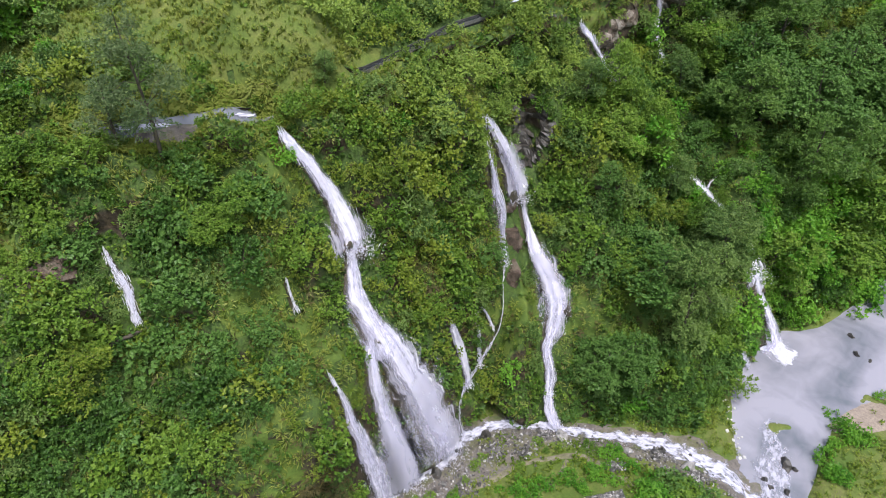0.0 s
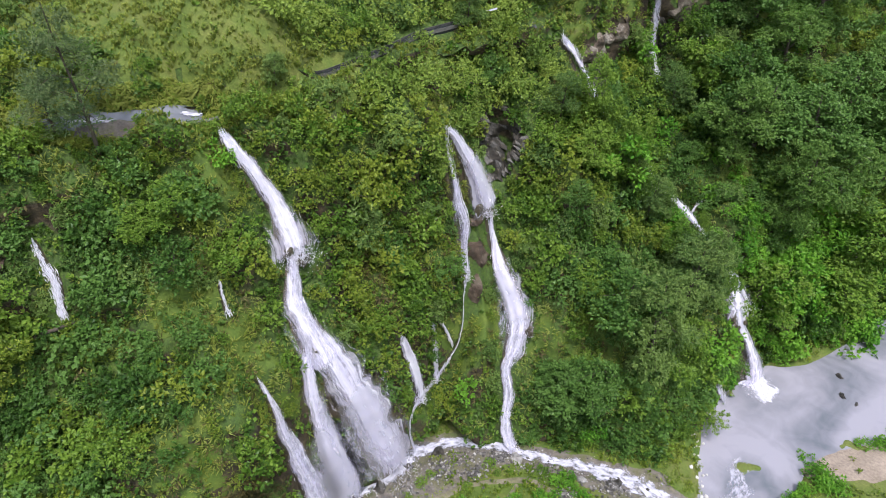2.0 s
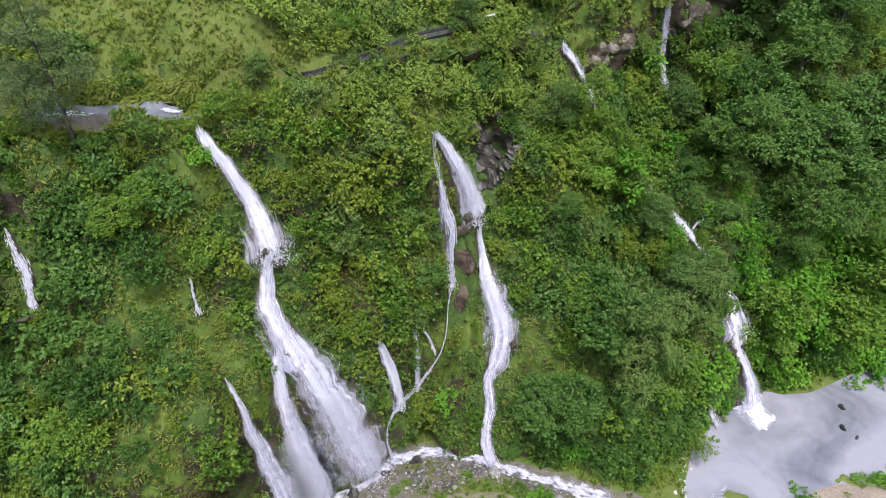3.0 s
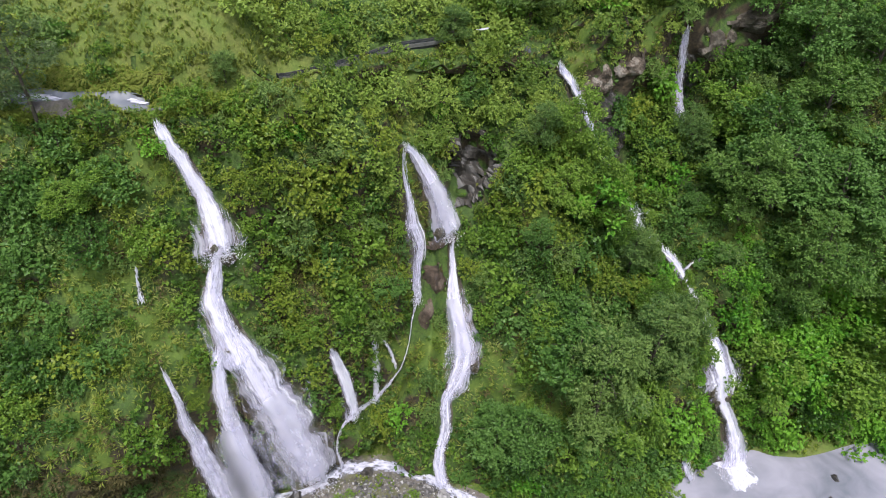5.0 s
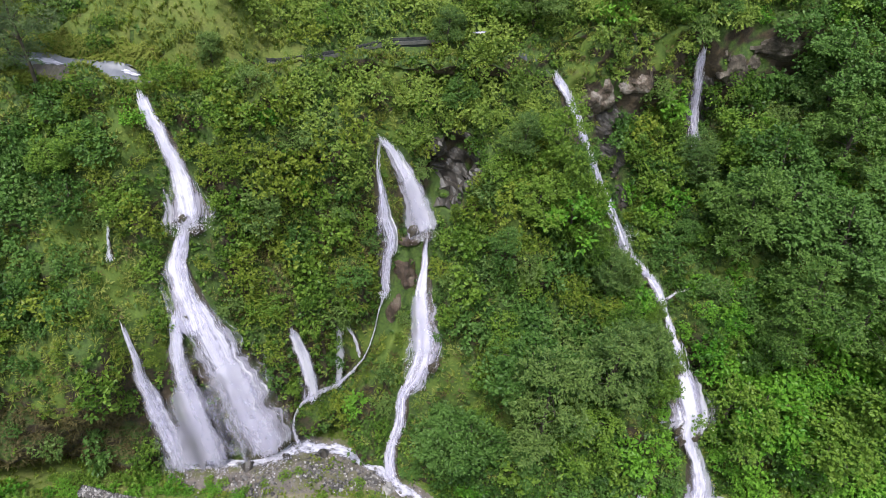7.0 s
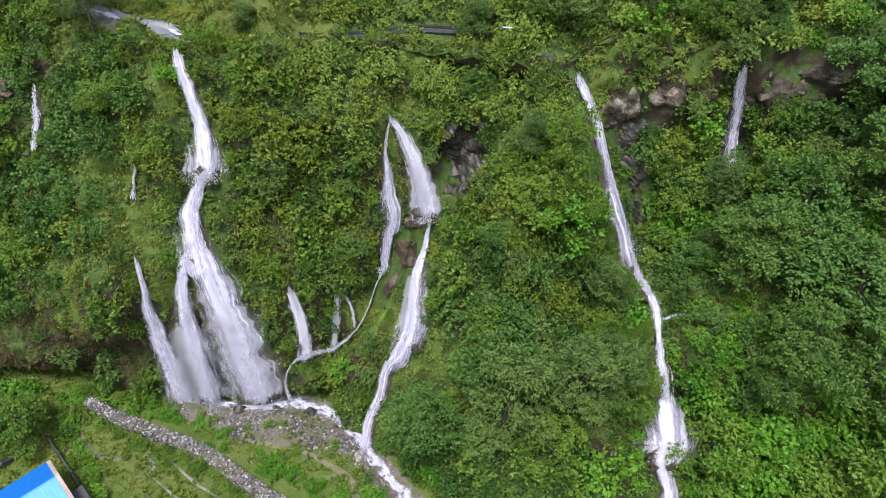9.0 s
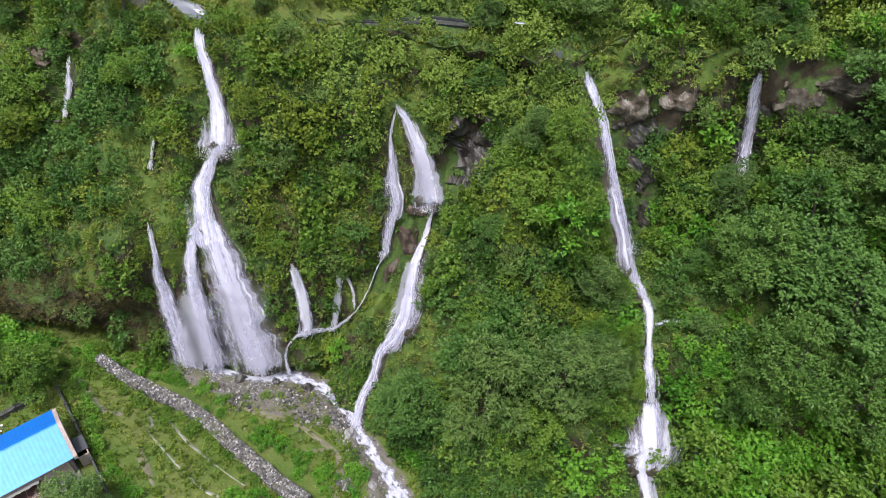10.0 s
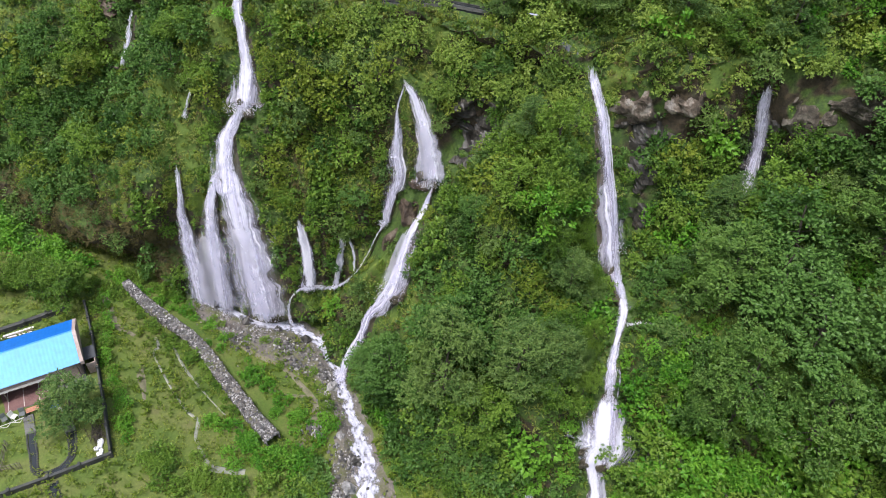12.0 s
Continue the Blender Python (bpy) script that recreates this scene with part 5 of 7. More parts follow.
# ---- trees ----
TREE_KINDS = {
    "broad": (LEAF_DARK, tree_shape(51, 8, 3.2, 0.2, 34, 6, 0.25, 0.17), "dark green broad-leaved tree with a dense rounded crown"),
    "green": (LEAF_GREEN, tree_shape(52, 7, 2.8, 0.17, 38, 6, 0.245, 0.165), "green leafy tree with a rounded uneven crown"),
    "feathery": (LEAF_GREY, tree_shape(53, 8, 2.6, 0.17, 46, 8, 0.21, 0.105, 20, 0.5), "feathery grey-green tree with loose airy branches"),
    "wild": (LEAF_SHADED, tree_shape(57, 8, 2.7, 0.17, 46, 8, 0.21, 0.11, 20, 0.4), "woodland tree with loose leafy branches, shade put into its deep green"),
    "pine": (LEAF_PINE, tree_shape(56, 9, 2.4, 0.13, 44, 8, 0.18, 0.07, 22, 0.7, 0.34), "tall dull grey-green pine-like tree with drooping branches"),
    "lime": (LEAF_LIME, tree_shape(54, 5, 2.3, 0.14, 17, 8, 0.34, 0.2, 12, 0.3, 0.6), "bright green spreading tree with flat leaf sprays"),
    "young": (LEAF_YELLOW, tree_shape(55, 6, 2.2, 0.14, 40, 7, 0.19, 0.10), "yellowish-green young tree with a loose crown"),
}
first_tree = {}


def tree(kind, x, y, z, height, spread_=1.0, seed=0, more="", group="trees on the hillside"):
    mat, (wood, leaves_), label = TREE_KINDS[kind]
    rr = random.Random(seed + int(31 * x + 17 * y))
    natural = {"broad": 8, "green": 7, "feathery": 8, "wild": 8, "pine": 9, "lime": 5, "young": 6}[kind]
    k = height / natural
    m = Matrix.Translation((x, y, z)) @ Matrix.Rotation(rr.uniform(0, 6.28), 4, "Z") @ Matrix.Diagonal((k * spread_, k * spread_, k, 1))
    if kind not in first_tree:
        top = thing("tree", label + more, "tree", m, group)
        part("trunk", mesh_of("trunk", *wood, BARK), top)
        part("crown", mesh_of("crown", *leaves_, mat, smooth=False), top)
        first_tree[kind] = top
        return top
    source = first_tree[kind]
    top = thing("tree", label + more, "tree", m, group)
    for child in source.children:
        part(child.name.split(".")[0], child.data, top)
    return top


def hill_z(x, y):
    hit, _, _, _ = hill_tree.ray_cast(Vector((x, y, 120)), Vector((0, 0, -1)))
    low = float(ground_height(np.array([x]), np.array([y]))[0])
    return max(hit.z, low) if hit else low


for kind, x, y, top_z, spread_ in (
        ("feathery", 20.3, 41.6, 15.4, 1.15), ("broad", 17.6, 43.6, 13.6, 1.1), ("feathery", 23.6, 46.2, 15.0, 1.0), ("feathery", 24.2, 50.0, 13.4, 0.9), ("lime", 16.8, 53.0, 20.8, 1.0),
        ("feathery", 20.4, 53.4, 16.8, 0.8), ("green", 14.2, 51.6, 22.0, 0.9), ("broad", 13.2, 48.4, 16.4, 0.9), ("green", 22.6, 43.0, 8.6, 0.9), ("green", 24.4, 43.6, 4.6, 0.8), ("green", 18.7, 52.9, 18.8, 0.42), ("feathery", 22.0, 54.6, 14.2, 0.7), ("feathery", 26.0, 49.4, 13.2, 0.6),
        ("broad", 13.2, 38.9, 7.2, 0.8), ("broad", 15.6, 39.4, 8.2, 0.8), ("green", 16.3, 54.4, 22.8, 0.5), ("green", 19.1, 55.4, 18.0, 0.32), ("feathery", 17.3, 56.2, 19.8, 0.3), ("green", 21.9, 54.6, 15.4, 0.28), ("green", 25.1, 52.0, 13.9, 0.3), ("feathery", 26.4, 50.6, 12.8, 0.32), ("green", 27.4, 49.7, 11.5, 0.32), ("feathery", 18.0, 53.3, 19.2, 0.6), ("feathery", 25.4, 48.4, 14.8, 0.8), ("green", 23.2, 50.4, 13.6, 0.6), ("green", 26.6, 48.0, 11.6, 0.7), ("green", 14.2, 55.3, 26.2, 0.62), ("broad", 15.8, 54.7, 23.9, 0.5), ("green", 17.2, 54.0, 22.0, 0.55), ("feathery", 11.5, 54.5, 25.5, 0.8), ("feathery", 28.6, 61.4, 22.4, 1.2), ("broad", 31.1, 62.4, 21.7, 1.2), ("broad", 30.0, 66.0, 23.5, 1.2), ("feathery", 35.3, 57.4, 18.6, 1.2),
        ("feathery", 33.6, 56.2, 15.2, 0.75), ("broad", 25.0, 60.8, 15.8, 0.9), ("broad", 27.4, 63.6, 18.0, 1.1), ("broad", 21.6, 71.9, 29.5, 0.9), ("green", 17.2, 69.4, 31.5, 1.0),
        ("feathery", 19.5, 72.5, 34.0, 0.9), ("feathery", 23.5, 66.5, 20.5, 1.1), ("green", 27.5, 68.0, 22.5, 1.0), ("broad", 36.0, 62.0, 21.5, 1.2), ("feathery", 39.5, 60.0, 18.0, 1.2),
        ("broad", 40.0, 65.5, 23.0, 1.2), ("feathery", 34.0, 70.0, 26.0, 1.2), ("broad", 31.5, 73.5, 30.0, 1.1), ("feathery", 37.5, 73.5, 30.0, 1.2), ("green", 43.0, 58.5, 11.0, 1.3),
        ("broad", 45.0, 63.5, 18.0, 1.3), ("feathery", 44.5, 69.0, 25.0, 1.2), ("lime", 35.0, 53.8, 8.0, 1.2), ("lime", 30.5, 55.6, 11.5, 1.2), ("green", 40.8, 55.0, 7.0, 1.2),
        ("green", 32.6, 53.0, 8.0, 1.0), ("broad", 48.0, 66.0, 20.0, 1.3), ("pine", -18.2, 35.9, 38.2, 1.2), ("pine", -20.9, 36.6, 33.6, 1.0), ("young", -22.7, 25.1, 21.6, 1.1),
        ("feathery", -9.0, 43.8, 31.0, 0.9), ("green", -13.5, 34.6, 27.2, 1.1), ("green", -15.2, 33.2, 26.0, 1.0), ("feathery", 3.2, 57.0, 31.0, 0.9), ("broad", 5.4, 55.0, 26.6, 0.9),
        ("green", -25.5, 33.0, 31.0, 1.1), ("feathery", 8.0, 63.0, 34.0, 1.0), ("feathery", 13.0, 68.0, 34.0, 1.0), ("broad", -28.5, 29.0, 27.5, 1.1), ("feathery", -31.0, 44.0, 38.0, 1.1)):
    # feathery trees on the right take the leaf colour darkened for shade
    kind = "wild" if kind == "feathery" and x > 27 else kind
    foot = hill_z(x, y)
    tree(kind, x, y, foot - 0.1, max(2.5, top_z - foot + 0.3), spread_ * min(1.5, max(0.75, 8.5 / max(3.5, top_z - foot))) if kind != "lime" else spread_)


# ---- the valley floor ----
def box(x0, x1, y0, y1, z0, z1, bevel=0.02):
    """A bevelled block."""
    bm = bmesh.new()
    bmesh.ops.create_cube(bm, size=1, matrix=Matrix.Translation(((x0 + x1) / 2, (y0 + y1) / 2, (z0 + z1) / 2)) @ Matrix.Diagonal((x1 - x0, y1 - y0, z1 - z0, 1)))
    if bevel:
        bmesh.ops.bevel(bm, geom=bm.edges[:], offset=bevel, segments=1, affect="EDGES")
    return bm


def solid(name, bm, mat, parent, label=""):
    me = bpy.data.meshes.new(name)
    bm.to_mesh(me)
    bm.free()
    me.materials.append(mat)
    return part(name, me, parent, label)


def stone_shape(seed, rough=0.25, levels=1):
    bm = bmesh.new()
    bmesh.ops.create_icosphere(bm, subdivisions=levels, radius=1)
    r_ = np.random.default_rng(seed)
    co = np.array([v.co for v in bm.verts])
    co = co * (1 + rough * (value_noise(co + seed * 3.1, 0.8, seed)[:, None] - 0.5) * 2) * r_.uniform(0.75, 1.2, 3)
    faces = np.array([[v.index for v in f.verts] for f in bm.faces])
    bm.free()
    return co, faces


def on_ground(xy, lift=0.0):
    return np.column_stack([xy, ground_height(xy[:, 0], xy[:, 1]) + lift])


# gravel fan below the falls, with stones washed out over it
tagged(new("gravel_bank", ground_ribbon("gravel_bank", [(-5.5, 27.2, 0, 3.0), (-2.2, 29.6, 0, 5.4), (1.6, 31.8, 0, 6.6), (5.4, 34.2, 0, 5.0), (9.4, 35.6, 0, 2.0), (13.2, 34.9, 0, 1.6), (17.0, 33.6, 0, 2.6), (21.0, 31.2, 0, 3.0)], GRAVEL, 0.09, 11, 12, 0.2)),
                    "grey gravel bank washed out below the waterfalls", "gravel", kind="structure")
r = np.random.default_rng(77)
STONES = [stone_shape(s) for s in range(5)]
fan = catmull([(-4.5, 28.2, 0, 3.2), (-1.0, 31.0, 0, 4.4), (3.0, 34.2, 0, 4.4), (7.0, 35.4, 0, 2.4), (12.0, 35.2, 0, 2.2), (17.0, 34.0, 0, 3.6), (20.5, 32.2, 0, 3.6), (24.5, 30.0, 0, 3.0)], 40)
i = r.integers(0, len(fan), 2600)
xy = fan[i, :2] + r.normal(size=(len(i), 2)) * fan[i, 3:4] * 0.33
rub = scattered(r, STONES, on_ground(xy, 0.06), np.tile((0, 0, 1.0), (len(xy), 1)), r.gamma(2.0, 0.025, len(xy)) + 0.02, 0.0)[:2]
tagged(new("river_stones", mesh_of("river_stones", *rub, STONE, smooth=False)), "scattered grey and white stream stones", "stones", kind="stuff")

BOULDERS = [stone_shape(20 + s, 0.8, 2) for s in range(3)]
for bx, by, size, mat, label in ((-4.6, 29.5, 0.95, DARK_ROCK, "wet dark boulder at the foot of the waterfall"), (-5.6, 28.4, 0.6, DARK_ROCK, "wet dark boulder at the foot of the waterfall"), (-1.2, 31.2, 0.55, DARK_ROCK, "wet dark boulder in the foaming stream"),
                                 (0.8, 33.6, 0.5, DARK_ROCK, "wet dark boulder in the foaming stream"), (3.0, 35.5, 0.55, DARK_ROCK, "wet dark boulder in the foaming stream"), (9.9, 35.5, 0.7, STONE, "grey boulder at the stream's edge"),
                                 (18.4, 34.0, 0.55, DARK_ROCK, "wet dark boulder in the foaming stream"), (20.4, 32.2, 0.6, STONE, "grey boulder at the stream's edge"), (15.4, 33.8, 0.45, STONE, "grey boulder at the stream's edge"),
                                 (29.6, 33.8, 0.6, DARK_ROCK, "dark rock in the river rapids"), (41.6, 49.1, 0.4, DARK_ROCK, "small dark rock standing in the river"), (27.6, 31.6, 0.4, DARK_ROCK, "dark rock in the river rapids")):
    v, f = BOULDERS[r.integers(3)]
    me = mesh_of("boulder", v * size, f, mat, smooth=False)
    ob = tagged(new("boulder", me), label, "boulder", "boulders along the water")
    ob.matrix_basis = pose(bx, by, float(max(ground_height(np.array([bx]), np.array([by]))[0], RIVER_LEVEL - 0.2)) + 0.25 * size, r.uniform(-20, 20), r.uniform(-20, 20), r.uniform(0, 360))

# mossy rocks that stand out of the falls and part the water
OUTCROPS = [stone_shape(40 + s, 0.75, 2) for s in range(4)]
for k, (x, y, z, size) in enumerate(((-5.6, 33.3, 14.3, 0.45), (-8.1, 36.9, 20.1, 0.45), (-6.2, 36.4, 19.9, 0.4), (6.1, 48.6, 15.5, 0.5), (4.8, 48.4, 15.9, 0.55), (10.1, 42.8, 7.5, 0.45), (8.0, 43.9, 9.3, 0.45),
                                     (20.3, 57.2, 12.8, 0.45), (28.7, 49.9, 3.6, 0.5), (30.9, 50.2, 3.4, 0.5), (29.4, 49.6, 3.0, 0.4), (23.0, 56.6, 11.5, 0.4))):
    place, n = on_hill((x, y, z))
    v, f = OUTCROPS[k % 4]
    ob = tagged(new("outcrop", mesh_of("outcrop", v * size * (1.2, 0.9, 1.1), f, WET_ROCK, smooth=False)), "wet mossy brown rock parting the falling water", "rock", "rocks in the falls")
    ob.matrix_basis = pose(*(place + n * 0.2), r.uniform(-20, 20), r.uniform(-20, 20), r.uniform(0, 360))

# rocks and foam in the lower river
foam_run = tagged(new("river_rapids", ground_ribbon("river_rapids", [(29.9, 38.6, 0, 2.4), (28.9, 36.0, 0, 4.0), (28.2, 33.4, 0, 5.4), (27.9, 30.6, 0, 6.0), (27.6, 26.0, 0, 6.0)], RAPID, 0.0)), "white rapids where the river leaves the pool", "rapids", kind="structure")
for loop in foam_run.data.vertices:
    loop.co.z = RIVER_LEVEL + 0.07
splash = tagged(new("plunge_foam", ground_ribbon("plunge_foam", [(32.2, 48.8, 0, 2.4), (33.0, 47.4, 0, 4.4), (33.7, 46.1, 0, 3.8), (34.3, 45.2, 0, 2.0)], PLUNGE, 0.0)), "white foam where the waterfall meets the river", "foam", kind="structure")
for loop in splash.data.vertices:
    loop.co.z = RIVER_LEVEL + 0.09

sand_bar = tagged(new("sand_bar", ground_ribbon("sand_bar", [(35.0, 37.6, 0, 1.0), (38.0, 38.6, 0, 2.8), (42.0, 39.6, 0, 4.0), (48.0, 41.0, 0, 4.5), (56.0, 43.0, 0, 4.0)], SAND, 0.12, 9, 10, 0.1)), "pinkish sand bar beside the river", "sand", kind="structure")

# heaps of pale stones, and single stones along the shore
for k, (hx, hy, wide, count) in enumerate(((14.0, 31.9, 0.8, 90), (3.6, 33.4, 1.2, 110), (1.1, 29.9, 1.6, 120), (20.5, 31.1, 1.2, 110), (17.9, 33.6, 0.9, 70), (8.3, 35.6, 0.8, 70), (6.2, 33.6, 1.1, 70))):
    xy = np.array((hx, hy)) + r.normal(size=(count, 2)) * wide * 0.5
    heap = scattered(r, STONES, on_ground(xy, 0.05 + 0.25 * np.exp(-np.sum((xy - (hx, hy)) ** 2, 1) / wide)), np.tile((0, 0, 1.0), (count, 1)), r.uniform(0.06, 0.17, count), 0.0)[:2]
    tagged(new("stone_heap", mesh_of("stone_heap", *heap, STONE, smooth=False)), "heap of pale and grey stones beside the stream", "stones", kind="stuff")
for k, t in enumerate(np.linspace(0, 1, 28)):
    x, y = np.interp(t, (0, 0.3, 0.6, 1), (26.1, 26.0, 25.7, 25.6)) + r.normal() * 0.4, np.interp(t, (0, 1), (41.0, 34.8)) + r.normal() * 0.6
    v, f = STONES[k % 5]
    ob = tagged(new("shore_stone", mesh_of("shore_stone", v * r.uniform(0.05, 0.2), f, PALE_STONE, smooth=False)), "whitish stone on the river's edge", "stone", "white stones along the river")
    ob.matrix_basis = pose(x, y, float(max(ground_height(x, y), RIVER_LEVEL)) + 0.05, 0, 0, r.uniform(0, 360))
for x, y, size in ((30.2, 33.4, 0.3), (41.1, 46.6, 0.35), (42.1, 45.7, 0.2), (27.2, 32.4, 0.3), (28.8, 31.2, 0.35)):
    v, f = BOULDERS[r.integers(3)]
    ob = tagged(new("boulder", mesh_of("boulder", v * size, f, DARK_ROCK, smooth=False)), "small dark rock standing in the river", "boulder", "boulders along the water")
    ob.matrix_basis = pose(x, y, RIVER_LEVEL, 0, 0, r.uniform(0, 360))


def shoal(x, y, rx_, ry_, seed):
    """A low muddy islet with grass, just above the water."""
    u, w = np.meshgrid(np.linspace(-1, 1, 17), np.linspace(-1, 1, 17))
    p = np.stack([x + rx_ * u, y + ry_ * w, 0 * u], -1).reshape(-1, 3)
    high = 0.5 * (1 - np.hypot(u, w).ravel() ** 1.5) + 0.5 * (value_noise(p, 0.8, seed) - 0.5)
    p[:, 2] = RIVER_LEVEL - 0.12 + high * 0.5
    return tagged(new("shoal", mesh_of("shoal", p, grid_faces(17, 17), MEADOW)), "low green muddy shoal in the river", "shoal", kind="structure")


shoal(29.9, 37.8, 1.6, 1.0, 51)
shoal(40.4, 40.9, 1.6, 0.8, 52)

# paths and rills across the meadow
for name, label, mat, course in (
        ("footpath", "narrow trodden earth path through the meadow", EARTH, [(-9.0, 19.6, 0.5), (-6.4, 19.7, 0.8), (-4.2, 19.8, 0.7), (-2.4, 21.0, 0.4)]),
        ("rill", "thin pale wet rill across the meadow", RILL, [(-1.7, 22.6, 0.3), (-0.3, 22.6, 0.3), (0.4, 22.0, 0.2), (3.5, 22.2, 0.22), (6.0, 22.5, 0.2), (8.2, 23.0, 0.28), (9.3, 23.4, 0.4), (10.9, 22.8, 0.3), (13.2, 22.9, 0.4), (14.4, 23.3, 0.7), (15.6, 25.4, 0.6)]),
        ("rill", "thin pale wet rill across the meadow", RILL, [(-0.2, 23.8, 0.2), (2.8, 24.0, 0.3), (5.2, 24.5, 0.25), (7.5, 25.1, 0.15), (9.4, 25.7, 0.15)]),
        ("footpath", "narrow trodden earth path below the stone wall", EARTH, [(1.5, 29.4, 0.5), (3.7, 30.7, 0.7), (5.9, 32.2, 0.6), (8.4, 32.9, 0.55), (11.1, 33.2, 0.7), (13.6, 31.9, 0.7), (15.0, 30.0, 0.5)]),
        ("bare_patch", "small patch of bare pale earth in the meadow", EARTH, [(1.6, 20.8, 0.4), (2.9, 20.4, 0.7), (4.4, 20.3, 0.5), (6.0, 20.0, 0.2)]),
        ("footpath", "narrow trodden earth path below the stone wall", EARTH, [(7.2, 29.6, 0.35), (9.0, 31.0, 0.4), (10.0, 32.8, 0.4)])):
    tagged(new(name, ground_ribbon(name, course, mat, 0.05, 7, 10, 0.06)), label, {"footpath": "path", "rill": "rill"}.get(name, "earth"), kind="structure")


# ---- long dry-stone wall ----
def stone_wall():
    wall = thing("stone_wall", "long wall of loose grey stones in wire baskets across the meadow", "stone wall")
    line = catmull([(-8.9, 21.9, 0.7), (-6.0, 22.9, 0.95), (-2.8, 24.4, 1.05), (0.8, 25.9, 1.05), (6.3, 26.95, 1.15), (10.9, 27.8, 1.2), (13.8, 28.5, 1.25)], 8)
    along = unit(np.gradient(line[:, :2], axis=0))
    side = np.column_stack([-along[:, 1], along[:, 0]])
    z = ground_height(line[:, 0], line[:, 1])
    high = 1.0
    shape = np.array([(-0.52, -0.4), (-0.5, 0.95), (-0.44, 1.0), (0.44, 1.0), (0.5, 0.95), (0.52, -0.4)])
    verts = np.stack([np.concatenate([line[:, :2] + side * line[:, 2:3] * s, (z + high * h - 0.1)[:, None]], 1) for s, h in shape], 1)
    part("core", mesh_of("core", verts.reshape(-1, 3), grid_faces(len(line), len(shape)), GRAVEL, smooth=False), wall)
    r_ = np.random.default_rng(5)
    k = r_.uniform(0, len(line) - 1.01, 3400)
    i, t = k.astype(int), (k % 1)[:, None]
    c, s_, w = line[i, :2] * (1 - t) + line[i + 1, :2] * t, side[i], line[i, 2] * (1 - t[:, 0]) + line[i + 1, 2] * t[:, 0]
    zz = z[i] * (1 - t[:, 0]) + z[i + 1] * t[:, 0]
    face = r_.random(len(k))
    across = np.where(face < 0.6, r_.uniform(-0.48, 0.48, len(k)), np.where(face < 0.8, -0.5, 0.5))
    up = np.where(face < 0.6, high - 0.1, r_.uniform(-0.1, high - 0.1, len(k)))
    at = np.column_stack([c + s_ * (w * across)[:, None], zz + up])
    v, f, _ = scattered(r_, STONES, at, np.tile((0, 0, 1.0), (len(k), 1)), r_.uniform(0.06, 0.13, len(k)), 0)
    tagged(part("stones", mesh_of("stones", v, f, STONE, smooth=False), wall, "loose grey and whitish stones"), kind="stuff")
    for n in range(0, len(line), 4):
        cross = np.column_stack([line[n, :2] + side[n] * line[n, 2] * np.array([[-0.54], [-0.5], [0.5], [0.54]]), z[n] + np.array([-0.2, high - 0.02, high - 0.02, -0.2])])
        part("wire_frame", mesh_of("wire_frame", *tube(cross, [0.03] * 4, 4), DARK_SHEET), wall, "dark wire basket edge")
    return wall


stone_wall()


# ---- the house and its yard ----
def corrugated(length, slope_pts, pitch=0.3, depth=0.004):
    """A thin corrugated sheet from slope_pts (x, z) across, running back along -y."""
    n = int(length / pitch) * 2 + 1
    y = -np.linspace(0, length, n)
    wave = np.where(np.arange(n) % 2 == 0, 0.0, depth)
    top = np.stack([np.column_stack([np.full(n, x), y, z + wave]) for x, z in slope_pts], 1)
    verts = np.concatenate([top.reshape(-1, 3), top.reshape(-1, 3) - (0, 0, 0.025)])
    f = grid_faces(n, len(slope_pts))
    return verts, np.concatenate([f, f[:, ::-1] + len(verts) // 2])


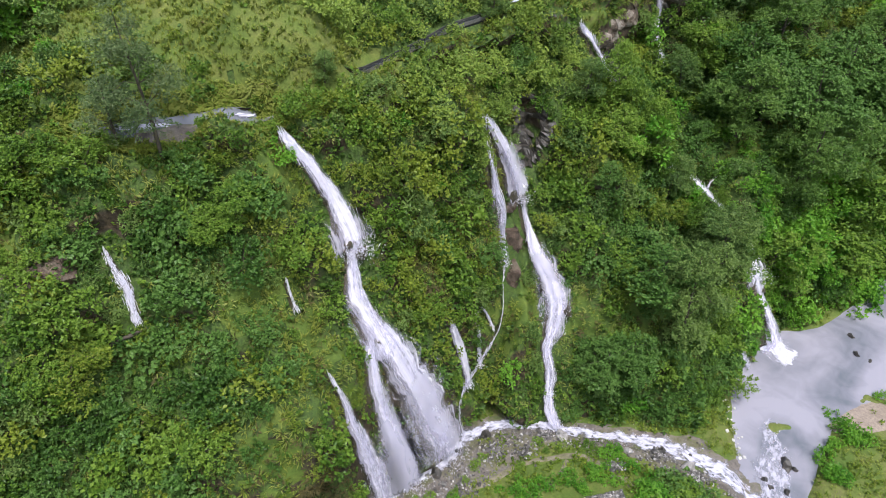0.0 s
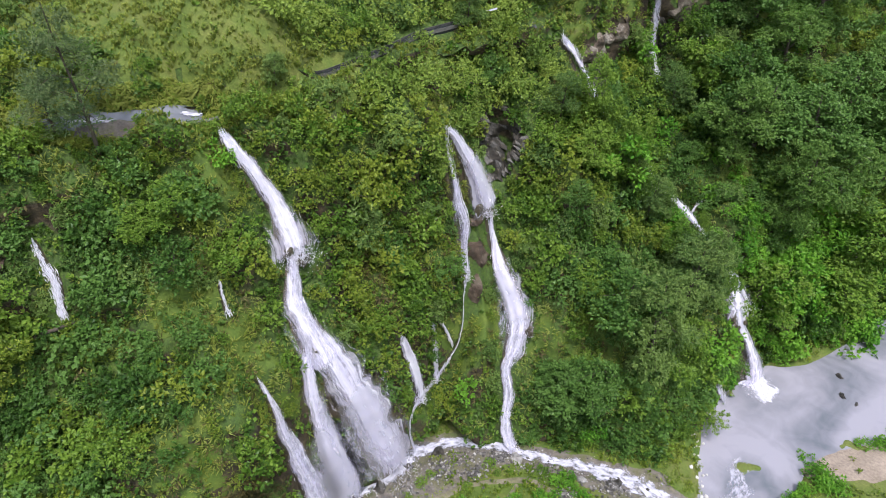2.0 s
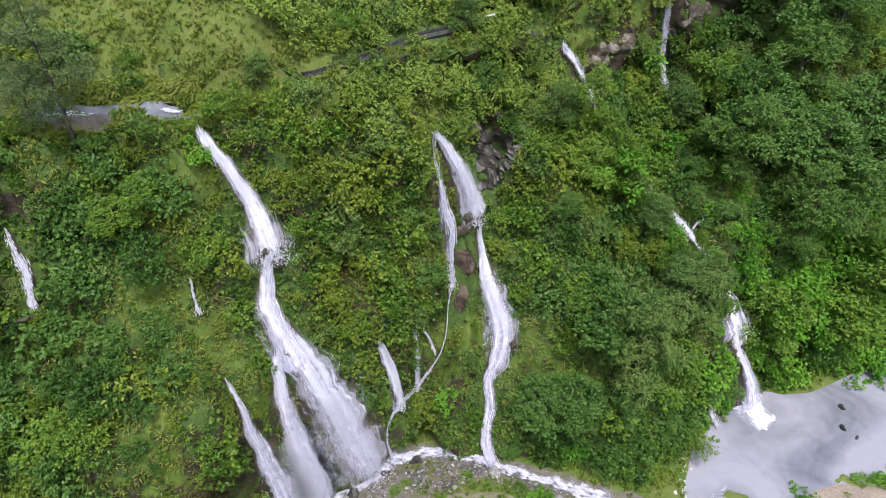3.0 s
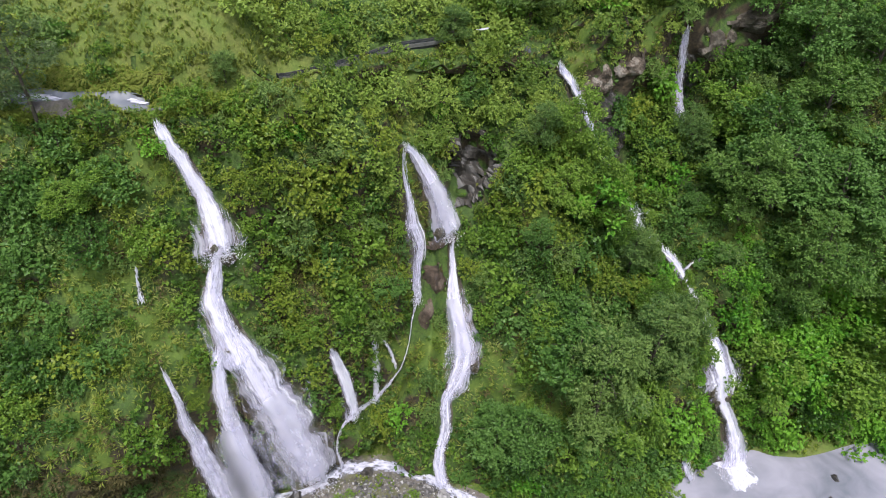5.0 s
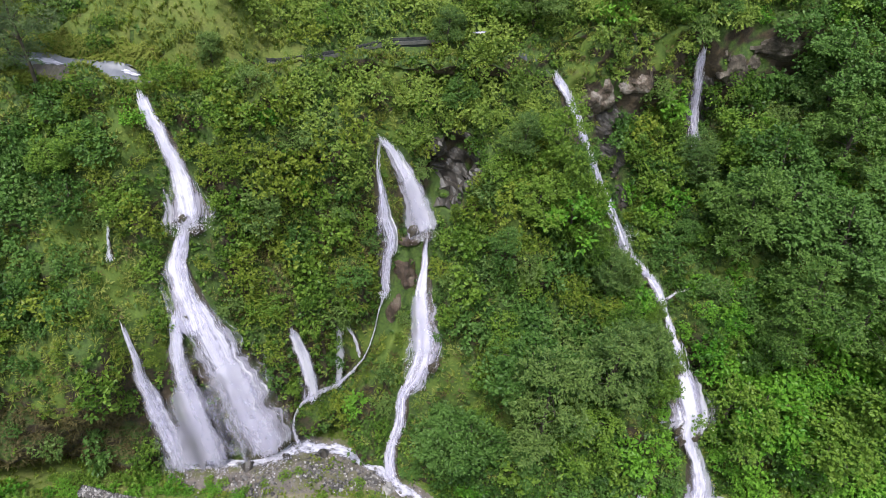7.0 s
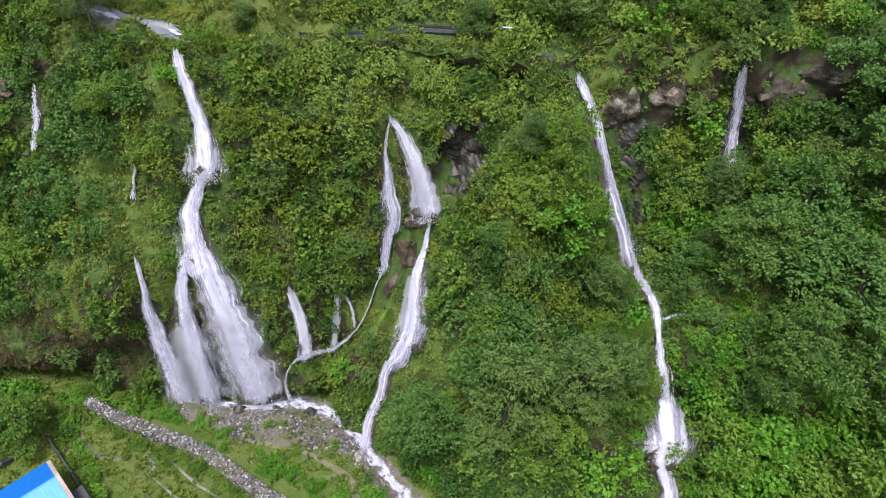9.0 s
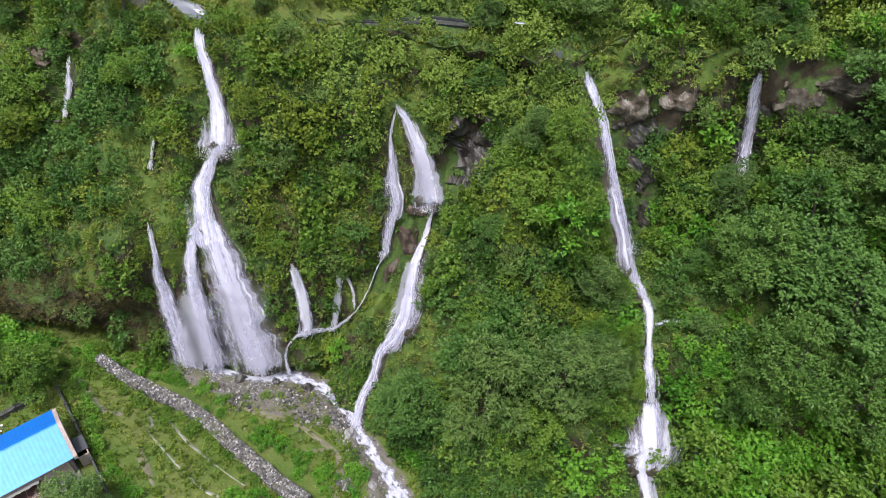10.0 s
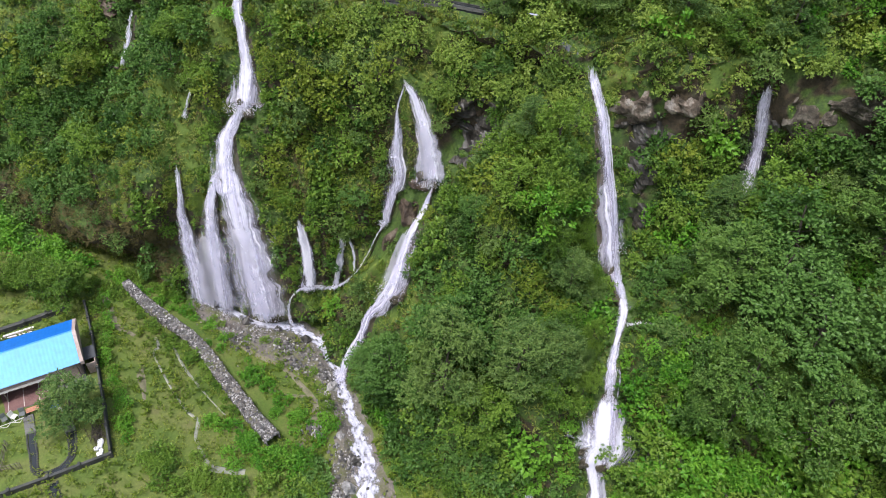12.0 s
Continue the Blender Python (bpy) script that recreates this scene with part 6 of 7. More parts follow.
def house():
    h = thing("house", "single-storey house with a sky-blue metal roof and pink plaster walls", "house", pose(-1.2, 16.6, 3.3, 0, 0, -3.5))
    long_ = 15.0
    solid("plinth", box(-2.3, 3.85, -long_ + 0.2, -0.1, -0.8, 0.35), CONCRETE, h)
    solid("wall", box(-2.2, -2.0, -long_ + 0.3, -0.25, 0.352, 2.35), PLASTER, h)
    solid("wall", box(1.2, 1.4, -long_ + 0.6, -2.6, 0.352, 2.75), PLASTER, h, "stained pale pink wall behind the porch")
    solid("wall", box(1.402, 2.6, -2.6, -2.4, 0.352, 2.2), PLASTER, h)
    solid("wall", box(2.45, 2.65, -2.398, -0.42, 0.352, 2.3), PLASTER, h)
    for y in (-0.4, -long_ + 0.3):
        bm = bmesh.new()
        ring = [(-1.98, 0.352), (2.44, 0.352), (2.44, 2.4), (0.0, 3.4), (-1.98, 2.6)]
        a = [bm.verts.new((x, y, z)) for x, z in ring]
        b = [bm.verts.new((x, y + 0.2, z)) for x, z in ring]
        bm.faces.new(a)
        bm.faces.new(b[::-1])
        for k in range(5):
            bm.faces.new((a[k], b[k], b[(k + 1) % 5], a[(k + 1) % 5]))
        bmesh.ops.recalc_face_normals(bm, faces=bm.faces[:])
        solid("gable_wall", bm, PLASTER, h, "stained pale pink gable wall")
    bm = bmesh.new()
    ring = [(-2.42, 2.3), (2.82, 2.1), (2.82, 2.46), (0.0, 3.64), (-2.42, 2.66)]
    a, b = ([bm.verts.new((x, y, z)) for x, z in ring] for y in (0.01, 0.3))
    bm.faces.new(a)
    bm.faces.new(b[::-1])
    for k in range(5):
        bm.faces.new((a[k], b[k], b[(k + 1) % 5], a[(k + 1) % 5]))
    bmesh.ops.recalc_face_normals(bm, faces=bm.faces[:])
    solid("gable_parapet", bm, PLASTER, h, "stained pale pink parapet at the roof's end")
    part("roof_slope", mesh_of("roof_slope", *corrugated(long_, [(0.0, 3.6), (1.45, 3.0), (2.85, 2.42)]), BLUE_ROOF, smooth=False), h, "sky-blue painted metal sheets")
    part("roof_slope", mesh_of("roof_slope", *corrugated(long_, [(-2.45, 2.62), (-1.2, 3.12), (-0.002, 3.6)]), DEEP_BLUE, smooth=False), h, "deeper blue metal sheets")
    part("ridge_cap", mesh_of("ridge_cap", *tube([(0, 0.02, 3.61), (0, -long_, 3.61)], (0.05, 0.05), 6), BLUE_ROOF), h)
    solid("fascia", box(2.62, 2.7, -long_ + 0.3, -2.4, 1.75, 2.38), PLASTER, h, "stained pale band under the eave")
    r_ = np.random.default_rng(3)
    n = 60
    edge = np.column_stack([np.full(n, 2.74), -np.linspace(2.7, long_ - 0.4, n), 1.78 + r_.uniform(-0.09, 0.05, n)])
    top_edge = edge * (1, 1, 0) + (0, 0, 1.92)
    out_edge = edge + (0.1, 0, -0.02)
    part("awning_edge", mesh_of("awning_edge", np.stack([top_edge, edge, out_edge, top_edge + (0.08, 0, 0)], 1).reshape(-1, 3), grid_faces(n, 4), WHITE_PAINT, smooth=False), h, "ragged whitish edge of a porch cover")
    solid("porch_floor", box(1.402, 3.8, -13.8, -2.62, 0.352, 0.42), RED_FLOOR, h, "dull red painted porch floor")
    for k in range(8):
        solid("floor_line", box(1.5, 3.76, -3.9 - 1.2 * k, -3.87 - 1.2 * k, 0.42, 0.426, 0), WHITE_PAINT, h, "thin white painted line")
    a = np.linspace(0, 6.28, 25)
    for rad in (0.16, 0.3):
        part("floor_ring", mesh_of("floor_ring", *tube(np.column_stack([2.9 + rad * np.cos(a), -3.35 + rad * np.sin(a), np.full(25, 0.424)]), [0.015] * 25, 4), WHITE_PAINT), h, "white ring drawn on the porch floor")
    for y in (-2.9, -6.2, -9.5):
        solid("porch_post", box(2.6, 2.7, y - 0.05, y + 0.05, 0.422, 1.748, 0.01), WOOD, h)
    for y in (-4.6, -8.6):
        door = solid("door", box(1.402, 1.44, y - 0.42, y + 0.42, 0.425, 2.3, 0.01), WOOD, h, "plain grey wooden door")
        solid("handle", box(1.442, 1.47, y + 0.28, y + 0.32, 1.3, 1.42, 0.005), DARK_SHEET, door)
    return h


house()


def outhouse():
    o = thing("outhouse", "tiny lean-to outhouse with a dark roof sheet", "outhouse", pose(0.2, 16.75, 3.3, 0, 0, -4))
    solid("wall", box(-0.85, -0.75, -0.02, 0.8, -0.3, 1.5), PLASTER, o)
    solid("wall", box(0.75, 0.85, -0.02, 0.8, -0.3, 1.35), PLASTER, o)
    solid("wall", box(-0.748, 0.748, 0.7, 0.8, -0.3, 1.4), PLASTER, o, "pale pinkish back wall")
    bm = box(-0.95, 0.45, -0.1, 0.9, 1.5, 1.56)
    bmesh.ops.rotate(bm, verts=bm.verts[:], cent=(0, 0, 1.5), matrix=Matrix.Rotation(radians(7), 3, "Y"))
    solid("roof", bm, DARK_SHEET, o, "dark grey sloping roof sheet")
    return o


outhouse()


def low_wall(label, points, height, thick, mat, post=2.4, name="boundary_wall"):
    """A low wall on uneven ground with a post at each stretch."""
    w = thing(name, label, "wall", group="low walls round the yard")
    pts = [Vector((*p, 0)) for p in points]
    for a, b in zip(pts, pts[1:]):
        n = max(1, round((b - a).length / post))
        for k in range(n):
            p, q = a.lerp(b, k / n), a.lerp(b, (k + 1) / n)
            z0, z1 = (float(ground_height(np.array([v.x]), np.array([v.y]))[0]) for v in (p, q))
            bm = box(0.06, (q - p).length - 0.06, -thick / 2, thick / 2, -0.5, height, 0.02)
            tilt = math.atan2(z1 - z0, (q - p).length)
            ob = solid("panel", bm, mat, w)
            ob.matrix_basis = Matrix.Translation((p.x, p.y, z0)) @ Matrix.Rotation(math.atan2((q - p).y, (q - p).x), 4, "Z") @ Matrix.Rotation(-tilt, 4, "Y")
            ob = solid("post", box(-0.1, 0.1, -thick / 2 - 0.05, thick / 2 + 0.05, -0.5, height + 0.12, 0.02), mat, w)
            ob.matrix_basis = Matrix.Translation((p.x, p.y, z0)) @ Matrix.Rotation(math.atan2((q - p).y, (q - p).x), 4, "Z")
    return w


low_wall("low dark concrete boundary wall beside the meadow", [(-7.3, 17.9), (-3.0, 17.7), (1.4, 17.4), (5.3, 17.1), (10.4, 16.6)], 0.8, 0.16, DARK_CONCRETE)
low_wall("low mossy dark wall along the bottom of the yard", [(10.4, 16.6), (10.3, 12.0), (9.8, 4.0)], 0.5, 0.25, DARK_CONCRETE)
low_wall("low dark stone wall behind the house", [(-7.4, 6.0), (-7.6, 12.6), (-7.9, 16.4)], 0.55, 0.4, DARK_CONCRETE)
low_wall("short dark stone wall under the cliff", [(-13.2, 13.2), (-11.4, 14.2), (-9.8, 15.1)], 0.5, 0.35, DARK_CONCRETE)


def garden_chair(x, y, mat, turn, label):
    c = thing("chair", label, "chair", group="chairs along the porch")
    c.matrix_basis = Matrix.Translation((x, y, float(ground_height(np.array([x]), np.array([y]))[0]) + 0.02)) @ Matrix.Rotation(radians(turn), 4, "Z")
    solid("seat", box(-0.23, 0.23, -0.22, 0.22, 0.40, 0.44), mat, c)
    bm = box(-0.23, 0.23, 0.2, 0.24, 0.44, 0.88)
    bmesh.ops.rotate(bm, verts=bm.verts[:], cent=(0, 0.2, 0.44), matrix=Matrix.Rotation(radians(-12), 3, "X"))
    solid("backrest", bm, mat, c)
    for sx in (-0.2, 0.2):
        for sy in (-0.19, 0.19):
            solid("leg", box(sx - 0.02, sx + 0.02, sy - 0.02, sy + 0.02, -0.05, 0.4, 0.005), mat, c)
    return c


for k, (y, mat, label) in enumerate(((9.3, GREY_PLASTIC, "dark grey plastic garden chair"), (10.0, GREY_PLASTIC, "dark grey plastic garden chair"), (10.7, WHITE_PAINT, "white plastic garden chair"), (11.3, GREY_PLASTIC, "dark grey plastic garden chair"))):
    garden_chair(3.1 + 0.05 * k, y - 0.2, mat, 80 + 25 * (k % 3), label)


def bench(x, y, turn):
    b = thing("bench", "faded orange slatted bench by the porch", "bench")
    b.matrix_basis = Matrix.Translation((x, y, float(ground_height(np.array([x]), np.array([y]))[0]) + 0.02)) @ Matrix.Rotation(radians(turn), 4, "Z")
    for k in range(4):
        solid("slat", box(-0.7, 0.7, -0.24 + 0.13 * k, -0.14 + 0.13 * k, 0.42, 0.46, 0.01), ORANGE, b)
    for sx in (-0.6, 0.6):
        solid("leg", box(sx - 0.04, sx + 0.04, -0.22, 0.24, -0.05, 0.42, 0.01), DARK_SHEET, b)
    return b


bench(3.15, 12.1, 88)


def tub(x, y):
    t = thing("wash_tub", "round blue plastic wash tub on the grass", "tub")
    t.matrix_basis = Matrix.Translation((x, y, float(ground_height(np.array([x]), np.array([y]))[0])))
    a = np.linspace(0, 2 * np.pi, 17)[:-1]
    rings = [(0.25, 0.0), (0.36, 0.3), (0.39, 0.31), (0.34, 0.28), (0.23, 0.05), (0.01, 0.05)]
    verts = np.array([(rad * np.cos(t_), rad * np.sin(t_), z) for rad, z in rings for t_ in a])
    i = np.arange(len(verts)).reshape(len(rings), 16)
    j = np.roll(i, -1, 1)
    part("bowl", mesh_of("bowl", verts, np.stack([i[:-1], j[:-1], j[1:], i[1:]], -1).reshape(-1, 4), BLUE_PLASTIC), t)
    part("stand", mesh_of("stand", *tube([(-0.3, -0.1, 0.01), (0.9, 0.5, 0.02)], (0.12, 0.12), 6), WHITE_PAINT), t, "pale rolled mat beside it")
    return t


tub(3.3, 13.5)


def lean_rack(x, y):
    k = thing("drying_rack", "bent pale metal drying rack by the porch", "rack")
    k.matrix_basis = Matrix.Translation((x, y, float(ground_height(np.array([x]), np.array([y]))[0])))
    zig = [(0, -1.4, 0.1), (0.2, -0.9, 0.7), (0.0, -0.4, 0.1), (0.2, 0.1, 0.7), (0.0, 0.6, 0.1), (0.2, 1.0, 0.7)]
    part("bar", mesh_of("bar", *tube(zig, [0.03] * 6, 5), WHITE_PAINT), k)
    part("rail", mesh_of("rail", *tube([(0.2, -1.5, 0.72), (0.2, 1.1, 0.72)], (0.025, 0.025), 5), WHITE_PAINT), k)
    return k


lean_rack(3.8, 10.2)

for x, y, a in ((4.3, 11.4, -2), (5.6, 14.1, 4)):
    slab = thing("doorstep_slab", "plain grey concrete slab laid in the grass", "slab", group="concrete slabs in the yard")
    slab.matrix_basis = Matrix.Translation((x, y, float(ground_height(np.array([x]), np.array([y]))[0]))) @ Matrix.Rotation(radians(a), 4, "Z") @ Matrix.Rotation(radians(3), 4, "Y")
    solid("slab", box(-0.95, 0.95, -0.4, 0.4, -0.2, 0.09), CONCRETE, slab)

# dark garden drains edged with small stones
for n, course in enumerate(([(5.3, 11.4, 0.4), (6.3, 11.3, 0.4), (7.5, 11.3, 0.36), (8.8, 11.2, 0.3), (9.6, 11.6, 0.3)], [(6.6, 14.2, 0.42), (7.9, 14.1, 0.38), (9.0, 13.8, 0.3), (9.7, 13.0, 0.3), (9.8, 12.0, 0.3)], [(10.9, 12.2, 0.45), (12.4, 12.3, 0.4), (13.6, 12.2, 0.4)])):
    drain = thing("garden_drain", "narrow dark garden drain edged with stones", "drain", group="garden drains")
    part("channel", ground_ribbon("channel", course, DRAIN_WATER, 0.05, 5, 8), drain)
    line = catmull(course, 6)
    side = unit(np.gradient(line[:, :2], axis=0))[:, ::-1] * (-1, 1)
    at = np.concatenate([line[:, :2] + side * line[:, 2:3] * 0.75, line[:, :2] - side * line[:, 2:3] * 0.75])
    rr = np.random.default_rng(n)
    for p in on_ground(at, 0.06):
        ob = part("edge_stone", bpy.data.meshes.get("edge_stone") or mesh_of("edge_stone", STONES[0][0] * 0.11, STONES[0][1], DARK_CONCRETE, smooth=False), drain)
        ob.matrix_basis = Matrix.Translation(Vector(p)) @ Matrix.Rotation(rr.uniform(0, 6), 4, "Z")


def stick_fence(x0, y0, x1, y1):
    """A short run of uneven stakes with two cross sticks."""
    k = thing("stick_fence", "short fence of thin grey sticks round a garden bed", "fence")
    z = float(ground_height(np.array([x0]), np.array([y0]))[0])
    k.matrix_basis = Matrix.Translation((x0, y0, z))
    rr = np.random.default_rng(17)
    for t in np.linspace(0, 1, 13):
        a = np.array(((x1 - x0) * t, (y1 - y0) * t, -0.1)) + 0.04 * rr.normal(size=3) * (1, 1, 0)
        part("stake", mesh_of("stake", *tube([a, a + (0.05 * rr.normal(), 0.05 * rr.normal(), rr.uniform(0.7, 1.1))], (0.03, 0.02), 5), WOOD), k)
    for h in (0.3, 0.65):
        part("cross_stick", mesh_of("cross_stick", *tube([(0, 0, h), (x1 - x0, y1 - y0, h + 0.05)], (0.025, 0.02), 5), WOOD), k)
    return k


stick_fence(5.5, 9.7, 7.7, 9.0)
stick_fence(7.7, 8.2, 8.3, 10.4)


def rubbish(x, y):
    k = thing("rubbish_heap", "small heap of white bags and dead branches in the corner", "rubbish")
    k.matrix_basis = Matrix.Translation((x, y, float(ground_height(np.array([x]), np.array([y]))[0])))
    rr = np.random.default_rng(9)
    for n in range(5):
        v, f = stone_shape(40 + n, 0.4, 2)
        part("bag", mesh_of("bag", v * (0.28, 0.22, 0.14) + (0.4 * rr.normal(), 0.3 * rr.normal(), 0.12), f, WHITE_BAG, smooth=False), k, "crumpled white plastic bag")
    twigs = [tube([(-1.5 + 0.5 * rr.normal(), 0.1 + 0.3 * rr.normal(), 0.05), (-1.5 + 0.7 * rr.normal(), 0.1 + 0.4 * rr.normal(), rr.uniform(0.2, 0.7))], (0.025, 0.01), 4) for _ in range(90)]
    part("branches", mesh_of("branches", *joined(twigs), BARK), k, "brown dead branches")
    return k


rubbish(9.4, 15.9)


def plank_pile(x, y, turn):
    k = thing("plank_pile", "few pale old planks lying in the grass", "planks")
    k.matrix_basis = Matrix.Translation((x, y, float(ground_height(np.array([x]), np.array([y]))[0]))) @ Matrix.Rotation(radians(turn), 4, "Z")
    for n in range(4):
        ob = solid("plank", box(-1.3, 1.3, -0.1, 0.1, 0.02 + 0.05 * n, 0.06 + 0.05 * n, 0.005), WHITE_PAINT if n % 2 else WOOD, k)
        ob.matrix_basis = pose(0.1 * n, 0.16 * n - 0.2, 0, 0, 0, 4 * n - 5)
    return k


plank_pile(-6.6, 11.6, 80)
plank_pile(-5.8, 9.6, 74)

# ---- water channel along the hilltop ----
channel = thing("water_channel", "narrow concrete water channel with dark water along the hilltop", "channel")
line = np.array([on_hill(p[:3])[0] for p in catmull(channel_course, 6)]) + (0, 0, 0.02)
side = unit(np.cross(unit(np.gradient(line, axis=0)), (0, 0, 1.0)))
for name, inner, outer, low, high, mat in (("bed", -0.17, 0.17, -0.5, -0.02, DRAIN_WATER), ("side_wall", -0.24, -0.172, -0.5, 0.12, DARK_CONCRETE), ("side_wall", 0.172, 0.20, -0.3, 0.0, CONCRETE)):
    ring = [(inner, low), (inner, high), (outer, high), (outer, low)]
    v = np.stack([line + side * s + np.array((0, 0, z)) for s, z in ring + ring[:1]], 1).reshape(-1, 3)
    part(name, mesh_of(name, v, grid_faces(len(line), 5), mat, smooth=False), channel)


# ---- bare rock faces ----
def rock_patch(x, y, z, half, tall, seed, label, mat=None, proud=0.18):
    """A jagged bare face that stands a little proud of the hillside."""
    gap = np.hypot(np.hypot(base[:, 0] - x, base[:, 1] - y) / half, (base[:, 2] - z) / tall) + 1.3 * (value_noise(base, 0.9, seed) - 0.5)
    ridge = np.abs(value_noise(base * (1, 1, 0.5), 0.7, seed + 1) - 0.5) * 1.1 + 0.35 * value_noise(base * (1, 1, 0.6), 0.3, seed + 2)
    out = hill + hill_normal * (proud + ridge * smoothstep(1.0, 0.5, gap) - 0.5 * smoothstep(0.8, 1.05, gap))[:, None]
    use = (gap[hill_faces] < 1.05).all(1)
    kept, f = np.unique(hill_faces[use], return_inverse=True)
    return tagged(new("rock_face", mesh_of("rock_face", out[kept], f.reshape(-1, 4), mat or PALE_ROCK, smooth=False)), label, "rock", "bare rocks in the gully")


rock_patch(14.4, 62.9, 23.6, 2.0, 1.5, 3, "pale tan bare rock face among bushes")
rock_patch(17.2, 66.3, 23.9, 2.0, 1.3, 5, "pale tan bare rock face among bushes")
# the shadow under the pale overhang is painted as this dark patch
rock_patch(15.4, 64.2, 20.8, 2.6, 1.9, 8, "wet rock wall under the pale face, overhang shadow put into its dark colour", DARK_ROCK, 0.1)
rock_patch(23.6, 72.2, 24.9, 1.9, 1.6, 7, "brown and grey bare rock face beside the waterfall", TAN_ROCK)
rock_patch(26.4, 74.0, 26.6, 2.2, 1.3, 9, "brown and grey bare rock face beside the waterfall", TAN_ROCK)
rock_patch(16.6, 63.3, 18.4, 1.7, 2.6, 10, "dark wet rock wall of the gully", DARK_ROCK, 0.05)
rock_patch(18.3, 62.2, 15.2, 1.5, 1.5, 12, "dark wet rock wall of the gully", DARK_ROCK, 0.05)
rock_patch(18.9, 61.3, 15.2, 0.9, 0.8, 11, "wet grey rock beside the stepped waterfall", TAN_ROCK)
rock_patch(-24.0, 29.0, 24.3, 1.9, 1.2, 41, "brown earthy bare patch under dry grass", BROWN_ROCK, 0.1)
rock_patch(4.9, 48.0, 15.2, 0.8, 0.9, 13, "brown rock standing between two water strands", BROWN_ROCK)
rock_patch(5.4, 46.5, 12.7, 1.25, 1.9, 15, "wet reddish-brown rock streak beside the fall", BROWN_ROCK, 0.05)
rock_patch(5.2, 44.4, 10.0, 1.0, 1.6, 16, "wet reddish-brown rock streak beside the fall", BROWN_ROCK, 0.05)
rock_patch(21.4, 71.6, 21.4, 1.5, 3.2, 19, "dark wet rock behind the slender fall", DARK_ROCK, 0.02)
# wet rock whose dark colour also stands in for shadow inside the hollow
rock_patch(6.3, 52.4, 19.8, 2.3, 3.5, 17, "wet rock hollow beside the double fall, its shadow put into the dark colour", DARK_ROCK, 0.05)


def fallen_log(foot, head, thick, seed):
    """A rotten trunk lying along the slope, knotty and thinner towards its head, with stubs of two branches."""
    line = np.linspace(foot, head, 22)
    run = unit(np.array(head) - foot)
    across = unit(np.cross(run, (0, 0, 1.0)))
    up = np.cross(across, run)
    rest = np.array([on_hill(p)[0] + on_hill(p)[1] * thick * 0.75 for p in line])
    turn = np.linspace(0, 2 * np.pi, 10, endpoint=False)
    ring = across * np.cos(turn)[:, None] + up * np.sin(turn)[:, None]
    wide = thick * np.linspace(1.0, 0.6, 22)[:, None, None]
    verts = (rest[:, None, :] + ring[None] * wide).reshape(-1, 3)
    verts += ring[np.arange(len(verts)) % 10] * thick * 0.7 * (value_noise(verts, 0.35, seed)[:, None] - 0.5)
    k = np.arange(21)[:, None] * 10
    j = np.arange(10)[None]
    side = np.stack([k + j, k + (j + 1) % 10, k + 10 + (j + 1) % 10, k + 10 + j], -1).reshape(-1, 4)
    caps = np.array([[0, 3, 2, 1], [0, 5, 4, 3], [0, 7, 6, 5], [0, 9, 8, 7]])
    caps = np.concatenate([caps, 210 + caps[:, ::-1]])
    top = thing("fallen_log", "dark wet fallen log lying across the slope", "log")
    part("trunk", mesh_of("trunk", verts, np.concatenate([side, caps]), BARK), top)
    for at, lean in ((7, 0.5), (15, -0.6)):
        base_, tip = rest[at], rest[at] + up * thick * 2.2 + across * thick * lean * 3
        stub = np.concatenate([base_ + ring * thick * 0.4, tip + ring * thick * 0.2])
        part("branch_stub", mesh_of("branch_stub", stub, np.concatenate([side[:10], caps[:4] + 10]), BARK), top)


fallen_log((-21.9, 27.6, 19.6), (-19.0, 29.1, 20.2), 0.16, 5)

# ---- meadow plants ----
r = np.random.default_rng(91)
n = 20000
xy = np.column_stack([r.uniform(-22, 48, n), r.uniform(5, 56, n)])
gap = nearest(xy, np.column_stack([brook[:, :2], brook[:, 2], brook[:, 3]]))
fan_gap = nearest(xy, fan)
inside = river_inside(xy[:, 0], xy[:, 1])
yard_house = (xy[:, 0] > -4.2) & (xy[:, 0] < 3.9) & (xy[:, 1] < 16.9)
z = ground_height(xy[:, 0], xy[:, 1])
patchy = value_noise(np.column_stack([xy, 0 * z]), 3.0, 41) + 0.5 * value_noise(np.column_stack([xy, 0 * z]), 1.0, 42)
wall_gap = np.abs(xy[:, 1] - (25.6 + 0.28 * (xy[:, 0] + 1.5)))
on_wall = (wall_gap < 1.1) & (xy[:, 0] > -10) & (xy[:, 0] < 13.5)
sandy = (xy[:, 0] > 34.5) & (xy[:, 1] < 44) & (xy[:, 1] > 36.5)
free = (gap > 0.3) & (inside < -0.4) & ~yard_house & ~on_wall & (z > RIVER_LEVEL - 0.1) & ~(sandy & (r.random(n) < 0.9)) & ((fan_gap > 0.2) | (patchy > 0.95))
grass_at = free & (r.random(n) < np.clip(1.3 - patchy, 0.15, 1))
pts = np.column_stack([xy, z])
SHORT = [tuft(s, 7, 0.3, 0.8) for s in (5, 6, 7)]
v, f, tones = scattered(r, SHORT, pts[grass_at], np.tile((0, 0, 1.0), (grass_at.sum(), 1)), r.uniform(0.6, 1.5, grass_at.sum()), 0)
tagged(new("meadow_grass", mesh_of("meadow_grass", v, f, GRASS, smooth=False)), "short green meadow grass", "grass", kind="stuff")
yard = (xy[:, 0] > 3.5) & (xy[:, 0] < 10.2) & (xy[:, 1] < 16.8)
herb = free & ~yard & (patchy > 0.66) & (r.random(n) < 0.55)
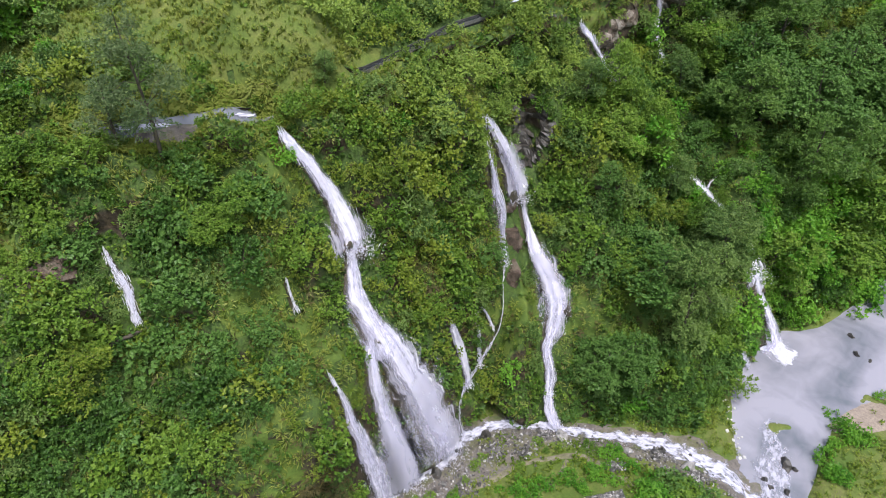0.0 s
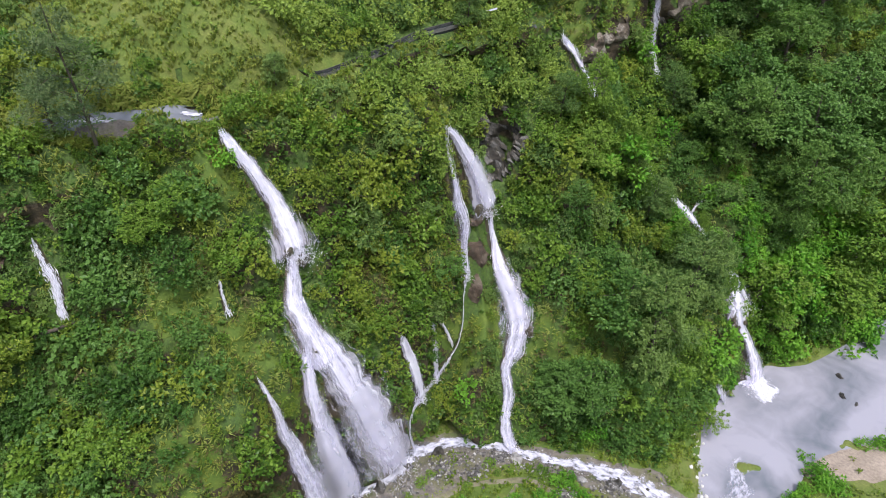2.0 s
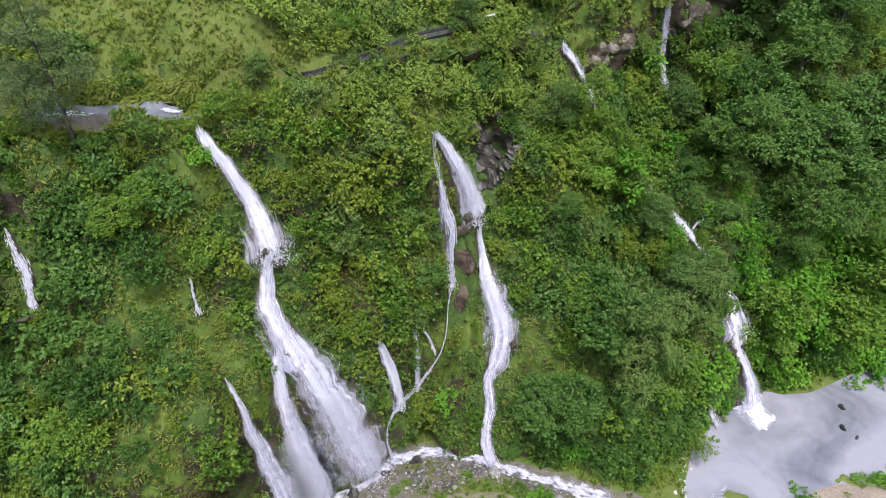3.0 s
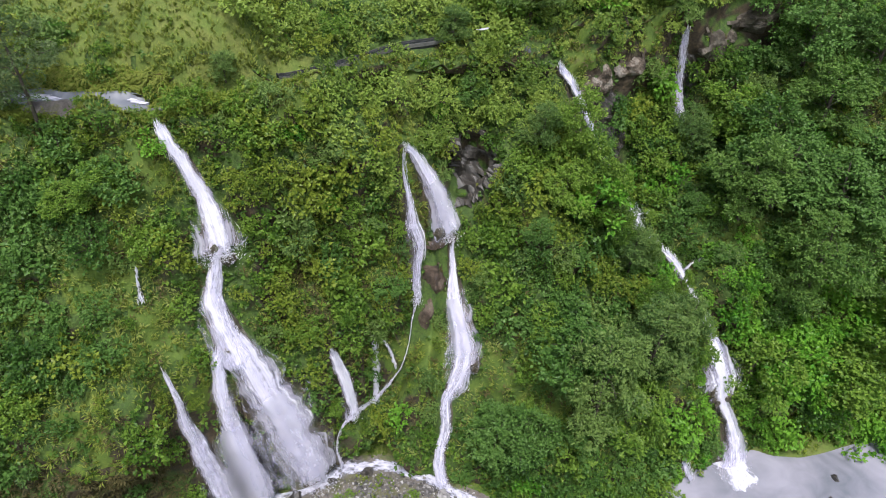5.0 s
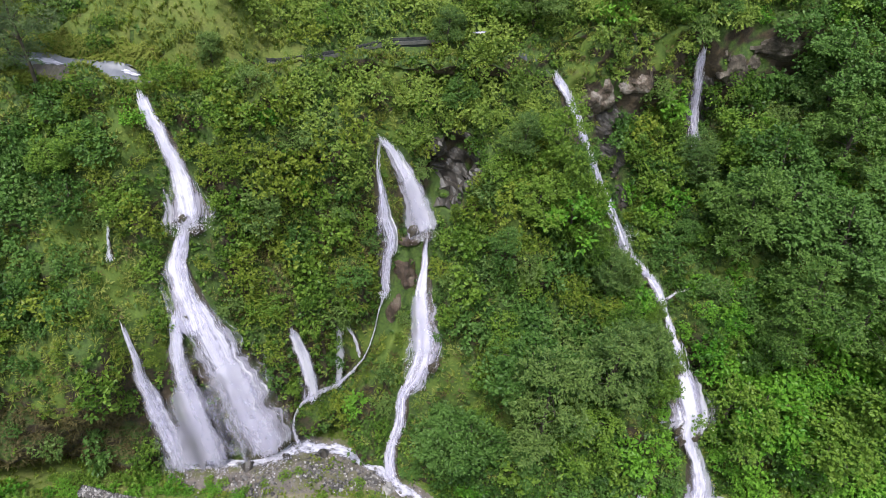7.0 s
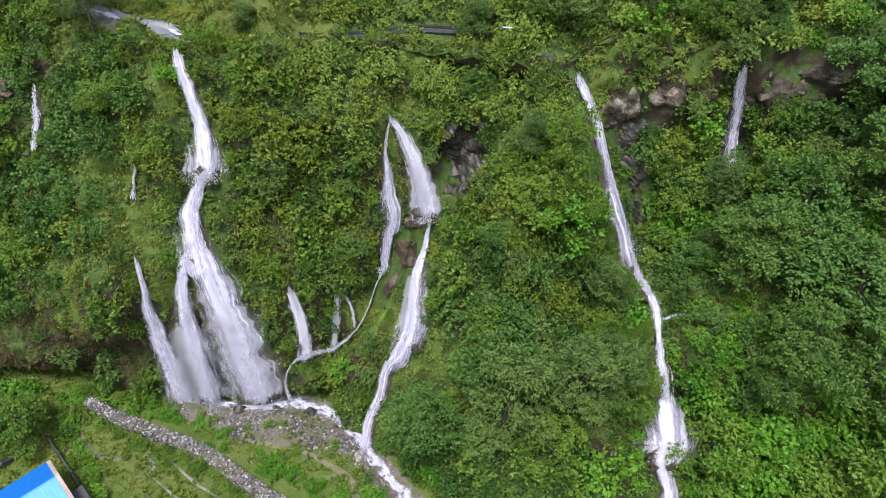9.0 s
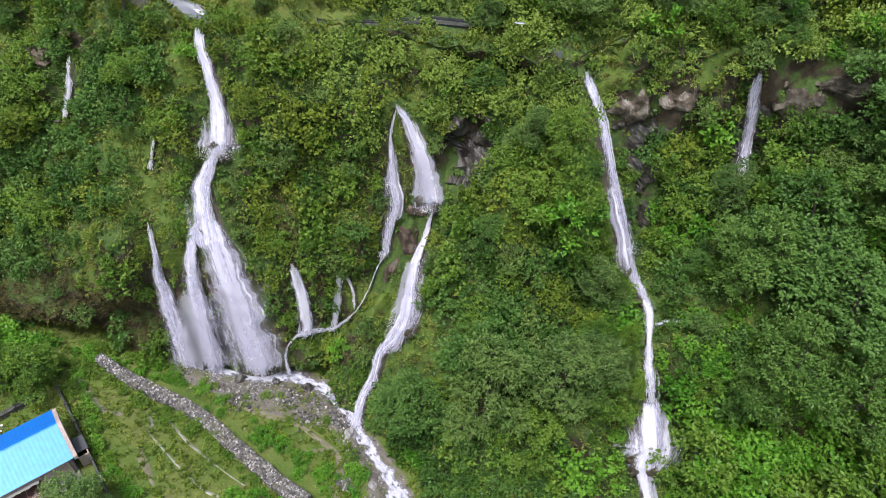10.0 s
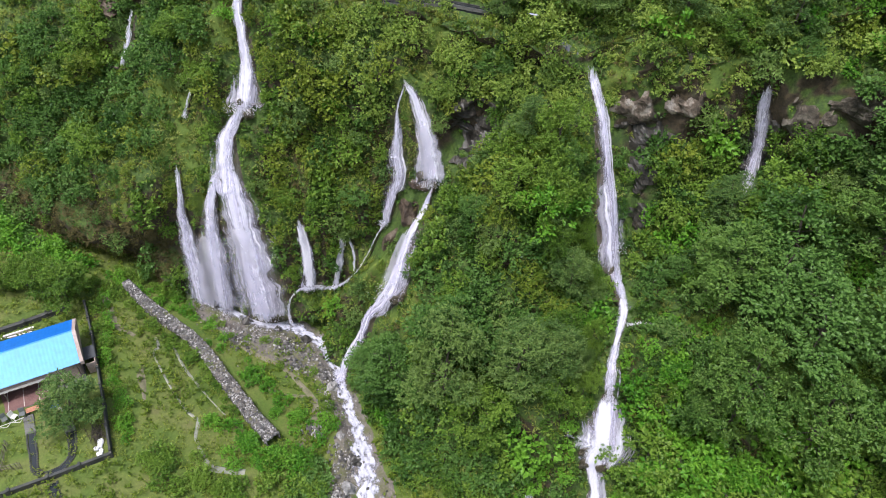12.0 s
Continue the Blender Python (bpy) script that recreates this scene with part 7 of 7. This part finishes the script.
v, f = sprigs(r, pts[herb] + (0, 0, 0.15), np.tile((0, 0, 1.0), (herb.sum(), 1)), 7, 0.3, 0.16, 1.1)
tagged(new("meadow_herbs", mesh_of("meadow_herbs", v, f, LEAF_YELLOW, smooth=False)), "bright green leafy herbs in the meadow", "herbs", kind="stuff")


def meadow_bush(kind, x, y, size, label, flat=0.9):
    mat, shapes, _ = SHRUB_KINDS[kind]
    s = shapes[r.integers(len(shapes))]
    b = thing("bush", label, "bush", place_matrix((x, y, float(ground_height(np.array([x]), np.array([y]))[0])), size, r, (0, 0, 1), flat), "bushes on the valley floor")
    part("foliage", mesh_of("foliage", *s[0], mat, smooth=False), b)
    part("stem", mesh_of("stem", *s[1], BARK), b)
    return b


def bush_row(kind, label, course, count, size, jitter):
    line = catmull(course, 10)
    for k in range(count):
        p = line[int((k + 0.5) / count * len(line))]
        meadow_bush(kind, p[0] + jitter * r.normal(), p[1] + jitter * r.normal(), size * r.uniform(0.6, 1.25), label)


bush_row("lime", "bright green bush along the boundary wall", [(-8, 19.2), (-3, 18.8), (2, 18.5), (6, 18.3), (9.6, 18.0)], 22, 0.62, 0.35)
bush_row("green", "green bush above the stone wall", [(-9, 20.9), (-5, 22.2), (-1.5, 23.6), (2, 24.9), (6, 25.7), (9.5, 26.4)], 20, 0.7, 0.45)
bush_row("lime", "bright green bush below the stone wall", [(-7.5, 24.8), (-3, 27.2), (1.5, 28.4), (6, 29.2), (10, 30.2), (14, 30.8)], 20, 0.62, 0.6)
bush_row("lime", "bright green bush in the lower meadow", [(12.6, 24.6), (14.6, 26.6), (16.4, 28.6), (17.4, 30.6)], 14, 0.9, 0.8)
bush_row("green", "green bush in the lower meadow", [(11.0, 19.4), (12.6, 20.6), (14.0, 21.4), (16.4, 22.6)], 12, 0.9, 0.7)
bush_row("dark", "dark bluish-green bush beside the stream", [(16.0, 30.6), (17.8, 29.6), (19.4, 30.2), (21.0, 30.0)], 7, 1.1, 0.6)
bush_row("green", "green bush under the cliff", [(-18, 13.4), (-14.5, 15.6), (-11.5, 17.6), (-9.2, 19.4)], 12, 0.8, 0.6)
bush_row("lime", "bright green bush on the low ground under the cliff", [(-25, 11.4), (-22, 12.8), (-19, 13.4), (-16, 15.6), (-13, 18.2)], 22, 1.25, 0.9)
bush_row("lime", "bright green bush between the cliff and the stone wall", [(-10.8, 20.4), (-8.2, 22.8), (-5.8, 25.0), (-3.6, 26.6)], 16, 0.6, 0.4)
bush_row("green", "green bush along the foot of the cliff", [(-12.0, 21.6), (-9.6, 23.4), (-7.4, 25.8)], 10, 0.7, 0.4)
bush_row("dark", "dark green bush on the low ground under the cliff", [(-24, 13.2), (-20.5, 14.2), (-17.5, 15.6)], 10, 1.2, 0.7)
bush_row("lime", "bright green bush on the river bank", [(32.6, 31.0), (34.4, 34.6), (36.0, 37.0), (37.4, 36.4)], 16, 0.9, 0.8)
bush_row("lime", "bright green bush on the river bank", [(41.2, 40.9), (43.5, 41.6), (46, 42.2)], 6, 0.7, 0.4)
bush_row("yellow", "yellowish-green low bush on the grassy spit", [(20.6, 37.2), (23.4, 37.6), (25.2, 36.2), (25.6, 33.6)], 9, 0.5, 0.7)
bush_row("lime", "bright green bush beside the lower end of the stone wall", [(8.6, 25.4), (12.0, 26.2), (15.3, 27.8), (15.6, 29.6)], 14, 0.85, 0.5)
bush_row("green", "green bush in the lower meadow", [(11.6, 18.6), (14.6, 20.8), (16.5, 23.5), (18.0, 26.5), (19.0, 29.6)], 16, 1.0, 0.8)
bush_row("lime", "bright green bush on the lower bank", [(5.0, 29.6), (9.5, 30.8), (12.5, 32.2), (14.5, 33.4)], 14, 0.65, 0.6)
bush_row("green", "green bush along the boundary wall", [(-7.0, 18.6), (-2.0, 18.5), (4.0, 18.1), (8.0, 18.3)], 12, 0.75, 0.3)
bush_row("green", "small green bush on the gravel", [(-2.5, 27.6), (0.8, 30.2), (3.6, 31.8), (7.6, 34.0), (12, 33.6)], 12, 0.5, 0.6)
for kind, x, y, h, s in (("feathery", 5.6, 14.9, 5.0, 1.6), ("green", -8.8, 16.6, 4.6, 1.3), ("green", -10.6, 15.0, 4.2, 1.2), ("green", -12.6, 12.2, 4.0, 1.2)):
    tree(kind, x, y, float(ground_height(np.array([x]), np.array([y]))[0]) - 0.1, h, s, 3, " beside the house", "trees beside the house")
